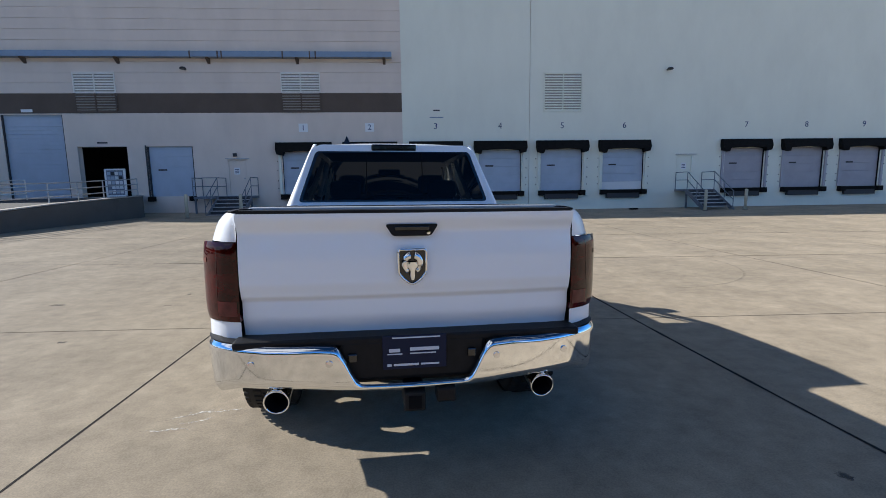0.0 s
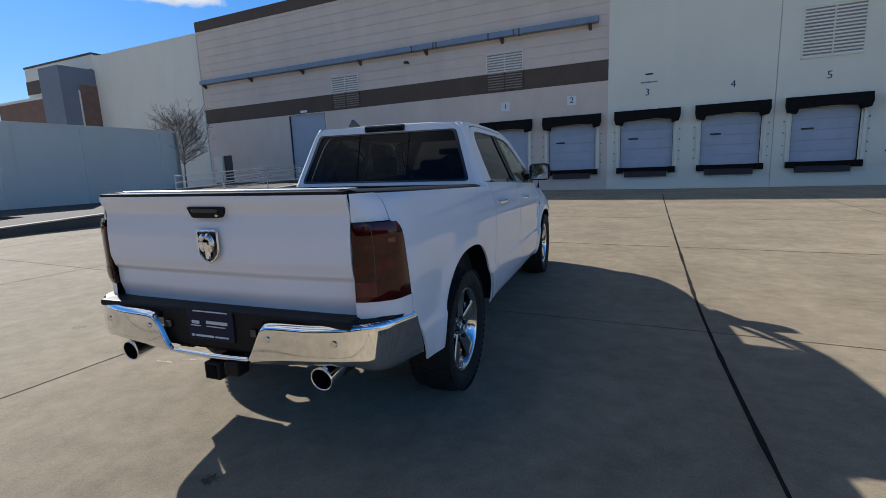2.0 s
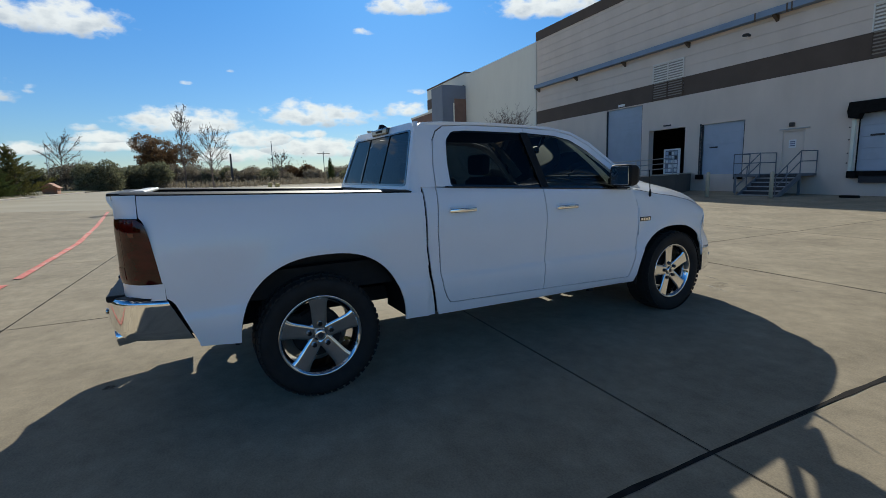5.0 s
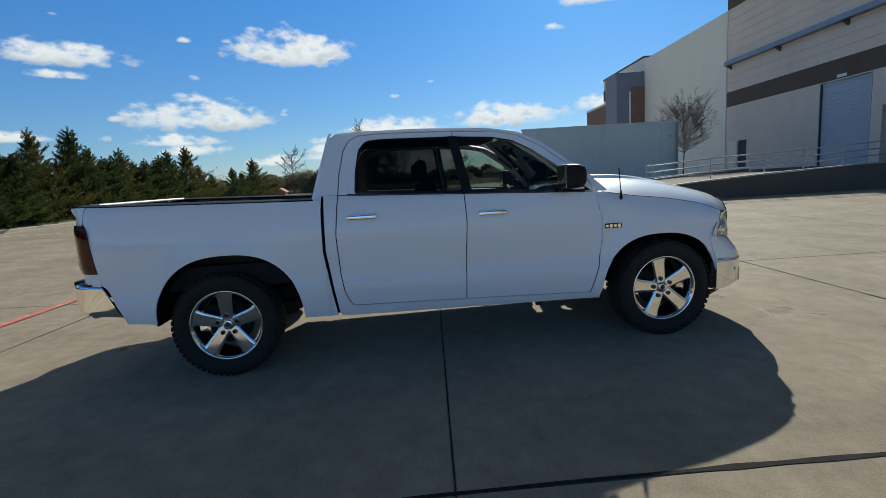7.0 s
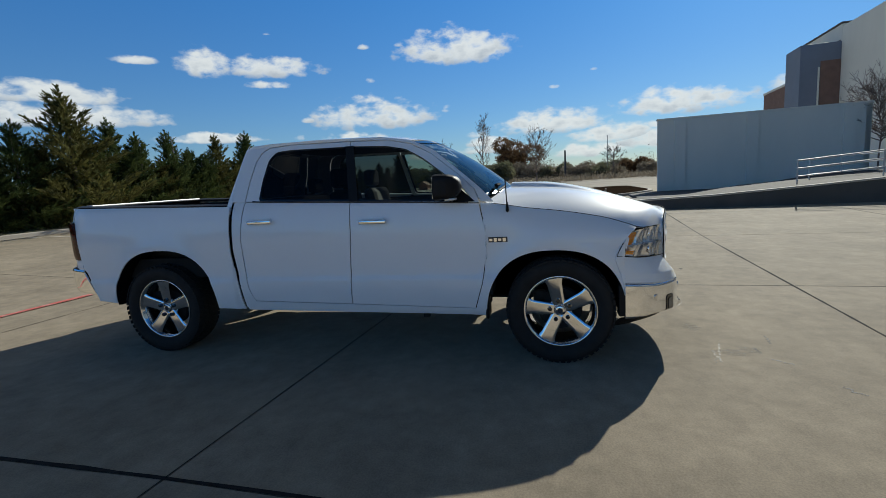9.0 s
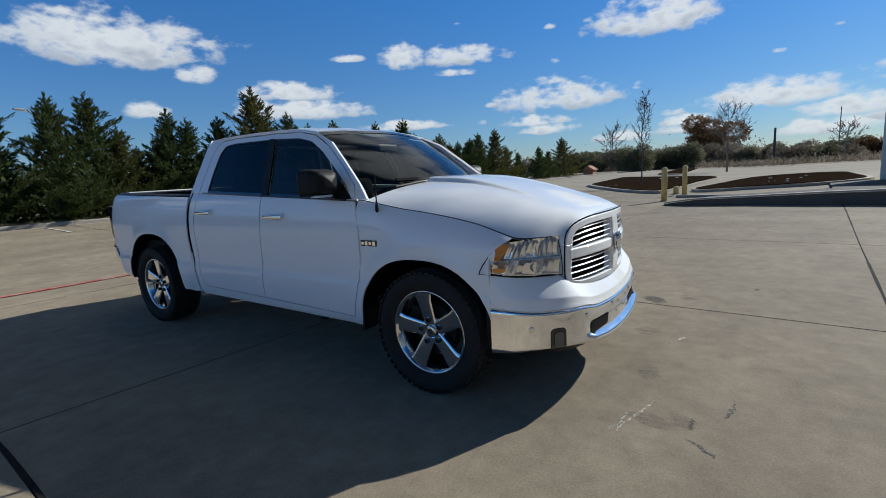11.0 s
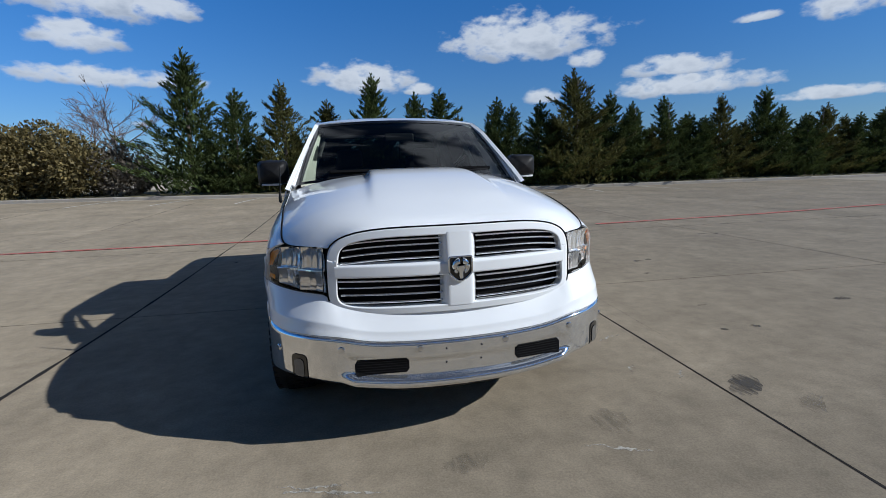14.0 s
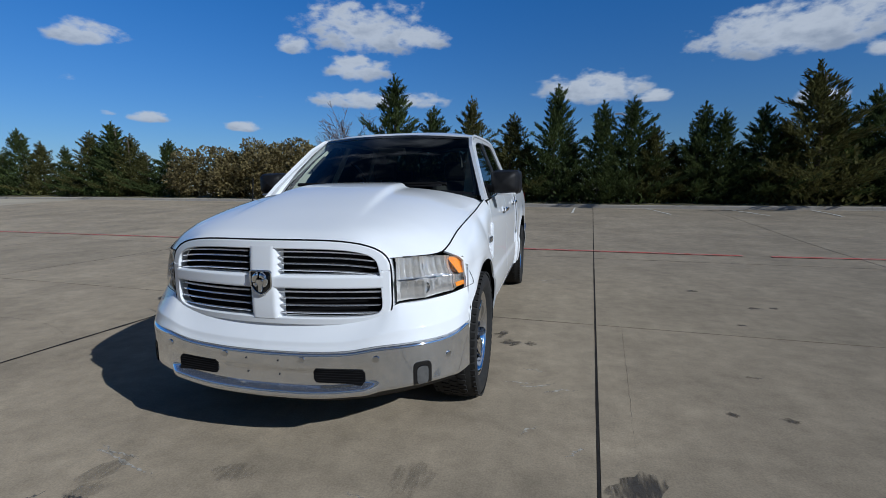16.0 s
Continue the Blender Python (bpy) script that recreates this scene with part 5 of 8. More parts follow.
def dense(first, yc, half, last, lead=0.14):
    """Lengthwise spacing that crowds towards the steep ends of a wheel opening."""
    def f(a):
        if a < lead:
            return first + (yc - half - first) * a / lead
        if a > 1 - lead:
            return yc + half + (last - yc - half) * (a - 1 + lead) / lead
        return yc - half * math.cos(math.pi * (a - lead) / (1 - 2 * lead))
    return f


side_panel("bed_side", bed_back, bed_front, lower_edge, bed_top, body_x, 100, 44, ys=dense(-0.85, 0.06, 0.545, 0.80))

# doors, below the glass
belt = lambda y: lerp_table([(0.8, 1.355), (1.06, 1.335), (1.93, 1.295), (2.97, 1.245), (3.1, 1.24)], y)
rear_back = lambda z: lerp_table([(0.48, 0.985), (0.52, 0.955), (0.60, 0.925), (0.72, 0.905), (1.04, 0.892), (1.35, 0.925), (1.4, 0.935)], z)
mid_line = lambda z: lerp_table([(0.45, 1.885), (0.8, 1.90), (1.07, 1.92), (1.3, 1.915)], z)
front_fore = lambda z: lerp_table([(0.42, 2.925), (0.63, 2.99), (0.86, 3.03), (1.04, 3.03), (1.22, 2.99), (1.3, 2.975)], z)
door_low = lambda y: lerp_table([(0.9, 0.50), (1.0, 0.485), (1.88, 0.46), (2.95, 0.425)], y)
GAP = 0.004
rear_doors = side_panel("rear_door", lambda z: rear_back(z) + GAP, lambda z: mid_line(z) - GAP, door_low, belt, body_x, 24, 48)
front_doors = side_panel("front_door", lambda z: mid_line(z) + GAP, lambda z: front_fore(z) - GAP, door_low, belt, body_x, 26, 48)
# cab corner behind the rear door, and sill
side_panel("cab_corner", lambda z: bed_front(z) + 0.022, lambda z: rear_back(z) - GAP, lambda y: 0.42, lambda y: belt(y), body_x, 6, 26)
side_panel("sill", const(0.885), const(2.955), lambda y: lerp_table([(0.88, 0.40), (2.96, 0.362)], y), lambda y: door_low(y) - 0.007, body_x, 30, 5)
# dark gap linings behind the shut lines
for s in (1, -1):
    def lining(yf, z0, z1, w=0.03, inset=0.016):
        bm = bmesh.new()
        add_grid(bm, lambda a, b: mir(s, (body_x(yf(z0 + (z1 - z0) * b), z0 + (z1 - z0) * b) - inset, yf(z0 + (z1 - z0) * b) + (a - 0.5) * w, z0 + (z1 - z0) * b)), 1, 16, s < 0)
        part("shut_line", bm, M_SEAM, truck, "dark shut line between body panels")
    lining(mid_line, 0.45, 1.30)
    lining(front_fore, 0.42, 1.17, 0.03, 0.024)
    lining(rear_back, 0.49, 1.34)
    lining(lambda z: bed_front(z) + 0.011, 0.42, 1.33, 0.05, 0.03)


# front fenders: from the door to the lamp, rising to the bonnet's edge
def hood_half(y):
    return smooth_table([(3.0, 0.895), (3.15, 0.893), (3.35, 0.892), (3.6, 0.890), (3.9, 0.874), (4.0, 0.869), (4.08, 0.861), (4.14, 0.842), (4.2, 0.80), (4.265, 0.728), (4.32, 0.645), (4.37, 0.60)], y)


def hood_edge_z(y):
    return smooth_table([(3.0, 1.25), (3.15, 1.228), (3.35, 1.192), (3.6, 1.158), (3.9, 1.098), (4.08, 1.038), (4.14, 1.014), (4.2, 1.006), (4.37, 1.004)], y)


def fender_x(y, z):
    zt = hood_edge_z(y)
    z0 = 0.93
    w = body_x(y, min(z, z0))
    if z > z0:
        t = min(1.0, (z - z0) / max(0.02, zt - z0))
        p = 2.0 + 7.0 * (1 - smoothstep(3.02, 3.42, y))
        side = w + (body_x(y, z) - w) * (1 - smoothstep(3.05, 3.6, y))
        w = side + (hood_half(y) + 0.002 - side) * t ** p
    return w


lamp_back = lambda z: lerp_table([(0.40, 4.035), (0.60, 4.03), (0.79, 3.965), (0.83, 3.972), (0.93, 4.03), (0.99, 4.09), (1.02, 4.135), (1.1, 4.14)], z)
side_panel("front_fender", lambda z: front_fore(z) + GAP, lamp_back, lower_edge, lambda y: hood_edge_z(y) - 0.002, fender_x, 90, 44, ys=dense(3.0, 3.53, 0.505, 4.06, 0.10))

# bonnet with raised centre
hood_mid = lambda y: smooth_table([(3.0, 1.37), (3.2, 1.362), (3.5, 1.345), (3.75, 1.308), (4.0, 1.248), (4.2, 1.185), (4.35, 1.13), (4.44, 1.085)], y)


def hood(a, b):
    t = a * 2 - 1
    q = abs(t)
    rear = 3.215 - 0.19 * q ** 2
    fore = 4.455 - 0.095 * q ** 2.4
    y = rear + (fore - rear) * b
    xs = hood_half(y) - 0.002
    zs = hood_edge_z(y)
    zc = hood_mid(y)
    if b > 0.9:
        zc -= 0.012 * ((b - 0.9) / 0.1) ** 2
    z = zc + (zs - zc) * q ** (3.2 + 4.5 * b ** 5)
    x = xs * t
    half = 0.335 + 0.075 * b
    edge = (abs(x) - half) / 0.018
    z += 0.034 * (1 - smoothstep(0.10, 0.88, b)) * (0.5 - 0.5 * math.tanh(edge)) - 0.010 * (1 - b)
    return Vector((x, y, z))


hood_ob = solid(part("bonnet", gridm(hood, 128, 48), M_PAINT, truck, "white bonnet with a raised centre", True), 0.014)
for s in (1, -1):
    bm = bmesh.new()
    add_tube(bm, [Vector((s * hood_half(y), y, hood_edge_z(y) - 0.001)) for y in [3.06 + k * 0.0275 for k in range(46)]], 0.0036, 6)
    part("shut_line", bm, M_SEAM, hood_ob, "dark shut line beside the bonnet")
for x in (-0.165, 0.17):
    part("washer_jet", boxm(x - 0.018, x + 0.018, 3.40, 3.43, 1.352, 1.366, 0.005), M_BLACKPL, hood_ob)

# ---- cab above the belt ----
tumble = lambda z: 0.893 - 0.43 * (z - 1.33)
side_put = lambda s, off: (lambda y, z: mir(s, (tumble(z) - off, y, z)))
win_rear = round_loop([(1.055, 1.348), (1.065, 1.52), (1.10, 1.70), (1.165, 1.768), (1.30, 1.778), (1.845, 1.768), (1.925, 1.308)], 0.03)
win_front = round_loop([(1.965, 1.306), (1.885, 1.767), (2.20, 1.747), (2.37, 1.71), (2.52, 1.625), (2.72, 1.475), (2.86, 1.36), (2.945, 1.262)], 0.025)
door_rear_up = [(0.930, 1.352), (0.945, 1.50), (0.985, 1.69), (1.03, 1.765), (1.10, 1.805), (1.30, 1.818), (1.865, 1.806), (1.945, 1.300)]
door_front_up = [(1.952, 1.300), (1.873, 1.806), (2.22, 1.788), (2.41, 1.746), (2.58, 1.655), (2.79, 1.490), (2.94, 1.355), (2.985, 1.255)]
cab_out = [(0.80, 1.352), (0.815, 1.50), (0.852, 1.74), (0.872, 1.80), (0.93, 1.835), (1.10, 1.845), (1.6, 1.845), (2.15, 1.825), (2.40, 1.782), (2.60, 1.690), (2.82, 1.510), (2.99, 1.365), (3.09, 1.262)]
cab_in = [(0.922, 1.352), (0.938, 1.51), (0.978, 1.70), (1.025, 1.774), (1.10, 1.814), (1.30, 1.827), (1.87, 1.815), (2.22, 1.797), (2.415, 1.754), (2.585, 1.663), (2.80, 1.496), (2.95, 1.358), (2.995, 1.262)]
for i, s in enumerate((1, -1)):
    ob = part("cab_frame", poly_ring(cab_out + cab_in[::-1], [], side_put(s, 0.0), (s, 0, 0)), M_PAINT, truck, "white pillars and roof rail")
    solid(ob, 0.03)
    for up, win, door in ((door_rear_up, win_rear, rear_doors[i]), (door_front_up, win_front, front_doors[i])):
        fr = part("window_frame", poly_ring(up, win, side_put(s, 0.002), (s, 0, 0)), M_PAINT, door)
        solid(fr, 0.03)
        gl = part("window_glass", poly_ring([(y, z) for y, z in win], [], side_put(s, 0.012), (s, 0, 0)), G_TINT if up is door_rear_up else G_CLEAR, door,
                  "dark tinted glass" if up is door_rear_up else "clear green-tinged glass")
        gl.visible_shadow = up is door_rear_up
        inner = [(y, z) for y, z in win]
        c = Vector((sum(p[0] for p in inner) / len(inner), sum(p[1] for p in inner) / len(inner)))
        shrink = [((y - c.x) * 0.965 + c.x, (z - c.y) * 0.945 + c.y) for y, z in inner]
        sealm = part("window_seal", poly_ring(inner, shrink, side_put(s, 0.006), (s, 0, 0)), M_GLOSSBLK, door, "black rubber window seal")
    part("pillar_trim", poly_ring([(1.905, 1.306), (1.828, 1.770), (1.905, 1.768), (1.985, 1.302)], [], side_put(s, -0.004), (s, 0, 0)), M_BLACKPL, truck, "black door pillar")
    # belt moulding
    bm = bmesh.new()
    add_tube(bm, [mir(s, (tumble(belt(y) + 0.008) + 0.003, y, belt(y) + 0.008)) for y in [1.0 + k * 0.1 for k in range(20)]], 0.007, 6)
    part("belt_moulding", bm, M_GLOSSBLK, truck, "", True)

roof_edge = lambda y: lerp_table([(0.86, 0.688), (2.45, 0.675)], y)


def roof(a, b):
    t = a * 2 - 1
    q = abs(t)
    y = (0.885 - 0.03 * q ** 2) + ((2.475 - 0.09 * q ** 2) - (0.885 - 0.03 * q ** 2)) * b
    zc = smooth_table([(0.85, 1.835), (1.0, 1.862), (1.4, 1.878), (1.9, 1.872), (2.25, 1.846), (2.42, 1.812), (2.5, 1.795)], y)
    ze = smooth_table([(0.85, 1.800), (1.0, 1.832), (1.4, 1.842), (1.9, 1.832), (2.25, 1.805), (2.42, 1.773), (2.5, 1.75)], y)
    z = zc + (ze - zc) * q ** 3
    return Vector((0.686 * t, y, z))


solid(part("roof", gridm(roof, 40, 36), M_PAINT, truck, "white roof panel", True), 0.02)

# rear wall of the cab
back_y = lambda z: 0.715 + 0.30 * (z - 1.33)
back_put = lambda off: (lambda x, z: Vector((x, back_y(z) - off, z)))
bo = round_loop([(-0.835, 1.25), (-0.832, 1.34), (-0.69, 1.785), (-0.62, 1.838), (0.62, 1.838), (0.69, 1.785), (0.832, 1.34), (0.835, 1.25)], 0.03)
bw = round_loop([(-0.788, 1.362), (-0.648, 1.782), (0.648, 1.782), (0.788, 1.362)], 0.035)
solid(part("cab_back", poly_ring(bo, bw, back_put(0.0), (0, -1, 0)), M_PAINT, truck, "white rear wall of the cab"), 0.02)
rg = part("rear_window", poly_ring(bw, [], back_put(-0.006), (0, -1, 0)), G_REARTINT, truck, "dark tinted sliding rear window")
for x in (-0.235, 0.235):
    part("slider_bar", boxm(-0.0035, 0.0035, 0.004, 0.012, 0, 0.425, 0.002, Matrix.Translation((x, back_y(1.365) - 0.004, 1.365)) @ Matrix.Rotation(math.atan(-0.30), 4, "X")), M_SEAM, rg)
part("window_seal", poly_ring(bw, [(x * 0.965, (z - 1.577) * 0.94 + 1.577) for x, z in bw], back_put(0.003), (0, -1, 0)), M_GLOSSBLK, rg)
for s in (1, -1):   # rounded corner between back and side
    bm = bmesh.new()

    def corner(a, b):
        z = 1.25 + (1.84 - 1.25) * b
        zz = max(z, 1.26)
        xs, ys = tumble(zz) , lerp_table([(1.25, 0.79), (1.352, 0.80), (1.5, 0.815), (1.74, 0.852), (1.85, 0.90)], z)
        xb, yb = lerp_table([(1.25, 0.832), (1.34, 0.828), (1.785, 0.686), (1.85, 0.63)], z), back_y(z) - 0.001
        an = a * math.pi / 2
        x = xb + (xs + 0.001 - xb) * math.sin(an)
        y = ys + (yb - ys) * math.cos(an)
        return mir(s, (x, y, z))
    add_grid(bm, corner, 8, 12, s < 0)
    part("cab_corner_post", bm, M_PAINT, truck, "", True)
part("high_brake_lamp", boxm(-0.19, 0.19, 0.838, 0.92, 1.788, 1.842, 0.012), M_GLOSSBLK, truck, "dark high brake lamp housing")
part("brake_lens", boxm(-0.07, 0.07, 0.833, 0.840, 1.808, 1.826, 0.003), M_UNDER, truck)
fin = bmesh.new()
vs = [fin.verts.new(p) for p in ((-0.43, 0.98, 1.855), (-0.37, 0.98, 1.855), (-0.40, 1.0, 1.925), (-0.425, 1.13, 1.862), (-0.375, 1.13, 1.862), (-0.40, 1.04, 1.925))]
for q in ((0, 1, 2), (3, 5, 4), (0, 2, 5, 3), (1, 4, 5, 2), (0, 3, 4, 1)):
    fin.faces.new([vs[i] for i in q])
bmesh.ops.recalc_face_normals(fin, faces=fin.faces[:])
part("roof_aerial", fin, M_GLOSSBLK, truck, "small black shark-fin aerial")


# windscreen and front pillars
def screen(a, b):
    t = a * 2 - 1
    q = abs(t)
    x0, y0, z0 = 0.858 * t, 3.20 - 0.24 * q ** 2, 1.325 - 0.045 * q ** 2
    x1, y1, z1 = 0.680 * t, 2.475 - 0.085 * q ** 2, 1.800 - 0.03 * q ** 2
    bulge = 0.02 * math.sin(math.pi * b)
    return Vector((x0 + (x1 - x0) * b, y0 + (y1 - y0) * b + bulge, z0 + (z1 - z0) * b + bulge))


ws = part("windscreen", faced(gridm(screen, 32, 20), (0, 1, 1)), G_WIND, truck, "clear windscreen reflecting the sky", True)
ws.visible_shadow = False
bm = bmesh.new()
add_grid(bm, lambda a, b: screen(a, 0.945 + 0.055 * b) + Vector((0, 0.002, 0.003)), 32, 2)
for sgn in (0, 1):
    add_grid(bm, lambda a, b: screen(abs(sgn - 0.022 * a), b) + Vector((0, 0.002, 0.003)), 2, 20, sgn == 1)
add_grid(bm, lambda a, b: screen(a, 0.035 * b) + Vector((0, 0.002, 0.003)), 32, 1)
part("screen_border", bm, M_GLOSSBLK, ws, "black ceramic border", True)
for s in (1, -1):
    def pillar(a, b):
        e = screen(1.0, b)
        zz = e.z
        # matching point on the side frame's outer edge
        yo = lerp_table([(1.262, 3.09), (1.365, 2.99), (1.51, 2.82), (1.69, 2.60), (1.782, 2.40)], min(zz, 1.77))
        so = Vector((tumble(min(zz, 1.775)), yo, zz))
        m = (e + so) / 2 + Vector((0.012, 0.012, 0.012))
        p = e * (1 - a) ** 2 + m * 2 * a * (1 - a) + so * a * a
        return mir(s, p)
    part("front_pillar", gridm(pillar, 6, 24, s > 0), M_PAINT, truck, "", True)
    it = part("pillar_lining", gridm(lambda a, b: mir(s, screen(0.985 - 0.05 * a * (1.25 - b), 0.04 + 0.88 * b) - Vector((0, 0.05 + 0.05 * a, 0.035))), 3, 10, s < 0), M_WALLPALE, truck, "pale inner pillar trim", True)
    part("grab_handle", tubem([mir(s, screen(0.93, t) - Vector((0, 0.075, 0.02))) for t in (0.42, 0.5, 0.6, 0.68)], 0.013, 6), M_TRIMGREY, it)
# cowl and wipers
part("cowl", gridm(lambda a, b: Vector(((a * 2 - 1) * (0.79 + 0.01 * b), 3.16 - 0.2 * (a * 2 - 1) ** 2 + 0.09 * b, 1.312 - 0.055 * (a * 2 - 1) ** 2 + 0.012 * b)), 24, 3), M_BLACKPL, truck, "black plastic cowl panel", True)
for x0, x1, rise_ in ((0.62, 0.02, 0.10), (-0.02, -0.60, 0.09)):
    wp = part("wiper", tubem([(x0, 3.10, 1.325), ((x0 + x1) / 2, 3.13, 1.352), (x1, 3.13, 1.362)], 0.009, 6), M_BLACKPL, truck, "black wiper arm")
    part("blade", boxm(-0.30, 0.30, -0.012, 0.012, 0.0, 0.022, 0.004, Matrix.Translation(((x0 + x1) / 2 - 0.02, 3.09, 1.362)) @ Matrix.Rotation(0.5, 4, "X")), M_SEAM, wp)

# ---- inside ----
part("dashboard", boxm(-0.70, 0.70, 2.62, 3.05, 0.95, 1.22, 0.06), M_TRIMGREY, truck, "dark dashboard")
part("cabin_floor", boxm(-0.82, 0.82, 0.85, 3.05, 0.50, 0.56), M_TRIMGREY, truck)
part("cabin_back", boxm(-0.80, 0.80, 0.80, 0.84, 0.5, 1.30), M_TRIMGREY, truck)
for s in (1, -1):
    st_ = part("front_seat", boxm(s * 0.40 - 0.27, s * 0.40 + 0.27, 1.75, 2.28, 0.62, 0.86, 0.07), M_SEAT, truck, "grey cloth front seat")
    part("seat_back", boxm(s * 0.40 - 0.25, s * 0.40 + 0.25, -0.07, 0.07, 0, 0.62, 0.06, Matrix.Translation((0, 1.78, 0.80)) @ Matrix.Rotation(0.22, 4, "X")), M_SEAT, st_)
    part("head_rest", boxm(s * 0.40 - 0.13, s * 0.40 + 0.13, 1.56, 1.66, 1.42, 1.60, 0.04), M_SEAT, st_)
    part("door_card", gridm(lambda a, b: mir(s, (0.84 - 0.02 * b, 0.95 + 2.0 * a, 0.5 + 0.78 * b)), 1, 1, s > 0), M_TRIMGREY, truck)
rs = part("rear_seat", boxm(-0.70, 0.70, 0.95, 1.40, 0.62, 0.84, 0.06), M_SEAT, truck, "grey cloth rear bench")
part("seat_back", boxm(-0.70, 0.70, 0.85, 0.98, 0.82, 1.36, 0.05), M_SEAT, rs)
for x in (-0.42, 0.42):
    part("head_rest", boxm(x - 0.13, x + 0.13, 0.88, 0.97, 1.38, 1.54, 0.04), M_SEAT, rs)
bm = bmesh.new()
ring = [Vector((-0.40 + 0.19 * math.cos(k * math.pi / 12), 0, 0.19 * math.sin(k * math.pi / 12))) for k in range(25)]
add_tube(bm, [Matrix.Translation((0, 2.50, 1.14)) @ Matrix.Rotation(-0.45, 4, "X") @ p for p in ring], 0.016, 8, caps=False)
add_box(bm, -0.56, -0.24, 2.48, 2.52, 1.10, 1.17, 0.01)
part("steering_wheel", bm, M_TRIMGREY, truck, "", True)
part("inside_mirror", boxm(-0.13, 0.13, 2.50, 2.53, 1.62, 1.69, 0.015), M_BLACKPL, truck)
part("headlining", gridm(lambda a, b: Vector((-0.64 + 1.28 * a, 0.95 + 1.4 * b, 1.80 - 0.03 * b)), 2, 2, True), M_SEAT, truck)

# ---- door mirrors, handles, badges ----
for i, s in enumerate((1, -1)):
    def shell(p, q):
        """A rounded mirror head, blunt behind and tapering forward."""
        th, k = p * 2 * math.pi, q
        c, d = math.cos(th), math.sin(th)
        r = (abs(c) ** 6 + abs(d) ** 6) ** (-1 / 6)
        grow = lerp_table([(0, 0.0), (0.04, 0.93), (0.12, 1.0), (0.55, 0.96), (0.8, 0.78), (0.94, 0.45), (1.0, 0.0)], k)
        yy = 2.675 + 0.20 * lerp_table([(0, 0.0), (0.04, 0.0), (0.12, 0.06), (1, 1)], k)
        return mir(s, (1.042 + 0.118 * c * r * grow - 0.02 * k, yy, 1.384 + 0.096 * d * r * grow))
    mm = part("door_mirror", gridm(shell, 40, 24, s > 0), M_BLACKPL, front_doors[i], "large black tow mirror", True)
    part("mirror_glass", boxm(*sorted((s * 0.948, s * 1.136)), 2.669, 2.6745, 1.305, 1.464, 0.002), M_CHROME, mm, "mirror glass")
    part("arm", boxm(*sorted((s * 0.84, s * 0.97)), 2.74, 2.83, 1.300, 1.365, 0.015), M_BLACKPL, mm)
    part("side_lamp", boxm(*sorted((s * 0.975, s * 1.115)), 2.755, 2.825, 1.284, 1.300, 0.006), M_SIGN, mm, "clear turn signal strip")
    bm = bmesh.new()
    vs = [bm.verts.new(mir(s, (tumble(z) + 0.004, y, z))) for y, z in ((2.78, 1.262), (2.79, 1.40), (2.955, 1.262))]
    bm.faces.new(vs if s > 0 else vs[::-1])
    part("mirror_patch", bm, M_BLACKPL, mm)
    for door, y, z in ((rear_doors[i], 1.10, 1.172), (front_doors[i], 2.125, 1.138)):
        x = body_x(y, z)
        cup = part("handle_cup", boxm(*sorted((s * (x - 0.004), s * (x + 0.003))), y - 0.095, y + 0.095, z - 0.032, z + 0.03, 0.002), M_PAINT, door)
        hb = bmesh.new()
        add_box(hb, *sorted((s * (x + 0.024), s * (x + 0.042))), y - 0.115, y + 0.115, z - 0.016, z + 0.016, 0.007)
        for q in (-0.095, 0.095):
            add_box(hb, *sorted((s * (x - 0.002), s * (x + 0.03))), y + q - 0.014, y + q + 0.014, z - 0.013, z + 0.013, 0.004)
        part("handle", hb, M_CHROME, door, "chrome door handle", True)
    # engine badge drawn as plain bars
    x = fender_x(3.12, 0.965)
    bg_ = part("badge", boxm(*sorted((s * (x - 0.001), s * (x + 0.006))), 3.05, 3.195, 0.945, 0.985, 0.002), M_INK, truck, "small dark badge with chrome bars")
    for k in range(4):
        part("badge_bar", boxm(*sorted((s * (x + 0.005), s * (x + 0.008))), 3.057 + k * 0.034, 3.081 + k * 0.034, 0.950 if k % 2 else 0.955, 0.978 if k % 2 else 0.974), M_CHROME, bg_)
# whip aerial on the right fender
ae = part("aerial", tubem([(0.948, 3.20, 1.20), (0.935, 3.19, 1.425)], 0.0045, 6), M_BLACKPL, truck, "black whip aerial")
part("aerial_base", lathe([(0.0, 0.004), (0.012, 0.013), (0.04, 0.011), (0.075, 0.006)], 10, "z"), M_BLACKPL, ae)
ae.children[0].location = (0.947, 3.20, 1.17)


# ---- tail ----
def gate_y(x, z):
    y = -1.070 - 0.012 * (1 - (x / 0.77) ** 2)
    y += -0.030 * smoothstep(1.275, 1.36, z) + 0.017 * smoothstep(0.998, 0.966, z) - 0.014 * smoothstep(0.99, 1.06, z) * smoothstep(1.30, 1.15, z)
    y += 0.02 * smoothstep(0.90, 0.81, z) + 0.014 * max(0.0, (abs(x) - 0.25) / 0.52) ** 2
    return y


gate = solid(part("tailgate", gridm(lambda a, b: Vector((-0.773 + 1.553 * a, gate_y(-0.773 + 1.553 * a, 0.808 + 0.564 * b), 0.808 + 0.564 * b)), 30, 110), M_PAINT, truck, "white tailgate with a pressed crease", True), 0.02)
part("gate_inner", boxm(-0.74, 0.74, -0.975, -0.945, 0.83, 1.36, 0.01), M_BLACKPL, gate)
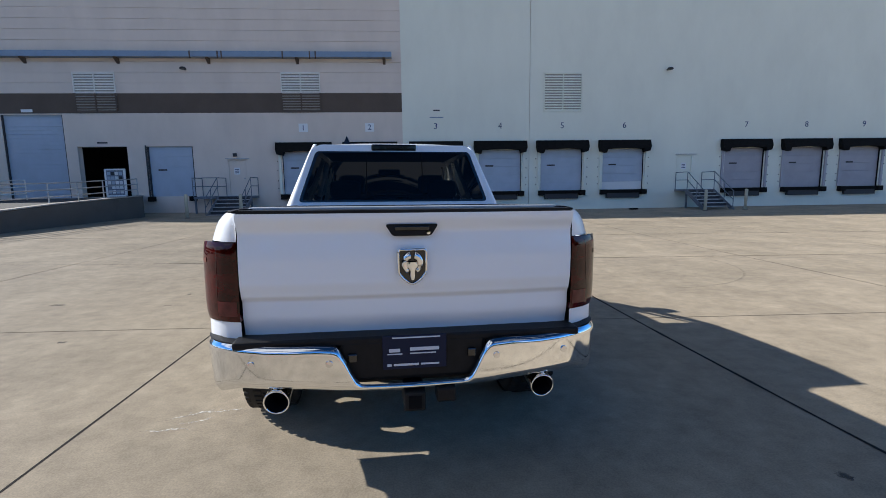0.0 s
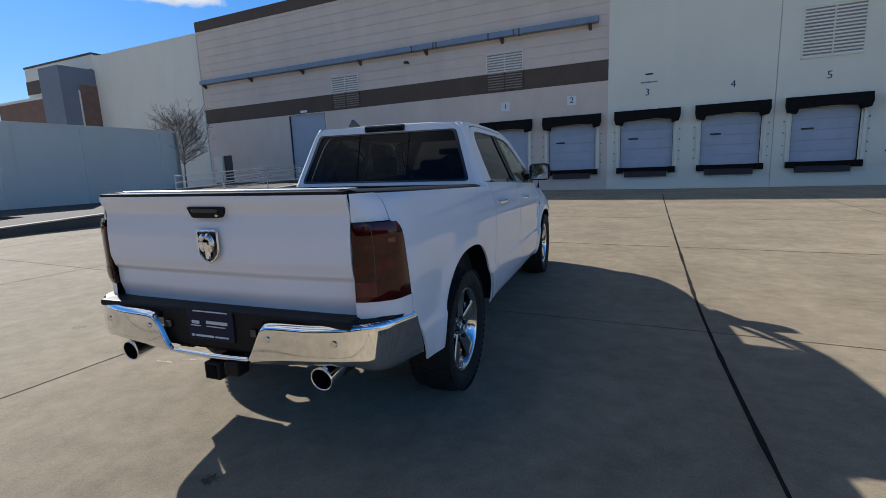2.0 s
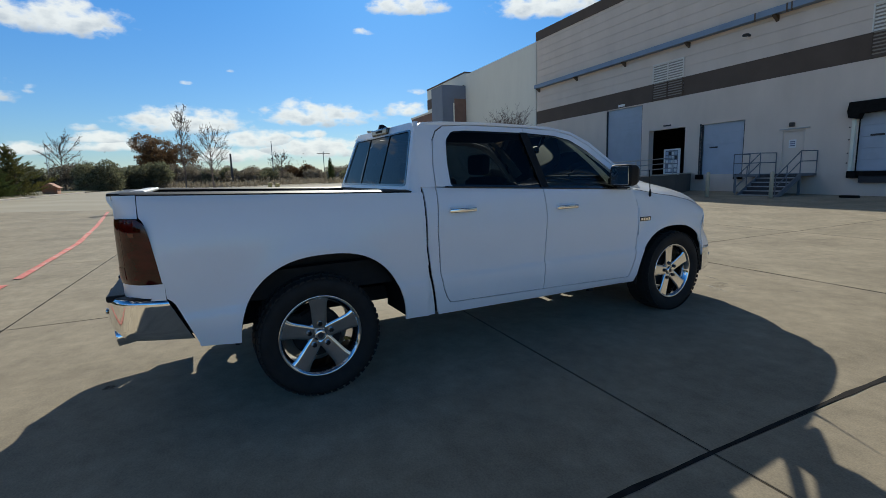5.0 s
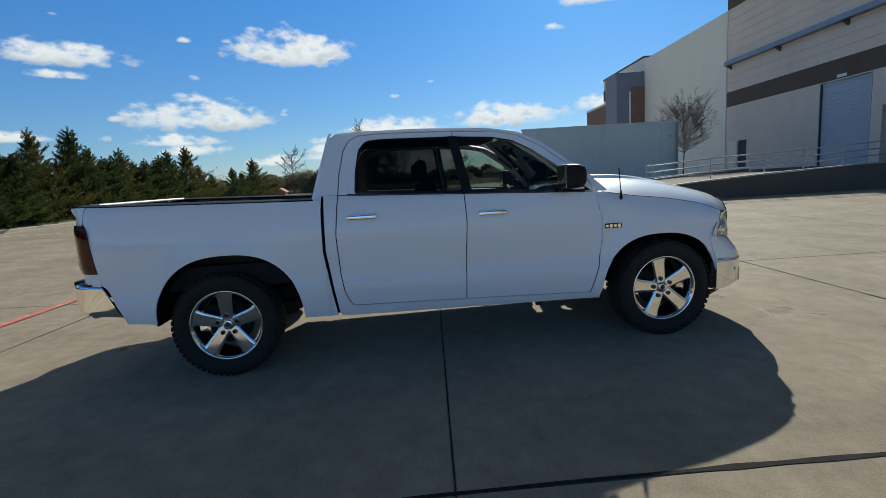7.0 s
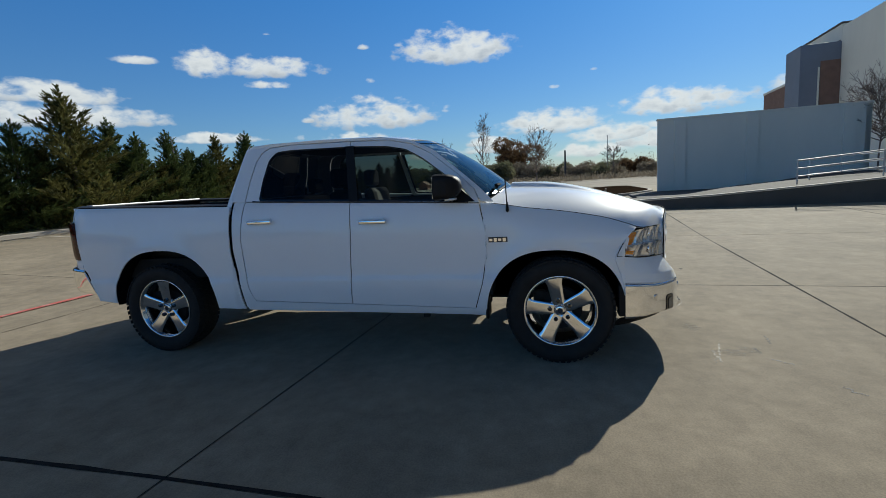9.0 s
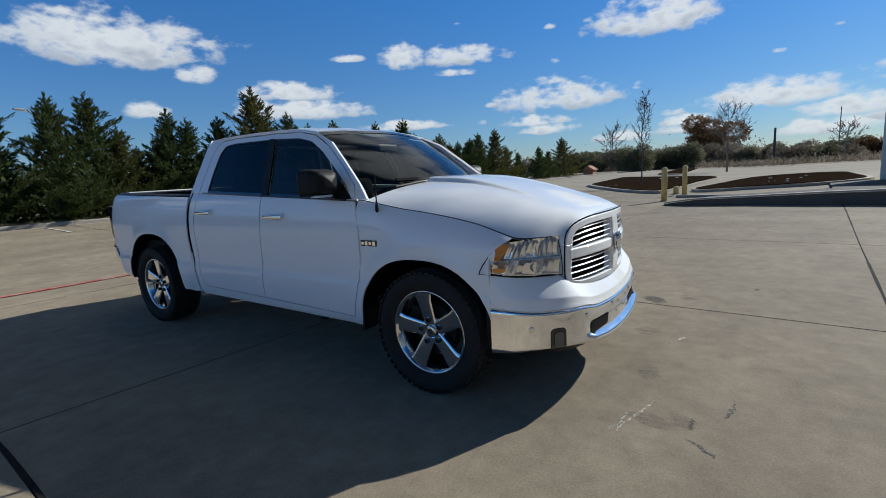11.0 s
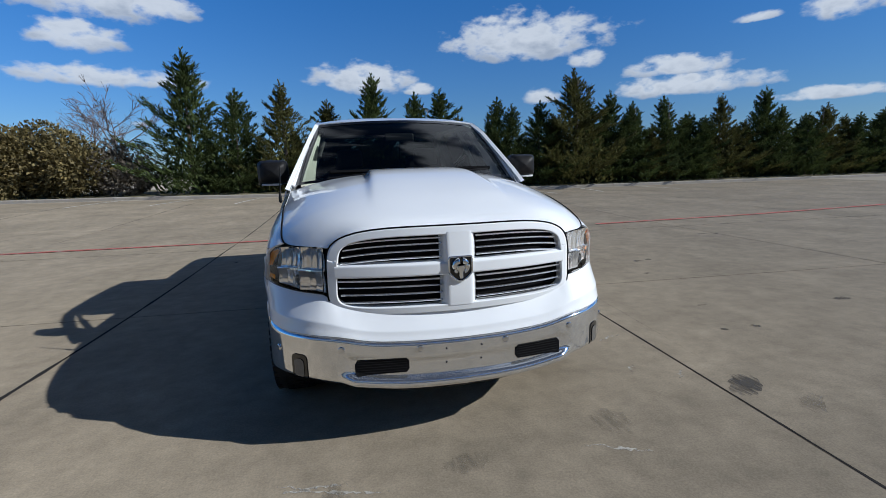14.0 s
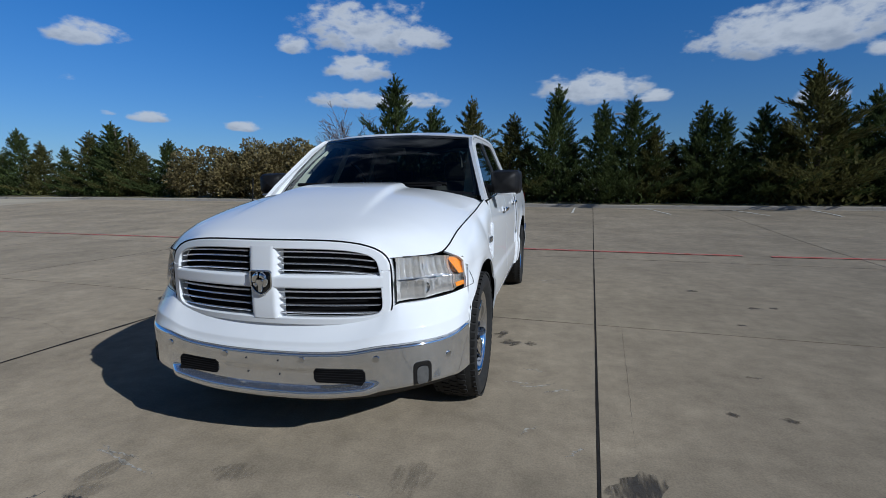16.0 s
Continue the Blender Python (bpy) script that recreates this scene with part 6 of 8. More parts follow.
solid(part("top_cap", gridm(lambda a, b: Vector((-0.765 + 1.53 * a, gate_y(-0.765 + 1.53 * a, 1.36) + 0.002 + 0.10 * b, 1.386)), 30, 2), M_BLACKPL, gate, "black plastic top cap", True), 0.014)
hd = part("gate_handle", poly_ring(round_loop([(-0.122, 1.320), (-0.088, 1.266), (0.088, 1.266), (0.122, 1.320)], 0.014), [], lambda p, q: Vector((p, -1.107, q)), (0, -1, 0)), M_BLACKPL, gate, "black gate handle recess")
solid(hd, 0.03)
part("handle_grip", boxm(-0.080, 0.080, -1.116, -1.100, 1.292, 1.312, 0.005), M_GLOSSBLK, hd)
lock = part("lock", lathe([(0, 0.009), (-0.006, 0.009), (-0.007, 0.0)], 12, "y"), M_CHROME, hd)
lock.location = (0.075, -1.107, 1.281)


def shield(w, h):
    return round_loop([(-w, h), (w, h), (w * 1.0, -h * 0.35), (w * 0.55, -h * 0.8), (0, -h * 1.05), (-w * 0.55, -h * 0.8), (-w * 1.0, -h * 0.35)], 0.012)


def emblem(parent, y, z, w, h, s):
    """A plain chrome-rimmed shield with two curls, as bare shapes."""
    d = -1 if y < 0 else 1
    m = lambda off: (lambda p, q: Vector((p * s, y + off, z + q)))
    e = part("emblem", poly_ring(shield(w, h), [], m(d * 0.012), (0, d, 0)), M_GLOSSBLK, parent, "chrome-rimmed black shield emblem")
    bm = bmesh.new()
    loop = shield(w * 0.96, h * 0.96)
    add_tube(bm, [Vector((p * s, y + d * 0.016, z + q)) for p, q in loop + loop[:1]], w * 0.085, 8, caps=False)
    part("emblem_rim", bm, M_CHROME, e, "", True)
    for k in (-1, 1):
        bm = bmesh.new()
        pts = [Vector((k * w * (0.14 + 0.42 * math.sin(t)), 0, h * (0.16 + 0.46 * math.cos(t)))) for t in [q * 0.25 for q in range(12)]]
        rings = add_tube(bm, [Vector((p.x * s, y + d * 0.022, z + p.z)) for p in pts], w * 0.30, 10, w * 0.13)
        part("curl", bm, M_CHROME, e, "", True)
    def face(a, b):
        t = a * 2 - 1
        half = w * lerp_table([(0, 0.15), (0.2, 0.22), (0.5, 0.20), (0.78, 0.46), (1, 0.36)], b)
        return Vector((half * t * s, y + d * (0.018 + 0.016 * math.sqrt(max(0.0, 1 - t * t))), z + h * (-0.72 + 1.0 * b)))
    part("muzzle", faced(gridm(face, 10, 10), (0, d, 0)), M_CHROME, e, "", True)
    return e


emblem(gate, gate_y(0, 1.12), 1.125, 0.066, 0.082, 1)


# tail lamps wrapping round the corner
def corner_xy(t, s=-1):
    """The rear corner's plan, from the gate's edge (0) round to the side (1)."""
    return (smooth_table([(0, 0.777 if s < 0 else 0.786), (0.3, 0.842), (0.55, 0.898), (0.8, 0.948), (1, 0.971)], t), smooth_table([(0, -1.060), (0.3, -1.038), (0.55, -1.002), (0.8, -0.942), (1, -0.848)], t))


for s in (1, -1):
    def lamp_pt(a, b, out=0.004):
        z = 0.882 + (1.245 - 0.882) * b
        end = 0.97 - 0.10 * b - 0.075 * b ** 14
        x, y = corner_xy(a * end, s)
        n = Vector((0.5 + a * 0.5, -1 + a * 0.6, 0)).normalized()
        bul = 0.010 * (1 - (2 * b - 1) ** 6) * (1 - (2 * a - 1) ** 8)
        return mir(s, Vector((x, y, z)) + n * (out + bul))
    tl = part("tail_lamp", gridm(lamp_pt, 16, 20, s < 0), M_REDLENS, truck, "smoked dark red tail lamp", True)
    solid(tl, 0.03)
    bm = gridm(lambda a, b: lamp_pt(0.05 + 0.40 * a, 0.07 + 0.19 * b, 0.006), 10, 4, s < 0)
    part("reverse_lens", bm, M_SMOKELENS, tl, "smoked clear reverse lens", True)
    part("marker_lens", gridm(lambda a, b: lamp_pt(0.72 + 0.12 * a, 0.74 + 0.06 * b, 0.006), 4, 3, s < 0), M_MARKER, tl, "small orange marker lens", True)
    bm = gridm(lambda a, b: lamp_pt(0.45 + 0.012 * a, 0.30 + 0.65 * b, 0.0055), 1, 8, s < 0)
    part("lens_rib", bm, M_GLOSSBLK, tl, "dark vertical rib")
    # body corner strips above and below the lamp
    part("corner_top", gridm(lambda a, b: (lambda xy, z: mir(s, (xy[0] - (0.981 - smooth_table(BED_Z, z)) * a ** 0.8, xy[1], z)))(corner_xy(a * 0.802, s), 1.247 + 0.126 * b), 20, 8, s < 0), M_PAINT, truck, "", True)
    part("corner_low", gridm(lambda a, b: (lambda xy, z: mir(s, (xy[0], xy[1], z)))(corner_xy(a, s), 0.785 + 0.095 * b), 20, 4, s < 0), M_PAINT, truck, "", True)
    part("corner_inner", gridm(lambda a, b: mir(s, Vector((*corner_xy(a, s), 0.80 + 0.53 * b)) - Vector((0.07, -0.05, 0))), 10, 4, s < 0), M_SEAM, truck)
    part("gate_gap", boxm(*sorted((s * 0.757, s * 0.800)), -0.985, -0.96, 0.80, 1.36), M_SEAM, truck)

# load bed
bed = part("bed_floor", boxm(-0.74, 0.74, -0.95, 0.70, 0.86, 0.90), M_BLACKPL, truck, "black lined load bed")
for s in (1, -1):
    part("bed_wall", boxm(*sorted((s * 0.72, s * 0.76)), -0.96, 0.70, 0.88, 1.33), M_BLACKPL, bed)
    bm = bmesh.new()
    add_grid(bm, lambda a, b: mir(s, (body_x(-1.02 + 1.815 * a, 1.37) - 0.006 - 0.13 * b, -1.02 + 1.815 * a, bed_top(-1.02 + 1.815 * a) + 0.008 + 0.012 * math.sin(math.pi * b))), 30, 6, s < 0)
    solid(part("rail_cap", bm, M_BLACKPL, truck, "black bed rail cap", True), 0.02)
    part("wheel_tub", boxm(*sorted((s * 0.52, s * 0.74)), -0.42, 0.48, 0.88, 1.08, 0.05), M_BLACKPL, bed)
part("bed_front", boxm(-0.80, 0.80, 0.70, 0.745, 0.86, 1.315), M_PAINT, truck)
part("bed_front_cap", boxm(-0.80, 0.80, 0.685, 0.755, 1.315, 1.335, 0.008), M_BLACKPL, truck)
# folded soft cover lying at the tail end
part("bed_cover_bar", boxm(-0.74, 0.74, -0.98, -0.90, 1.372, 1.395, 0.008), M_STEEL, truck, "pale folded cover edge")


# rear bumper: chrome shell with a dropped centre
def bump_xy(t):
    """Plan of the rear bumper, from the middle (0) to its side end (1)."""
    return (smooth_table([(0, 0.0), (0.3, 0.30), (0.6, 0.62), (0.8, 0.82), (0.9, 0.93), (1, 0.988)], t), smooth_table([(0, -1.203), (0.3, -1.197), (0.6, -1.178), (0.8, -1.126), (0.9, -1.038), (1, -0.845)], t))


def bump_top(t):
    return smooth_table([(0, 0.598), (0.235, 0.600), (0.26, 0.615), (0.33, 0.755), (0.36, 0.782), (0.6, 0.788), (0.9, 0.80), (1, 0.79)], t)


def bump_low(t):
    return smooth_table([(0, 0.552), (0.3, 0.560), (0.5, 0.578), (0.8, 0.582), (0.9, 0.560), (1, 0.538)], t)


def rear_bump(a, b):
    t = a * 2 - 1
    q = abs(t)
    s = 1 if t >= 0 else -1
    x, y = bump_xy(q)
    z0, z1 = bump_low(q), bump_top(q)
    z = z0 + (z1 - z0) * b
    h = max(0.02, z1 - z0)
    inward = 0.022 * max(0, 1 - (1 - b) * h / 0.025) ** 2 + 0.05 * (1 - 0.85 * smoothstep(0.78, 0.95, q)) * max(0, 1 - b * h / 0.05) ** 2
    k = max(0.0, min(1.0, (q - 0.75) / 0.15))
    y += (1 - b) * 0.112 * smoothstep(0.86, 1.0, q)
    x -= 0.012 * (1 - b) ** 1.6 * smoothstep(0.84, 0.95, q)
    return Vector((s * (x - inward * k), y + inward * (1 - k), z))


rb = solid(part("rear_bumper", gridm(rear_bump, 150, 18), M_CHROME, truck, "chrome rear bumper with a dropped centre", True), 0.012)
# black step pads on top and the recess behind the plate
for s in (1, -1):
    bm = bmesh.new()
    add_grid(bm, lambda a, b: mir(s, (lambda xy, t: (xy[0] * (1 - 0.02 * b), xy[1] + 0.03 + (0.13 if t < 0.86 else 0.06) * b, bump_top(t) + 0.002 + 0.012 * b))(bump_xy(0.34 + 0.6 * a), 0.34 + 0.6 * a)), 30, 5, s < 0)
    pad = part("step_pad", bm, M_BLACKPL, rb, "black ribbed step pad", True)
    solid(pad, 0.02)
    for k in range(6):
        for j in range(3):
            t = 0.46 + k * 0.055
            x, y = bump_xy(t)
            part("grip_stud", boxm(*sorted((s * (x - 0.012), s * (x + 0.012))), y + 0.05 + j * 0.03, y + 0.066 + j * 0.03, bump_top(t) + 0.006, bump_top(t) + 0.016, 0.003), M_BLACKPL, pad)
    for x, z in ((0.38, 0.712), (0.72, 0.712)):
        t = x / 1.03
        sx, sy = bump_xy(lerp_table([(0, 0), (0.30, 0.3), (0.62, 0.6), (0.83, 0.8)], x))
        sn = part("park_sensor", lathe([(0.004, 0.017), (-0.004, 0.015), (-0.005, 0.0)], 16, "y"), M_BRIGHT, rb, "round parking sensor")
        sn.location = (s * x, sy - 0.002, z)
part("plate_recess", boxm(-0.34, 0.34, -1.15, -1.09, 0.60, 0.80, 0.02), M_BLACKPL, rb, "black recess behind the plate")
part("gate_sill", boxm(-0.80, 0.80, -1.15, -1.03, 0.775, 0.812, 0.01), M_BLACKPL, rb, "black sill under the tailgate")
plate = part("number_plate", boxm(-0.145, 0.150, -1.160, -1.150, 0.655, 0.815, 0.004), M_PLATE, rb, "dark blue dealer plate")
for x0, x1, z0, z1 in ((-0.02, 0.115, 0.742, 0.758), (-0.02, 0.10, 0.727, 0.732), (-0.115, -0.065, 0.738, 0.754), (-0.125, -0.055, 0.726, 0.731), (-0.095, 0.02, 0.672, 0.682), (0.03, 0.115, 0.673, 0.681), (-0.125, -0.105, 0.671, 0.682), (-0.10, 0.12, 0.802, 0.808)):
    part("lettering", boxm(x0, x1, -1.1625, -1.1595, z0, z1), M_PLATEINK, plate, "pale lettering bar")
for x in (-0.28, 0.27):
    part("plate_lamp", boxm(x - 0.02, x + 0.02, -1.165, -1.13, 0.70, 0.74, 0.006), M_GLOSSBLK, rb)

# exhausts, tow hitch, underside
for s in (1, -1):
    ex = part("exhaust_tip", lathe([(0.22, 0.046), (0.10, 0.054), (0.0, 0.058), (-0.012, 0.0585), (-0.016, 0.055), (-0.012, 0.0515)], 32, "y", False), M_CHROME, truck, "polished exhaust tip", True)
    ex.matrix_basis = Matrix.Translation((s * 0.625, -1.13, 0.525)) @ Matrix.Rotation(0.12, 4, "X")
    # near-black cone filling the inside of the tip
    part("soot", lathe([(-0.011, 0.0520), (0.02, 0.050), (0.10, 0.047), (0.16, 0.0)], 24, "y", False), M_SEAM, ex)
    part("exhaust_pipe", tubem([(s * 0.645, -1.0, 0.52), (s * 0.62, -0.6, 0.50), (s * 0.45, 0.2, 0.48), (s * 0.3, 1.5, 0.44)], 0.035, 10), M_UNDER, truck)
    part("chassis_rail", boxm(*sorted((s * 0.42, s * 0.52)), -0.92, 4.2, 0.48, 0.60), M_UNDER, truck)
    part("wheel_well", boxm(*sorted((s * 0.45, s * 0.60)), -0.6, 0.65, 0.5, 1.15), M_UNDER, truck)
    part("wheel_well", boxm(*sorted((s * 0.45, s * 0.60)), 2.95, 4.2, 0.45, 1.05), M_UNDER, truck)
hitch = part("tow_hitch", boxm(-0.05, 0.05, -1.18, -1.0, 0.455, 0.545, 0.008), M_UNDER, truck, "square tow receiver")
part("receiver_bore", boxm(-0.03, 0.03, -1.186, -1.16, 0.47, 0.53), M_SEAM, hitch)
part("hitch_bar", boxm(-0.5, 0.5, -0.99, -0.93, 0.53, 0.58), M_UNDER, hitch)
part("hitch_socket", boxm(0.10, 0.19, -1.2, -1.12, 0.50, 0.57, 0.01), M_BLACKPL, hitch)
part("underfloor", boxm(-0.60, 0.60, -0.9, 4.2, 0.60, 0.66), M_UNDER, truck)
part("cab_underside", boxm(-0.90, 0.90, 0.90, 2.96, 0.42, 0.50), M_UNDER, truck)
part("bed_underside", boxm(-0.85, 0.85, -1.0, 0.75, 0.68, 0.86), M_UNDER, truck)
part("engine_bay", boxm(-0.60, 0.60, 3.0, 4.30, 0.42, 1.0), M_UNDER, truck)
spare = part("spare_wheel", lathe([(0.0, 0.20), (0.0, 0.34), (0.03, 0.38), (0.16, 0.38), (0.19, 0.34), (0.19, 0.2)], 36, "z"), M_TYRE, truck, "spare tyre slung under the bed")
spare.location = (0, -0.42, 0.48)
ax = part("rear_axle", tubem([(-0.75, 0, 0.405), (0.75, 0, 0.405)], 0.05, 12), M_UNDER, truck)
part("axle_housing", lathe([(-0.14, 0.03), (-0.1, 0.12), (0, 0.15), (0.1, 0.12), (0.14, 0.03)], 16, "x"), M_UNDER, ax)
ax.children[0].location = (0, 0, 0.405)
part("front_axle", tubem([(-0.75, WF, 0.40), (0.75, WF, 0.40)], 0.04, 10), M_UNDER, truck)
for s in (1, -1):
    part("sill_bracket", boxm(*sorted((s * 0.86, s * 0.90)), 2.48, 2.53, 0.33, 0.42), M_UNDER, truck)


# wheel openings: lining and black lip, mud flaps
for s in (1, -1):
    for yc, half, top, zb, nm in ((0.06, 0.545, 0.955, 0.45, "rear"), (3.53, 0.515, 0.875, 0.40, "front")):
        bm = bmesh.new()

        def arch_in(a, b):
            y = yc - half + 2 * half * (0.5 - 0.5 * math.cos(math.pi * a))
            z = arch_z(y, yc, half, top, zb)
            return mir(s, (body_x(y, z) - 0.005 - 0.36 * b, y, z - 0.002))
        add_grid(bm, arch_in, 40, 3, s > 0)
        part("arch_liner", bm, M_SEAM, truck, "black wheel arch liner", True)
    part("mud_flap", boxm(*sorted((s * 0.80, s * 0.950)), -0.52, -0.49, 0.44, 0.72, 0.01), M_BLACKPL, truck, "black mud flap")
    part("mud_flap", boxm(*sorted((s * 0.80, s * 0.975)), 3.005, 3.03, 0.34, 0.50, 0.01), M_BLACKPL, truck, "black mud flap")


# ---- wheels ----
def build_wheel(y, s, z, spin):
    w = part("wheel", lathe([(-0.06, 0.10), (-0.05, 0.15), (0.02, 0.16)], 24, "x"), M_UNDER, truck, "five-spoke polished alloy wheel with a black tyre")
    w.matrix_basis = Matrix.Translation((s * 0.855, y, z)) @ Matrix.Rotation(0 if s > 0 else math.pi, 4, "Z")
    # tyre: section turned round the axle
    prof = [(-0.10, 0.272), (-0.128, 0.30), (-0.140, 0.335), (-0.137, 0.37), (-0.122, 0.392), (-0.10, 0.401), (-0.05, TYRE - 0.002), (0.0, TYRE), (0.05, TYRE - 0.002), (0.10, 0.401),
            (0.120, 0.392), (0.135, 0.37), (0.138, 0.335), (0.127, 0.30), (0.104, 0.278), (0.100, 0.268)]
    ty = part("tyre", lathe(prof, 72, "x", False), M_TYRE, w, "black all-terrain tyre", True)
    # tread blocks
    bm = bmesh.new()
    for k in range(54):
        a = k * 2 * math.pi / 54
        for x0, x1, sh in ((-0.135, -0.085, 0.0), (-0.075, -0.03, 0.35), (-0.022, 0.022, 0.7), (0.03, 0.075, 0.15), (0.085, 0.135, 0.5)):
            aa = a + sh * 2 * math.pi / 54
            lo = TYRE - 0.018 if abs(x0 + x1) > 0.2 else TYRE - 0.008
            vs = []
            for r in (lo, lo + 0.012 if abs(x0 + x1) > 0.2 else TYRE + 0.005):
                for xx in (x0, x1):
                    for da in (-0.040, 0.040):
                        vs.append(bm.verts.new((xx, r * math.cos(aa + da + xx * 0.25), r * math.sin(aa + da + xx * 0.25))))
            for q in ((4, 5, 7, 6), (0, 1, 5, 4), (2, 6, 7, 3), (0, 4, 6, 2), (1, 3, 7, 5)):
                bm.faces.new([vs[i] for i in q])
    bmesh.ops.recalc_face_normals(bm, faces=bm.faces[:])
    part("tread", bm, M_TYRE, ty)
    # rim barrel and lip
    part("rim", lathe([(-0.10, 0.262), (-0.02, 0.240), (0.05, 0.245), (0.085, 0.262), (0.100, 0.272), (0.108, 0.277), (0.112, 0.272), (0.108, 0.262), (0.090, 0.252), (0.05, 0.232), (-0.10, 0.235)], 64, "x", False), M_BRIGHT, w, "polished rim", True)
    part("brake_disc", lathe([(-0.03, 0.06), (-0.03, 0.17), (-0.015, 0.17), (-0.015, 0.06)], 40, "x"), M_UNDER, w, "", True)
    part("caliper", boxm(-0.05, 0.02, -0.2, -0.10, 0.02, 0.14, 0.02), M_UNDER, w)
    # hub and spokes
    part("hub", lathe([(0.0, 0.095), (0.055, 0.092), (0.066, 0.082), (0.066, 0.045), (0.060, 0.04), (0.060, 0.0)], 40, "x"), M_BRIGHT, w, "", True)
    for k in range(5):
        a = spin + k * 2 * math.pi / 5
        bm = bmesh.new()

        def spoke(p, q):
            r = 0.045 + (0.252 - 0.045) * p
            half = 0.044 + 0.014 * p + 0.012 * max(0, p - 0.8) / 0.2
            t = (q - 0.5) * 2
            x = 0.072 + 0.022 * p - 0.007 * max(0.0, abs(t) - 0.8) / 0.2
            ca, sa = math.cos(a), math.sin(a)
            return Vector((x, r * ca - half * t * sa, r * sa + half * t * ca))
        add_grid(bm, spoke, 12, 10)
        sp = part("spoke", bm, M_BRIGHT, w, "", True)
        solid(sp, 0.035)
        b2 = a
        nut = part("lug_nut", lathe([(0.060, 0.0175), (0.092, 0.0175), (0.096, 0.012), (0.096, 0.0)], 6, "x"), M_GLOSSBLK, w, "dark lug nut")
        nut.location = (-0.003, 0.076 * math.cos(b2), 0.076 * math.sin(b2))
    part("centre_cap", lathe([(0.060, 0.040), (0.080, 0.038), (0.084, 0.028), (0.085, 0.0)], 28, "x"), M_BRIGHT, w, "round centre cap", True)
    part("cap_badge", lathe([(0.0852, 0.02), (0.0865, 0.018), (0.0866, 0.0)], 20, "x"), M_INK, w)
    return w


for y, z, sp in ((WR, 0.407, math.pi / 2), (WF, 0.402, math.pi / 2 + 0.18)):
    for s in (1, -1):
        build_wheel(y, s, z, sp)

# ---- nose ----
def plan(tab):
    """A plan curve from the middle of the nose to its side: share of the way, x and y."""
    n = len(tab) - 1
    return lambda t: (smooth_table([(i / n, p[0]) for i, p in enumerate(tab)], t), smooth_table([(i / n, p[1]) for i, p in enumerate(tab)], t))


P_BUMP = plan([(0, 4.530), (0.22, 4.522), (0.44, 4.500), (0.60, 4.472), (0.745, 4.412), (0.865, 4.305), (0.94, 4.175), (0.972, 4.035)])
P_TOP = plan([(0, 4.462), (0.22, 4.455), (0.44, 4.425), (0.60, 4.380), (0.70, 4.322), (0.86, 4.19), (0.945, 4.065), (0.986, 3.975)])
chrome_top = lambda x: smooth_table([(0, 0.545), (0.25, 0.548), (0.45, 0.560), (0.60, 0.587), (0.75, 0.597), (0.90, 0.602), (0.98, 0.618)], x)
chrome_low = lambda x: smooth_table([(0, 0.300), (0.30, 0.306), (0.52, 0.330), (0.75, 0.358), (0.90, 0.355), (0.98, 0.330)], x)
white_top = lambda x: smooth_table([(0, 0.672), (0.30, 0.680), (0.48, 0.695), (0.58, 0.722), (0.63, 0.752), (0.68, 0.775), (0.80, 0.780), (0.90, 0.792), (0.99, 0.815)], x)


def both(f):
    """Turns a half given by (share, height) into the whole width."""
    def g(a, b):
        t = a * 2 - 1
        p = f(abs(t), b)
        return Vector((p[0] if t >= 0 else -p[0], p[1], p[2]))
    return g


def fascia(t, b):
    x0, y0 = P_BUMP(t)
    x1, y1 = P_TOP(t)
    z0, z1 = chrome_top(x0) + 0.003, white_top(x1)
    s = 0.16 * b / 0.34 if b < 0.34 else 0.16 + 0.84 * (b - 0.34) / 0.66
    lip = 0.012 * math.exp(-((b - 0.0) / 0.12) ** 2)
    return (x0 + (x1 - x0) * s - 0.004, y0 + (y1 - y0) * s - 0.010 + lip * 0.3, z0 + (z1 - z0) * b)


solid(part("nose_panel", gridm(both(fascia), 120, 32, True), M_PAINT, truck, "white panel between the bumper and the lamps", True), 0.012)


def bump_face(t, b):
    x, y = P_BUMP(t)
    z0, z1 = chrome_low(x), chrome_top(x)
    z = z0 + (z1 - z0) * b
    n = Vector((P_BUMP(min(1, t + 0.01))[1] - P_BUMP(max(0, t - 0.01))[1], P_BUMP(max(0, t - 0.01))[0] - P_BUMP(min(1, t + 0.01))[0], 0))
    n = -n.normalized() if n.length > 0 else Vector((0, 1, 0))
    inn = 0.02 * max(0, (b - 0.93) / 0.07) ** 2 + 0.05 * max(0, (0.12 - b) / 0.12) ** 2
    k = 1 - smoothstep(0.52, 0.62, x)
    shelf = 0.030 * (1 - smoothstep(0.20, 0.30, b)) * k - 0.010 * smoothstep(0.26, 0.32, b) * (1 - smoothstep(0.55, 0.7, b)) * k
    return Vector((x, y, z)) + n * (shelf - inn)


def bump_at(x, z, off):
    """The place on the bumper's face at a half width and a height."""
    lo, hi = 0.0, 1.0
    for _ in range(24):
        m = (lo + hi) / 2
        if P_BUMP(m)[0] < abs(x):
            lo = m
        else:
            hi = m
    b = (z - chrome_low(abs(x))) / (chrome_top(abs(x)) - chrome_low(abs(x)))
    p = bump_face(lo, max(0, min(1, b)))
    q = P_BUMP(min(1, lo + 0.01))
    r = P_BUMP(max(0, lo - 0.01))
    n = Vector((r[1] - q[1], q[0] - r[0], 0)).normalized()
    p = p + n * off
    return Vector((p.x if x >= 0 else -p.x, p.y, p.z))


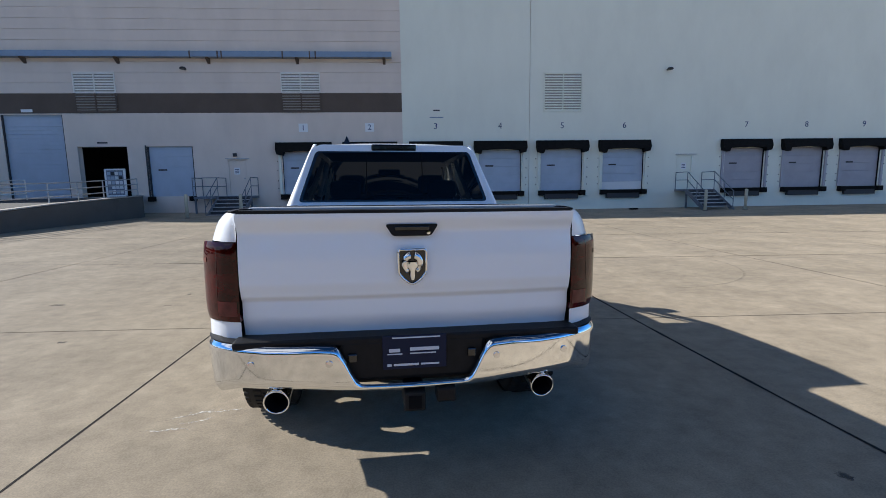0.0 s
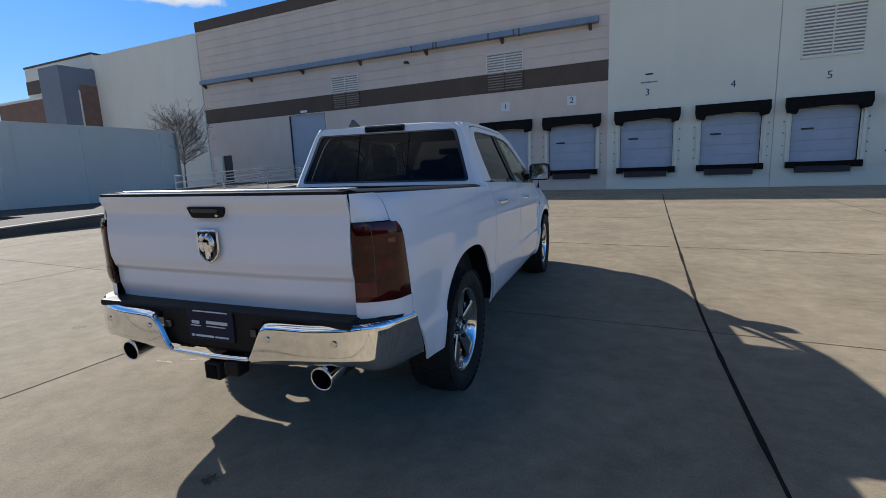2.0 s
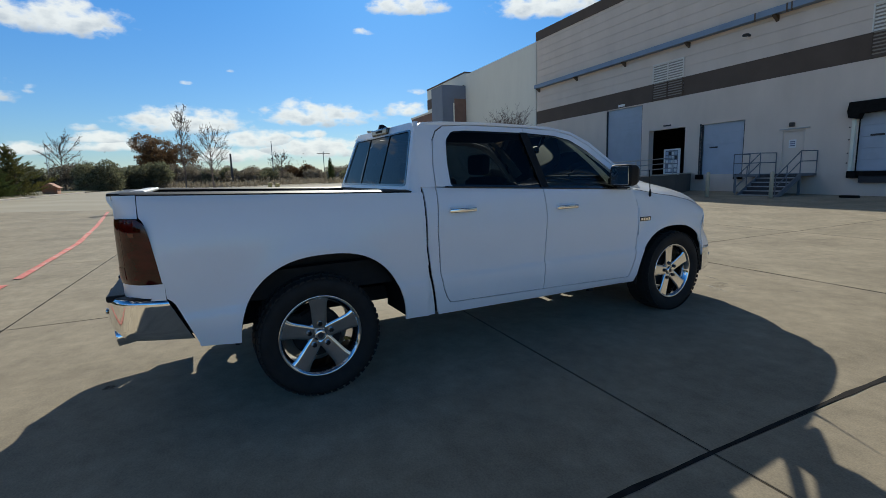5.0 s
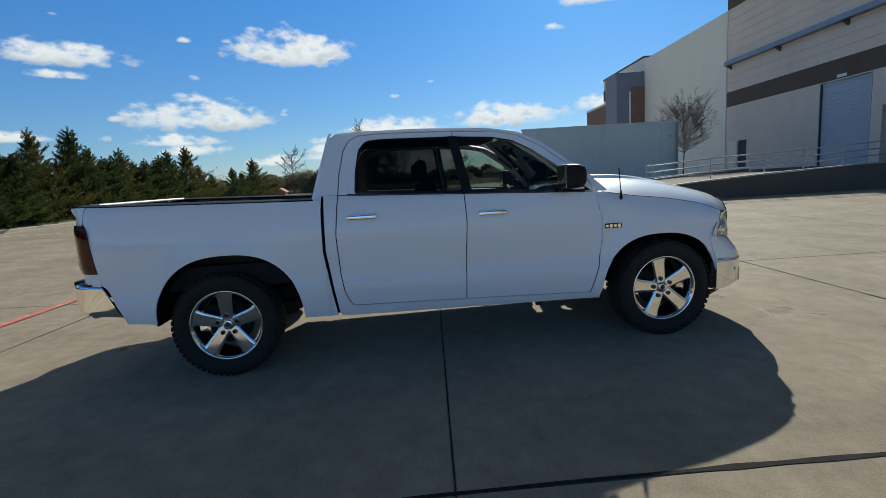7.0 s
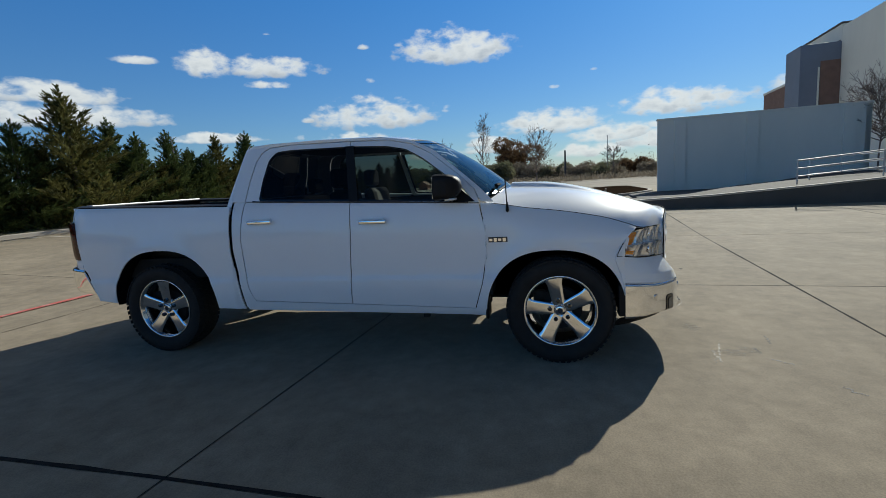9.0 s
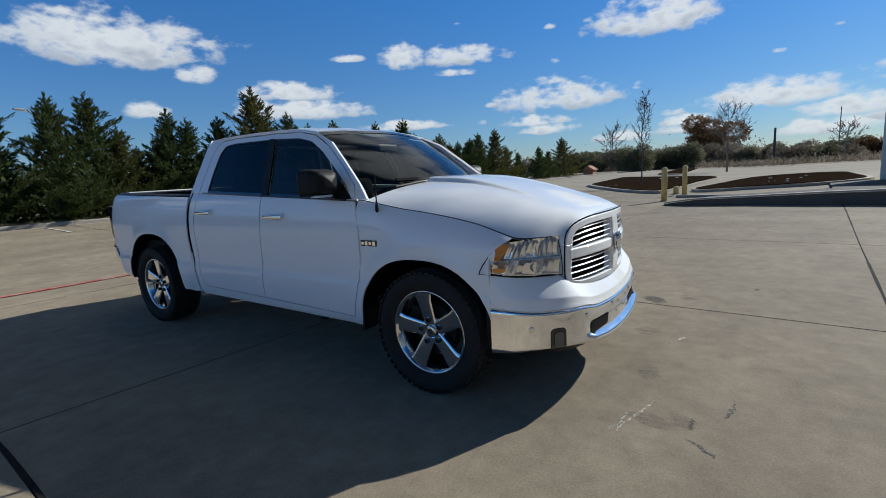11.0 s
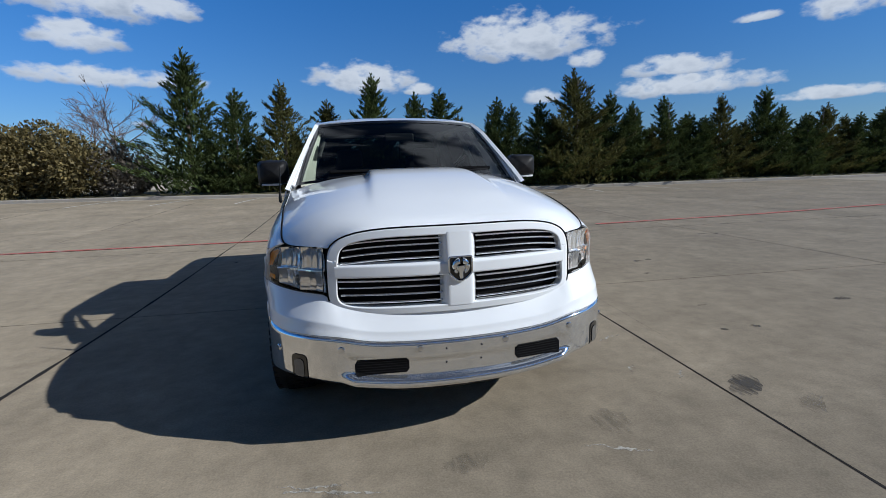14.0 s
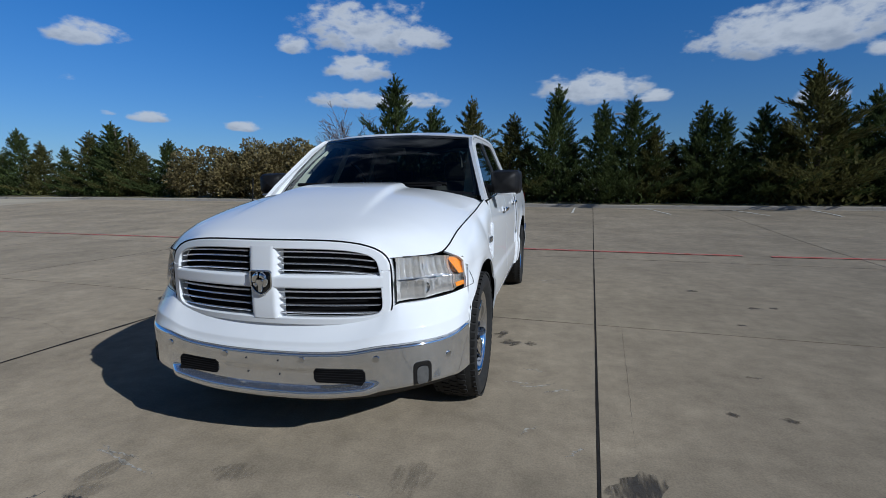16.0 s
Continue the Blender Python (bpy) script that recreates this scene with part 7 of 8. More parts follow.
fb = solid(part("front_bumper", gridm(both(lambda t, b: bump_face(t, b)), 140, 26, True), M_BUMPER, truck, "chrome front bumper with air openings", True), 0.012)


def face_patch(x0, x1, z0, z1, off, r=0.02, n=10):
    """A rounded patch that follows the bumper's face."""
    bm = bmesh.new()

    def f(a, b):
        p, q = a * 2 - 1, b * 2 - 1
        w, h = abs(x1 - x0) / 2, (z1 - z0) / 2
        cx = max(0.0, abs(p) * w - (w - r)) / r if r else 0
        lim = h - r + r * math.sqrt(max(0.0, 1 - cx * cx))
        return bump_at((x0 + x1) / 2 + p * w, (z0 + z1) / 2 + q * min(h, lim), off)
    add_grid(bm, f, n * 2, n, x1 > x0)
    return bm


for s in (1, -1):
    op = part("air_opening", face_patch(s * 0.275, s * 0.535, 0.395, 0.468, 0.004, 0.018), M_SEAM, fb, "black air opening", True)
    for k in range(5):
        part("mesh_bar", face_patch(s * 0.285, s * 0.525, 0.404 + k * 0.013, 0.408 + k * 0.013, 0.006, 0.001, 5), M_BLACKPL, op)
    fg = part("fog_lamp", face_patch(s * 0.758, s * 0.832, 0.358, 0.495, 0.004, 0.022), M_GLOSSBLK, fb, "recessed fog lamp", True)
    part("fog_lens", face_patch(s * 0.772, s * 0.818, 0.380, 0.474, 0.007, 0.02), M_FOG, fg, "", True)
    for x, z in ((0.218, 0.512), (0.592, 0.528), (0.90, 0.50)):
        p = bump_at(s * x, z, 0.003)
        sn = part("park_sensor", lathe([(-0.006, 0.017), (0.002, 0.016), (0.003, 0.012), (0.001, 0.0)], 18, "y"), M_BRIGHT, fb, "round parking sensor", True)
        sn.matrix_basis = Matrix.Translation(p) @ Matrix.Rotation(-s * lerp_table([(0.2, 0.05), (0.59, 0.25), (0.9, 1.0)], x), 4, "Z")
    for z in (0.500, 0.425):
        sc = part("plate_hole", lathe([(0.0, 0.005), (0.002, 0.0045), (0.002, 0.0)], 10, "y"), M_INK, fb)
        sc.location = bump_at(s * 0.09, z, 0.002)
part("valance", gridm(both(lambda t, b: (P_BUMP(t)[0] * (0.97 - 0.05 * b), P_BUMP(t)[1] - 0.03 - 0.10 * b, chrome_low(P_BUMP(t)[0]) + 0.02 - 0.085 * b)), 60, 3), M_BLACKPL, truck, "black plastic valance under the bumper", True)
part("skid_pan", boxm(-0.48, 0.48, 3.9, 4.32, 0.30, 0.33, 0.01), M_UNDER, truck)
for s in (1, -1):
    part("bumper_end", boxm(*sorted((s * 0.86, s * 0.955)), 3.99, 4.06, 0.36, 0.60, 0.01), M_BLACKPL, truck)


# grille
def grille_y(x, z, off=0.0):
    return 4.478 - 0.29 * x * x - 0.10 * max(0, z - 0.98) - 0.12 * max(0, 0.74 - z) + off


def loop_pt(th, w_lo, w_hi, zb, zt, power=5.0):
    c, s_ = math.cos(th), math.sin(th)
    r = (abs(c) ** power + abs(s_) ** power) ** (-1 / power)
    zz = (zb + zt) / 2 + (zt - zb) / 2 * s_ * r
    w = w_lo + (w_hi - w_lo) * (zz - zb) / (zt - zb)
    return w * c * r, zz


def ring_face(a, b):
    th = a * 2 * math.pi
    xo, zo = loop_pt(th, 0.640, 0.634, 0.668, 1.096, 6.0)
    xi, zi = loop_pt(th, 0.598, 0.572, 0.708, 1.052, 8.0)
    k = lerp_table([(0, 0), (0.10, 0.0), (0.2, 0.10), (0.75, 0.90), (0.85, 0.985), (1, 1)], b)
    x, z = xo + (xi - xo) * k, zo + (zi - zo) * k
    zdrop = 0.030 * (abs(x) / 0.6) ** 4 if z > 0.95 else 0.0
    off = lerp_table([(0, -0.06), (0.10, -0.002), (0.2, 0.006), (0.75, 0.008), (0.85, 0.0), (1.0, -0.05)], b)
    return Vector((x, grille_y(x, z, off), z - zdrop))


gr = part("grille", gridm(ring_face, 160, 20), M_PAINT, truck, "white crosshair grille with chrome bars", True)
part("backing", gridm(lambda a, b: Vector((-0.60 + 1.2 * a, grille_y(-0.60 + 1.2 * a, 0.71 + 0.36 * b, -0.06), 0.71 + 0.34 * b)), 24, 4, True), M_SEAM, gr, "black grille backing", True)


def bar_face(u0, u1, w0, w1, across):
    """A bevelled bar over the grille's curve; across is the way its section runs."""
    def f(a, b):
        x, z = u0 + (u1 - u0) * a, w0 + (w1 - w0) * b
        q = b if across == "z" else a
        off = 0.010 - 0.05 * max(0, (abs(q - 0.5) - 0.34) / 0.16) ** 1.5
        return Vector((x, grille_y(x, z, off), z))
    return f


part("upright_bar", gridm(bar_face(-0.092, 0.092, 0.700, 1.066, "x"), 16, 14, True), M_PAINT, gr, "", True)
for s in (1, -1):
    part("cross_bar", gridm(bar_face(s * 0.05, s * 0.600, 0.848, 0.928, "z"), 24, 14, s > 0), M_PAINT, gr, "", True)
    for z0, z1, x1, n in ((0.930, 1.048, 0.570, 4), (0.712, 0.848, 0.592, 4)):
        for k in range(n):
            z = z0 + (z1 - z0) * (0.15, 0.43, 0.70, 0.93)[k]
            bm = bmesh.new()
            end = x1 - 0.03 * (k if z0 > 0.9 else (n - 1 - k)) / n
            rings = []
            for i in range(15):
                x = 0.088 + (end - 0.088) * i / 14
                drop = 0.030 * (x / 0.6) ** 4 * (1 if z0 > 0.9 else 0)
                rings.append([bm.verts.new((s * x, grille_y(x, z, o), z + h - drop)) for o, h in ((-0.024, 0.0014), (-0.013, 0.0036), (-0.006, 0.0026), (-0.003, -0.0005), (-0.006, -0.0040), (-0.024, -0.0034))])
            for p, q in zip(rings, rings[1:]):
                for i in range(6):
                    bm.faces.new((p[i], p[(i + 1) % 6], q[(i + 1) % 6], q[i]))
            bmesh.ops.recalc_face_normals(bm, faces=bm.faces[:])
            part("grille_slat", bm, M_SATIN, gr, "chrome grille bar")
emblem(gr, grille_y(0, 0.88, 0.004), 0.885, 0.060, 0.062, 1)
# thin dark gap round the grille's rim
bm = bmesh.new()
rim_pts = []
for k in range(-30, 91):
    x, z = loop_pt(k / 120 * 2 * math.pi, 0.643, 0.637, 0.665, 1.099, 6.0)
    if z < 0.735:
        continue
    rim_pts.append(Vector((x, grille_y(x, z, 0.0), z - (0.030 * (abs(x) / 0.6) ** 4 if z > 0.95 else 0.0))))
add_tube(bm, rim_pts, 0.0042, 6, caps=False)
part("rim_gap", bm, M_SEAM, gr)
# thin dark gap between bonnet and grille
bm = bmesh.new()
add_tube(bm, [Vector((x, 4.450 - 0.29 * x * x, 1.088 - 0.072 * abs(x / 0.62) ** 5)) for x in [-0.57 + k * 0.057 for k in range(21)]], 0.005, 6)
part("bonnet_gap", bm, M_SEAM, truck)

# head lamps
P_LAMP = plan([(0.655, 4.352), (0.735, 4.300), (0.82, 4.228), (0.895, 4.142), (0.95, 4.055), (0.984, 3.974)])
lamp_low = lambda x: smooth_table([(0.62, 0.772), (0.69, 0.778), (0.80, 0.784), (0.90, 0.796), (0.99, 0.817)], x)
lamp_top = lambda x: smooth_table([(0.62, 1.004), (0.75, 1.004), (0.85, 0.998), (0.92, 0.985), (0.99, 0.955)], x)
for s in (1, -1):
    def lens(a, b, off=0.0, a0=0.0, a1=1.0, b0=0.0, b1=1.0):
        a, b = a0 + (a1 - a0) * a, b0 + (b1 - b0) * b
        end = 1.0 - 0.27 * b ** 1.3
        st0 = -0.02 + 0.0 * b
        x, y = P_LAMP(max(0.0, a * end))
        z = lamp_low(x) + (lamp_top(x) - lamp_low(x)) * b
        n = Vector((0.35 + a * 0.55, 1 - a * 0.75, 0)).normalized()
        back = 0.035 * b * b
        return mir(s, Vector((x - 0.3 * back, y - back, z)) + n * off)
    ln = part("head_lamp", faced(gridm(lambda a, b: lens(a, b, 0.002), 24, 12, s > 0), (s * 0.5, 1, 0)), G_LENS, truck, "clear head lamp with amber corner", True)
    ln.visible_shadow = False
    def cell(a, b):
        """Reflector cells: concave bowls side by side, in two rows."""
        p, q = (a * 3.0) % 1.0, (b * 2.0) % 1.0
        p, q = (1.0 if a > 0.999 else p), (1.0 if b > 0.999 else q)
        flute = 0.0035 * abs(math.sin(a * 40.0)) * (1 if b > 0.5 else 0.4)
        return lens(a, b, -0.056 + 0.020 * b * b + 0.017 * (2 * p - 1) ** 2 + 0.009 * (2 * q - 1) ** 2 + 0.028 * q + flute)
    bowl = part("housing", gridm(cell, 120, 44, s > 0), M_LAMPIN, ln, "bright chromed reflector cells", True)
    bm = bmesh.new()
    for a0, a1, b0, b1 in ((0, 1, 0, 0.022), (0, 1, 0.978, 1.0), (0, 0.022, 0, 1), (0.982, 1, 0, 1)):
        add_grid(bm, lambda a, b: lens(a, b, 0.003, a0, a1, b0, b1), 20, 6, s > 0)
    part("lamp_seal", bm, M_BLACKPL, ln, "", True)
    part("divider", gridm(lambda a, b: lens(a, b, -0.012, 0.04, 0.95, 0.465, 0.495), 16, 2, s > 0), M_CHROME, ln, "", True)
    part("amber_corner", gridm(lambda a, b: lens(a, b, -0.005, 0.80 - 0.06 * b, 0.975, 0.50, 0.94), 8, 6, s > 0), M_AMBER, ln, "amber turn signal", True)
    part("amber_corner", gridm(lambda a, b: lens(a, b, -0.012, 0.70, 0.84, 0.10, 0.24), 8, 6, s > 0), M_AMBER, ln, "amber side marker", True)
    for aa, bb, r in ((0.30, 0.74, 0.042), (0.34, 0.25, 0.036)):
        c = lens(aa, bb, -0.05)
        rf = part("reflector", lathe([(-0.045, 0.012), (-0.035, r * 0.55), (-0.015, r * 0.85), (0.02, r), (0.022, r * 0.96)], 24, "y", False), M_CHROME, ln, "round reflector bowl", True)
        rf.matrix_basis = Matrix.Translation(c) @ Matrix.Rotation(-s * 0.25, 4, "Z")
        part("bulb", lathe([(-0.03, 0.008), (0.0, 0.012), (0.012, 0.006), (0.013, 0.0)], 12, "y"), M_SIGN, rf)
    part("lamp_back", gridm(lambda a, b: lens(a, b, -0.11), 10, 4, s > 0), M_BLACKPL, truck)

# ---- trees and distance ----


def blade(bm, p, d, length, width, rnd):
    """One leaf spray: a bent pointed sliver of two faces."""
    side = d.cross(Vector((rnd.uniform(-1, 1), rnd.uniform(-1, 1), rnd.uniform(-1, 1))))
    if side.length < 1e-4:
        side = Vector((1, 0, 0))
    side = side.normalized() * width
    m = p + d * length * 0.45 + Vector((0, 0, 0.03 * length))
    a, b = bm.verts.new(p), bm.verts.new(p + d * length)
    l, r = bm.verts.new(m - side), bm.verts.new(m + side)
    bm.faces.new((a, l, b))
    bm.faces.new((a, b, r))


def cedar_mesh(seed, height=5.0, radius=1.25, limbs=95):
    """A ragged cedar: straight upswept limbs of uneven length, each a feathered plume with side sprays, round a dark heart."""
    rnd = random.Random(seed)
    bm = bmesh.new()
    lean = Vector((rnd.uniform(-0.05, 0.05), rnd.uniform(-0.05, 0.05), 0))

    def plume(root, d, length, bare):
        n = int(4 + 34 * length)
        for i in range(n):
            t = bare + (1 - bare) * (i + rnd.random()) / n
            w = 0.045 * (1.1 - t) * min(1.0, length + 0.3) + 0.010
            p = root + d * length * t + Vector((rnd.gauss(0, w), rnd.gauss(0, w), 0.10 * length * t * t + rnd.gauss(0, w)))
            p.z = max(0.02, p.z)
            dd = (d + Vector((rnd.gauss(0, 0.30), rnd.gauss(0, 0.30), rnd.gauss(0.22, 0.25)))).normalized()
            sz = rnd.uniform(0.09, 0.19)
            blade(bm, p, dd, sz, sz * 0.10, rnd)

    for k in range(limbs):
        h = ((k + rnd.random()) / limbs) ** 0.85
        z0 = height * (0.02 + 0.93 * h)
        bay = 0.85 + 0.3 * math.sin(k * 0.37 + seed) * math.sin(k * 0.11 + 2 * seed)
        reach = radius * (1 - h) ** 0.8 * rnd.choice((0.55, 0.75, 0.9, 1.0, 1.1, 1.35)) * bay + 0.12
        a = k * 2.4 + rnd.uniform(-0.5, 0.5)
        d = Vector((math.cos(a), math.sin(a), 0.35 + 0.75 * h + rnd.uniform(-0.15, 0.25))).normalized()
        base = lean * z0 + Vector((0, 0, max(0.02, z0 - reach * 0.40)))
        plume(base, d, reach, 0.30)
        for q in range(2 + int(4 * reach)):
            turn = rnd.choice((-1, 1)) * rnd.uniform(0.35, 0.8)
            fd = Vector((d.x * math.cos(turn) - d.y * math.sin(turn), d.x * math.sin(turn) + d.y * math.cos(turn), d.z + rnd.uniform(-0.05, 0.35))).normalized()
            at = rnd.uniform(0.35, 0.88)
            plume(base + d * reach * at, fd, (0.14 + 0.36 * reach * (1.05 - at)) * rnd.uniform(0.7, 1.2), 0.0)
    for k in range(1700):     # heart
        h = rnd.random() ** 1.25
        a, r = rnd.uniform(0, 6.283), radius * 0.52 * (1 - h) ** 0.9 * rnd.random() ** 0.5
        p = lean * height * h + Vector((r * math.cos(a), r * math.sin(a), 0.02 + height * 0.88 * h))
        sz = rnd.uniform(0.16, 0.28)
        blade(bm, p, Vector((rnd.gauss(0, 0.6), rnd.gauss(0, 0.6), 1)).normalized(), sz, sz * 0.16, rnd)
    for k in range(46):     # leader
        z = height * (0.84 + 0.17 * k / 45)
        a = rnd.uniform(0, 6.28)
        blade(bm, lean * z + Vector((0, 0, z)), Vector((0.45 * math.cos(a), 0.45 * math.sin(a), 1)).normalized(), 0.16, 0.02, rnd)
    return bm


def make_tree(name, trunk_bm, crown_bm, mat, label, cat="tree", group=""):
    t = thing(name, Matrix.Translation((0, 0, -60)), label, cat, group)
    part("trunk", trunk_bm, M_BARK, t, "", True)
    part("crown", crown_bm, mat, t)
    return t


def drop(t):
    for o in list(t.children):
        bpy.data.objects.remove(o)
    bpy.data.objects.remove(t)


cedars = []
for k in range(6):
    cedars.append(make_tree("cedar", tubem([(0, 0, -0.3), (0.02, 0, 2.0), (0, 0, 4.7)], 0.09, 8, 0.012), cedar_mesh(k + 1, 5.0, 1.85 + 0.2 * (k % 3), 92 + 8 * (k % 4)),
                            M_CEDAR2 if k in (1, 4) else M_CEDAR, "dark green pointed cedar in the planting strip" if k not in (1, 4) else "olive-green pointed cedar in the row", "cedar", "cedar row"))
# along the strip: place and height of each
CEDARS = [(7.2, 6.6), (5.1, 5.0), (2.8, 5.4), (0.85, 4.5), (-1.4, 5.6), (-3.6, 4.8), (-5.0, 5.0), (-6.1, 3.7), (-7.9, 4.6), (-8.9, 4.2), (-10.4, 4.4), (-11.2, 3.6), (-12.5, 5.9),
          (-13.5, 4.6), (-14.6, 4.9), (-15.9, 4.3), (-17.0, 3.0), (-17.9, 4.6), (-18.8, 3.6), (-19.9, 3.5), (-21.45, 4.7), (-23.0, 3.3), (-24.1, 5.1), (-25.4, 4.1), (-27.0, 3.6),
          (-28.4, 4.2), (-30.5, 3.6), (-32.2, 3.9), (-34.1, 4.4), (-36.8, 4.9), (-39, 3.4), (-41.4, 2.8), (-45.5, 3.4), (-48, 3.0), (-52.1, 4.6)]
rnd = random.Random(11)
for k, (u, h) in enumerate(CEDARS):
    s = h / 5.0
    wide = s * rnd.uniform(1.25, 1.65) if h > 4 else s * rnd.uniform(1.4, 1.75)
    copy_thing(cedars[(k * 5 + k // 3) % 6], Matrix.Translation(on_yard(u, -41.3 + rnd.uniform(-0.35, 0.35), 0.12)) @ Matrix.Rotation(rnd.uniform(0, 6.28), 4, "Z") @ Matrix.Diagonal((wide, wide, s, 1)))
for k in range(34):    # lower ones that close the row
    u = 6.5 - k * 1.32 + rnd.uniform(-0.4, 0.4)
    s = rnd.uniform(0.50, 0.76)
    copy_thing(cedars[(k * 7) % 6], Matrix.Translation(on_yard(u, -42.4 + rnd.uniform(-0.5, 0.5), 0.12)) @ Matrix.Rotation(rnd.uniform(0, 6.28), 4, "Z") @ Matrix.Diagonal((s * 1.7, s * 1.7, s, 1)))
for u, h in ((24, 3.8), (25.8, 3.1), (27.4, 4.3), (28.5, 5.1), (30.2, 3.9), (31.3, 4.6), (33.2, 3.6), (36, 4.0), (38.2, 5.0), (40.5, 3.6), (43, 4.4)):
    s = h / 5.0
    wide = s * rnd.uniform(1.5, 1.9)
    copy_thing(cedars[int(h * 10) % 6], Matrix.Translation(on_yard(u, -41.6, 0.12)) @ Matrix.Rotation(rnd.uniform(0, 6.28), 4, "Z") @ Matrix.Diagonal((wide, wide, s, 1)))
for t in cedars:
    drop(t)


def leafy_mesh(seed, lobes, leaf, count, flat=0.75):
    """A broadleaf crown: leaves gathered on the outer parts of several uneven lobes."""
    rnd = random.Random(seed)
    bm = bmesh.new()
    for cx, cy, cz, r in lobes:
        for k in range(int(count * r * r)):
            v = Vector((rnd.gauss(0, 1), rnd.gauss(0, 1), rnd.gauss(0, 1))).normalized()
            p = Vector((cx, cy, cz)) + Vector((v.x, v.y, v.z * flat)) * r * (0.55 + 0.5 * rnd.random() ** 0.6) * (1 + 0.15 * math.sin(v.x * 5 + v.z * 7))
            d = (v + Vector((rnd.gauss(0, 0.6), rnd.gauss(0, 0.6), rnd.gauss(0, 0.6)))).normalized()
            s = leaf * rnd.uniform(0.7, 1.4)
            blade(bm, p, d, s, s * 0.27, rnd)
    return bm


def leafy(name, seed, lobes, leaf, count, mat, m, label, cat="tree", group="", trunk=0.12):
    h = max(l[2] for l in lobes)
    t = thing(name, m, label, cat, group)
    bm = tubem([(0, 0, -0.3), (0.03, 0.02, h * 0.5), (0, 0, h)], trunk, 8, trunk * 0.3)
    rnd = random.Random(seed)
    for cx, cy, cz, r in lobes:
        add_tube(bm, [(0, 0, h * 0.25), (cx * 0.5, cy * 0.5, cz * 0.7), (cx, cy, cz)], trunk * 0.45, 5, 0.015)
    part("trunk", bm, M_BARK, t, "", True)
    part("crown", leafy_mesh(seed, lobes, leaf, count), mat, t)
    return t


def at_yard(u, v, dz=0.0):
    return Matrix.Translation(on_yard(u, v, dz))


for k, (u, h, w) in enumerate(((10.3, 2.6, 1.1), (12.4, 3.1, 1.5), (14.0, 3.6, 1.6), (15.6, 3.2, 1.6), (17.3, 3.5, 1.7), (19.2, 3.1, 1.5), (21.4, 3.3, 1.4))):
    r = random.Random(k + 40)
    lobes = [(r.uniform(-0.5, 0.5) * w, r.uniform(-0.4, 0.4) * w, h * z, w * q) for z, q in ((0.22, 0.85), (0.4, 0.9), (0.55, 0.8), (0.72, 0.62), (0.86, 0.42), (0.3, 0.8))]
    mat = M_SCRUB if k == 0 else M_MAGNOLIA
    leafy("magnolia" if k else "shrub", k + 60, lobes, 0.17, 900, mat, at_yard(u, -41.2, 0.12),
          "bushy magnolia with bronze-green leaves" if k else "grey-brown leafless shrub mass", "shrub", "shrubs in the strip", 0.07)


def bare_mesh(seed, height, wide, foot=0.3, limbs=16, trunk=0.09, rise_=0.7, twigs=5, thin=0.006):
    """Leafless wood: a trunk that tapers into the crown, limbs that sweep up, and fine twigs on them."""
    rnd = random.Random(seed)
    bm = bmesh.new()
    stem = [Vector((rnd.gauss(0, 0.012) * height * t, rnd.gauss(0, 0.012) * height * t, -0.2 + (height * 0.92 + 0.2) * t)) for t in (0, 0.2, 0.4, 0.6, 0.8, 1.0)]
    add_tube(bm, stem, trunk, 8, thin)

    def on_stem(t):
        i = min(4, int(t * 5))
        return stem[i].lerp(stem[i + 1], t * 5 - i)

    def limb(p, d, length, r, sides, bend):
        pts = [p + d * length * t + Vector((rnd.gauss(0, 0.03), rnd.gauss(0, 0.03), bend * t * t)) * length for t in (0, 0.33, 0.66, 1.0)]
        pts[0] = p
        add_tube(bm, pts, max(r, thin), sides, max(thin * 0.7, r * 0.25), caps=False)
        return pts
    for k in range(limbs):
        t = foot + (0.97 - foot) * (k + rnd.random()) / limbs
        a = k * 2.4 + rnd.uniform(-0.4, 0.4)
        q = (t - foot) / (1 - foot)
        length = wide * (math.sin(math.pi * (0.22 + 0.66 * q)) ** 0.8) * rnd.uniform(0.75, 1.12)
        d = Vector((math.cos(a), math.sin(a), rise_ * (0.5 + q) + rnd.uniform(-0.1, 0.25))).normalized()
        pts = limb(on_stem(t), d, length, trunk * (0.5 - 0.35 * q), 5, 0.22)
        for j in range(6):
            u_ = rnd.uniform(0.25, 1.0)
            i = min(2, int(u_ * 3))
            p = pts[i].lerp(pts[i + 1], u_ * 3 - i)
            e = (d + Vector((rnd.gauss(0, 0.6), rnd.gauss(0, 0.6), rnd.gauss(0.25, 0.35)))).normalized()
            sub = limb(p, e, length * rnd.uniform(0.28, 0.5), trunk * 0.12, 3, 0.15)
            for m_ in range(twigs):
                o = sub[rnd.choice((1, 2, 3))]
                g = (e + Vector((rnd.gauss(0, 0.65), rnd.gauss(0, 0.65), rnd.gauss(0.2, 0.4)))).normalized()
                add_tube(bm, [o, o + g * length * rnd.uniform(0.12, 0.26)], thin, 3, thin * 0.6, caps=False)
    return bm


def bare_tree(name, seed, height, wide, m, label, foot=0.3, limbs=16, trunk=0.08, rise_=0.7, group="", thin=0.008):
    t = thing(name, m, label, "tree", group)
    part("branchwork", bare_mesh(seed, height, wide, foot, limbs, trunk, rise_, 7, thin), M_TWIG, t)
    return t


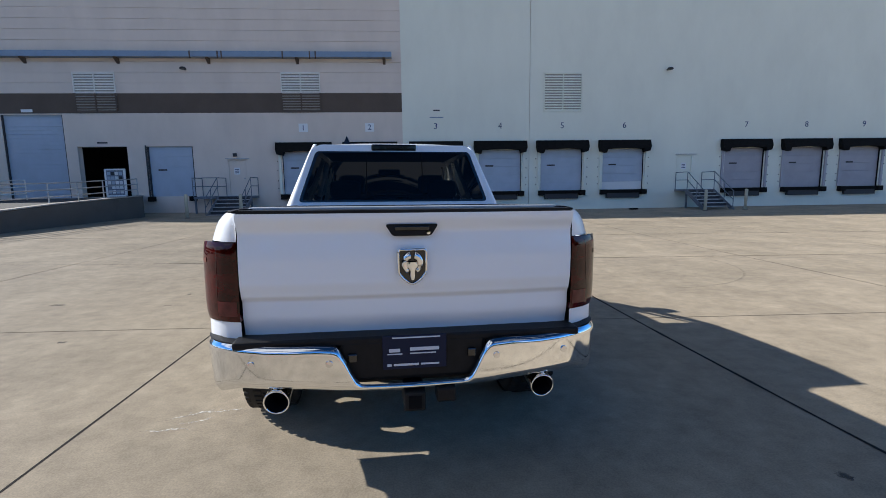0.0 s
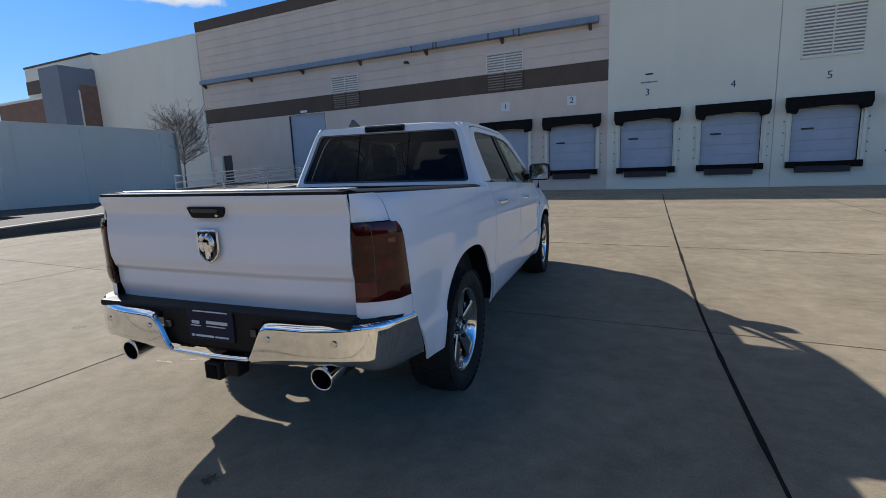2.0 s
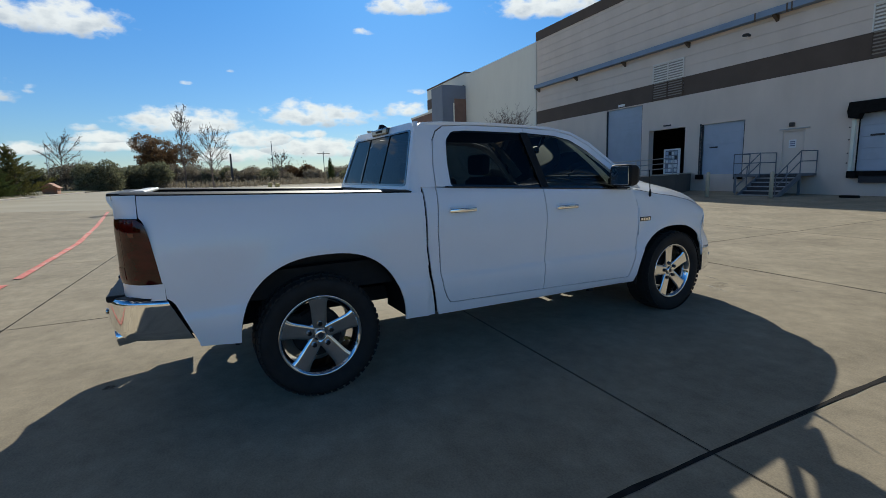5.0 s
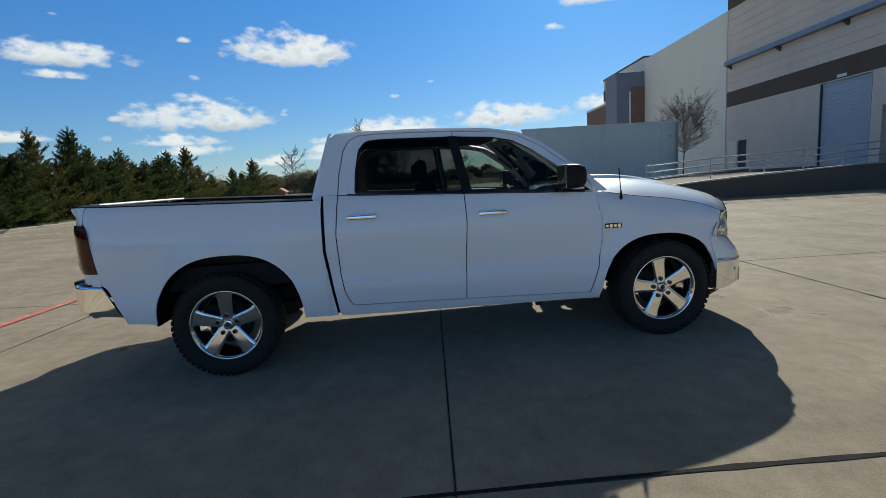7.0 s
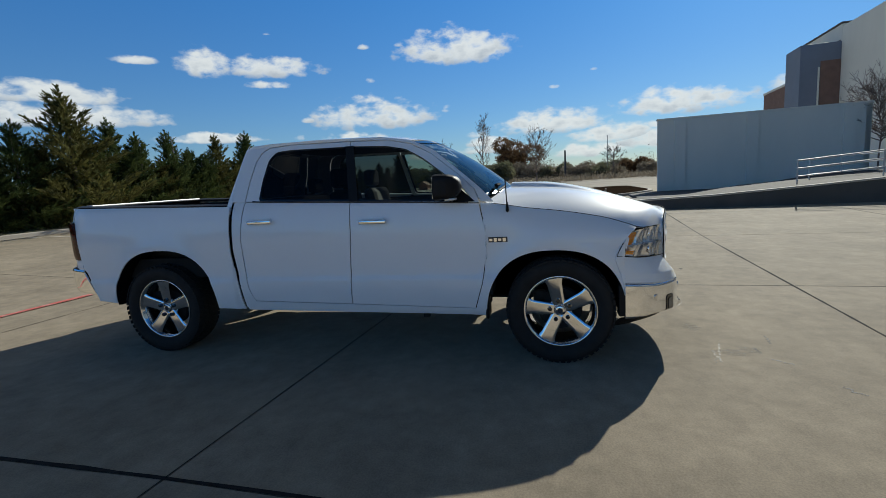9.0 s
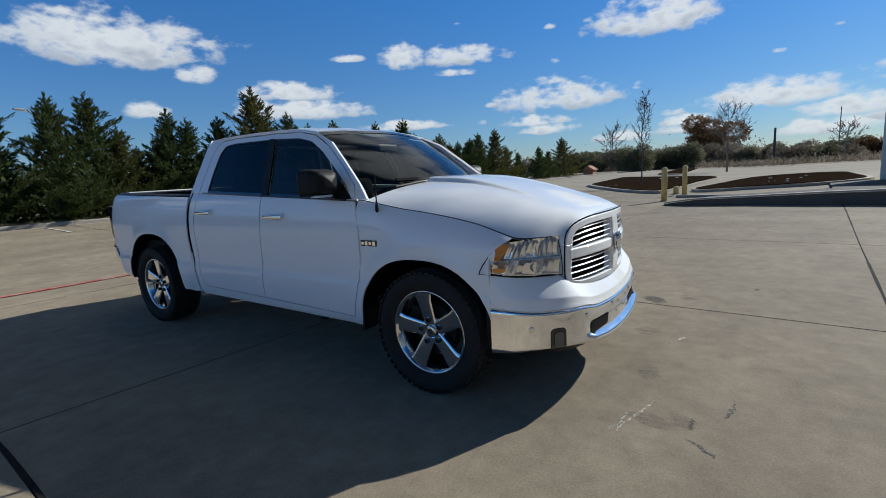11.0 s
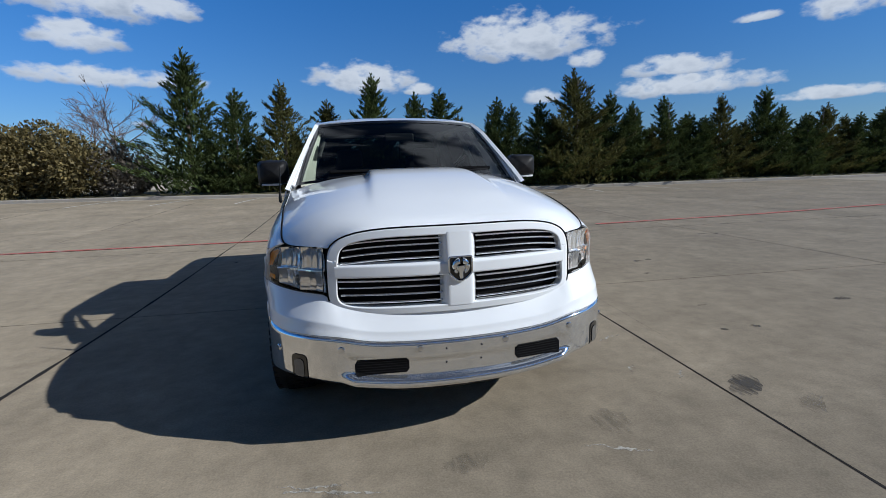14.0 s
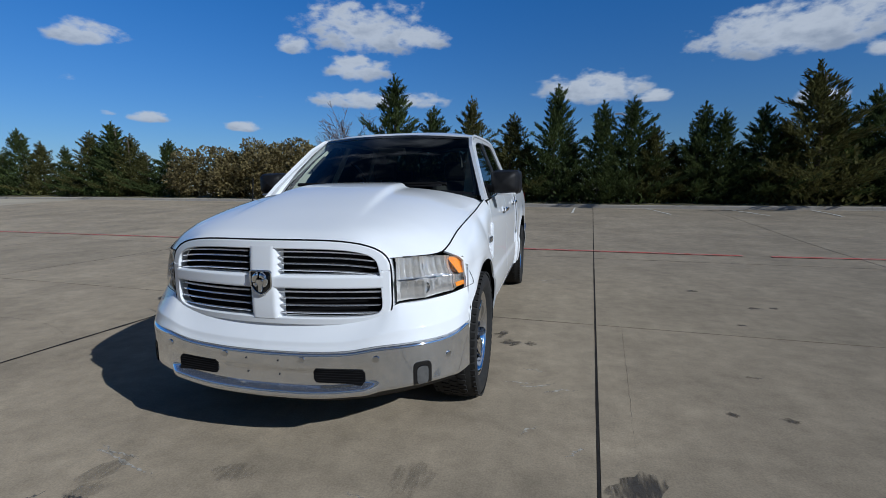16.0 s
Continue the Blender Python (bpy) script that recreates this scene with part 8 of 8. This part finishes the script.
bare_tree("bare_tree", 31, 5.1, 1.7, B @ Matrix.Translation((-27.0, -5.0, 0.1)), "leafless young tree with a round crown by the screen wall", 0.50, 54, 0.06, 0.62, thin=0.008)
bare_tree("bare_tree", 9, 4.7, 2.6, at_yard(13.8, -48, 0.2), "gnarled leafless tree behind the shrubs", 0.4, 12, 0.14, 0.35, thin=0.013)
bare_tree("bare_tree", 10, 4.9, 2.2, at_yard(17.0, -52, 0.2), "gnarled leafless tree behind the shrubs", 0.35, 12, 0.13, 0.6, thin=0.012)
bare_tree("sapling", 14, 5.6, 0.75, at_yard(-28.6, -25.95, 0.1), "thin leafless sapling in a soil island", 0.38, 26, 0.045, 1.5, thin=0.007)
bare_tree("bare_tree", 17, 6.8, 2.3, at_yard(-59.6, -25.5, 0), "leafless street tree far across the lot", 0.28, 22, 0.11, 0.8, "far bare trees", 0.013)
bare_tree("bare_tree", 18, 7.2, 2.8, at_yard(-94.1, 2.5, 0), "leafless tree beside the far lot", 0.3, 18, 0.12, 0.7, "far bare trees", 0.022)
bare_tree("bare_tree", 21, 7.0, 2.6, at_yard(-80, -45, 0), "leafless tree at the lot's far edge", 0.3, 18, 0.12, 0.7, "far bare trees", 0.02)
bare_tree("bare_tree", 22, 5.6, 2.2, at_yard(-97.2, -14.1, 0), "leafless tree at the lot's far edge", 0.3, 16, 0.12, 0.7, "far bare trees", 0.022)


# soil islands with kerbs
def island(pts, h, label):
    isl = thing("planter_island", Matrix.Identity(4), label, "island", kind="structure")
    loop = round_loop(pts, 1.6, 5)
    for nm, mat, grow, z0, z1 in (("kerb", M_CURB, 0.0, -0.1, h), ("soil", M_MULCH, -0.28, 0.0, h + 0.03)):
        c = Vector((sum(p[0] for p in loop) / len(loop), sum(p[1] for p in loop) / len(loop)))
        bm = bmesh.new()
        top, low = [], []
        for p in loop:
            q = Vector(p)
            q = q + (c - q).normalized() * (-grow)
            top.append(bm.verts.new(on_yard(q.x, q.y, z1)))
            low.append(bm.verts.new(on_yard(q.x, q.y, z0)))
        bm.faces.new(top)
        for k in range(len(top)):
            bm.faces.new((low[k], low[(k + 1) % len(top)], top[(k + 1) % len(top)], top[k]))
        bmesh.ops.recalc_face_normals(bm, faces=bm.faces[:])
        part(nm, bm, mat, isl, "bare brown soil" if nm == "soil" else "")
    return isl


island([(-20.7, -23.0), (-23.6, -25.7), (-29.8, -30.0), (-44, -31.8), (-42, -24.6), (-38, -23.0), (-28, -23.0)], 0.13, "kerbed soil island with a sapling")
island([(-21.4, -22.2), (-31, -21.6), (-36.0, -20.6), (-37.5, -16.2), (-27.2, -15.4), (-23.2, -17.6)], 0.13, "kerbed soil bed beside the ramp")
island([(-52, -31), (-78, -34), (-78, -31.5), (-54, -28.6)], 0.12, "thin kerbed island across the far lot")
random.seed(21)
rocks = []
for k in range(12):
    u, v = random.choice(((random.uniform(-40, -26), random.uniform(-28, -25)), (random.uniform(-34, -24), random.uniform(-20, -18))))
    r = random.uniform(0.05, 0.14)
    bm = bmesh.new()
    bmesh.ops.create_icosphere(bm, subdivisions=1, radius=r)
    for q in bm.verts:
        q.co *= random.uniform(0.7, 1.2)
        q.co.z *= 0.6
    ob = link("stone", bm, M_CURB)
    ob.matrix_world = at_yard(u, v, 0.17)
    tagged(ob, "pale stone lying on bare soil", "stone", "stones in the soil")

# far edge of the lot, westward
FAR = [(-134, -38.3, 12.6, 6.6, 0.0, "rust"), (-84.5, -36.0, 5.0, 2.8, 0.2, "green"), (-76.2, -39.1, 4.9, 2.8, 0, "green"), (-80, -43.5, 4.2, 3.0, 0, "scrub"), (-86.5, -38.3, 4.0, 3.0, 0, "green"),
       (-102.5, -29.1, 3.6, 3.6, 0, "scrub"), (-102.7, -25.0, 3.8, 3.4, 0, "green"), (-97.6, -20.8, 3.6, 2.6, 0, "scrub"), (-97.5, -17.5, 3.0, 2.2, 0, "green"), (-99, -14.5, 2.6, 2.4, 0, "scrub"),
       (-106.7, -9.8, 4.3, 3.4, 0, "rust"), (-104, -6.5, 3.4, 2.4, 0, "scrub"), (-89.8, -0.8, 3.1, 2.4, 0, "green"), (-90.5, 2.4, 2.8, 2.4, 0, "green"), (-98, 8, 3.4, 3.0, 0, "scrub"), (-96, 14, 3.6, 3.0, 0, "green"),
       (-78, -50, 4.0, 3.0, 0, "green"), (-88, -54, 4.2, 3.6, 0, "scrub"), (-104, -58, 4.5, 4.0, 0, "green"), (-70, -54, 3.4, 2.6, 0, "scrub"), (-100, -40, 4.2, 3.6, 0, "scrub"), (-108, -34, 5.0, 3.8, 0, "scrub"),
       (-112, -22, 4.6, 3.6, 0, "scrub"), (-116, -14, 4.4, 3.6, 0, "green"), (-114, 1, 4.2, 3.6, 0, "scrub")]
LOOK = {"rust": (M_OAKRED, "round rust-brown oak at the lot's far edge"), "green": (M_FARGREEN, "dull green tree at the lot's far edge"), "scrub": (M_SCRUB, "grey-brown winter thicket at the lot's edge")}
for k, (u, v, h, w, dz, kind_) in enumerate(FAR):
    r = random.Random(k + 300)
    h = h if w > 5 else h * 0.8
    lobes = [(r.uniform(-0.6, 0.6) * w, r.uniform(-0.9, 0.9) * w, h * z, w * q) for z, q in ((0.3, 0.6), (0.5, 0.62), (0.66, 0.55), (0.8, 0.42), (0.45, 0.55), (0.25, 0.6), (0.6, 0.5))]
    leafy("far_tree", k + 300, lobes, 0.27 if w < 5 else 0.42, 190 if w > 5 else 520 if kind_ != "scrub" else 420, LOOK[kind_][0], at_yard(u, v), LOOK[kind_][1], "tree", "far trees", 0.14)
fc = make_tree("far_cedar", tubem([(0, 0, -0.2), (0, 0, 3.4)], 0.1, 6, 0.02), cedar_mesh(77, 5.0, 1.4, 90), M_CEDAR, "dark pointed cedar across the far lot", "cedar")
copy_thing(fc, at_yard(-87.9, -6.2) @ Matrix.Diagonal((1.0, 1.0, 0.95, 1)))
drop(fc)
# low scrub hedge along the edge
bm = bmesh.new()
rnd = random.Random(5)
for k in range(22000):
    t = rnd.random()
    u, v = -84 - 26 * rnd.random() ** 2 - 6 * math.sin(t * 9), -75 + 110 * t
    p = on_yard(u, v, abs(rnd.gauss(0, 0.45)))
    blade(bm, p, Vector((rnd.gauss(0, 0.6), rnd.gauss(0, 0.6), 1)).normalized(), rnd.uniform(0.22, 0.5), 0.06, rnd)
tagged(link("scrub_hedge", bm, M_SCRUB), "low grey-brown scrub along the lot's far edge", "scrub", kind="stuff")
bm = bmesh.new()
for k in range(52000):
    a = -0.15 + 3.9 * rnd.random()
    r = 180 + 60 * rnd.random()
    x, y = -r * math.cos(a - 0.9), -r * math.sin(a - 0.9)
    crown = 1.3 + 0.7 * math.sin(a * 37) + 0.6 * math.sin(a * 91 + 1.7) + 0.4 * math.sin(a * 203)
    blade(bm, Vector((x, y, abs(rnd.gauss(0, 1.0)) * max(0.4, crown) * 1.5)), Vector((rnd.gauss(0, 0.8), rnd.gauss(0, 0.8), 0.7)).normalized(), rnd.uniform(0.5, 1.1), 0.17, rnd)
tagged(link("far_woods", bm, M_SCRUB), "grey-brown winter woods on the horizon", "woods", kind="stuff")

fw = thing("boundary_wall", Matrix.Identity(4), "long low pinkish wall beyond the far lot", "wall")
p0, p1 = on_yard(-112, -60), on_yard(-112, 30)
for k in range(12):
    part("wall_bay", boxm(-0.15, 0.15, k * 7.6, k * 7.6 + 7.5, 0, 2.0, 0, Matrix.Translation(p0) @ Matrix.Rotation(TURN, 4, "Z")), M_TERRA, fw)
bx = thing("utility_box", at_yard(-58, -40.5), "small peaked terracotta-coloured shed at the strip's end", "shed")
part("walls", boxm(-0.8, 0.8, -0.6, 0.6, 0, 0.7), M_CLAY, bx)
bm = bmesh.new()
vs = [bm.verts.new(p) for p in ((-1, -0.8, 0.7), (1, -0.8, 0.7), (1, 0.8, 0.7), (-1, 0.8, 0.7), (-1, 0, 1.25), (1, 0, 1.25))]
for q in ((0, 1, 5, 4), (2, 3, 4, 5), (0, 4, 3), (1, 2, 5), (0, 3, 2, 1)):
    bm.faces.new([vs[i] for i in q])
part("roof", bm, M_CLAY, bx)


def street_lamp(u, v, h, label, double=False):
    s = thing("street_lamp", at_yard(u, v), label, "street lamp")
    part("pole", tubem([(0, 0, 0), (0, 0, h)], 0.09, 8, 0.05), M_STEEL, s)
    for k in ((-1, 1) if double else (1,)):
        part("arm", tubem([(0, 0, h - 0.2), (0.5 * k, 0.4 * k, h + 0.15), (1.1 * k, 0.8 * k, h + 0.2)], 0.04, 6), M_STEEL, s)
        part("lamp_head", boxm(1.0 * k - 0.25, 1.0 * k + 0.25, 0.75 * k - 0.14, 0.75 * k + 0.14, h + 0.14, h + 0.24, 0.03), M_STEEL, s)


street_lamp(-102.5, -53, 7.6, "grey double-armed street lamp beyond the lot", True)
street_lamp(-5.8, -52, 5.6, "dark street lamp head behind the cedars")
for u, v, h, r, lab in ((-109, -14.8, 9.3, 0.10, "tall thin grey mast beyond the far lot"), (-94, -23.3, 6.0, 0.22, "stout dark pole at the far lot's edge"), (-118, -2, 7.5, 0.12, "wooden utility pole with a crossarm")):
    pl = thing("pole", at_yard(u, v), lab, "pole", "far poles")
    part("shaft", tubem([(0, 0, -0.2), (0, 0, h)], r, 8, r * 0.7), M_STAIR if r < 0.2 else M_INK, pl)
    if r == 0.12:
        part("crossarm", boxm(-0.08, 0.08, -1.6, 1.6, h - 0.7, h - 0.55), M_BARK, pl)
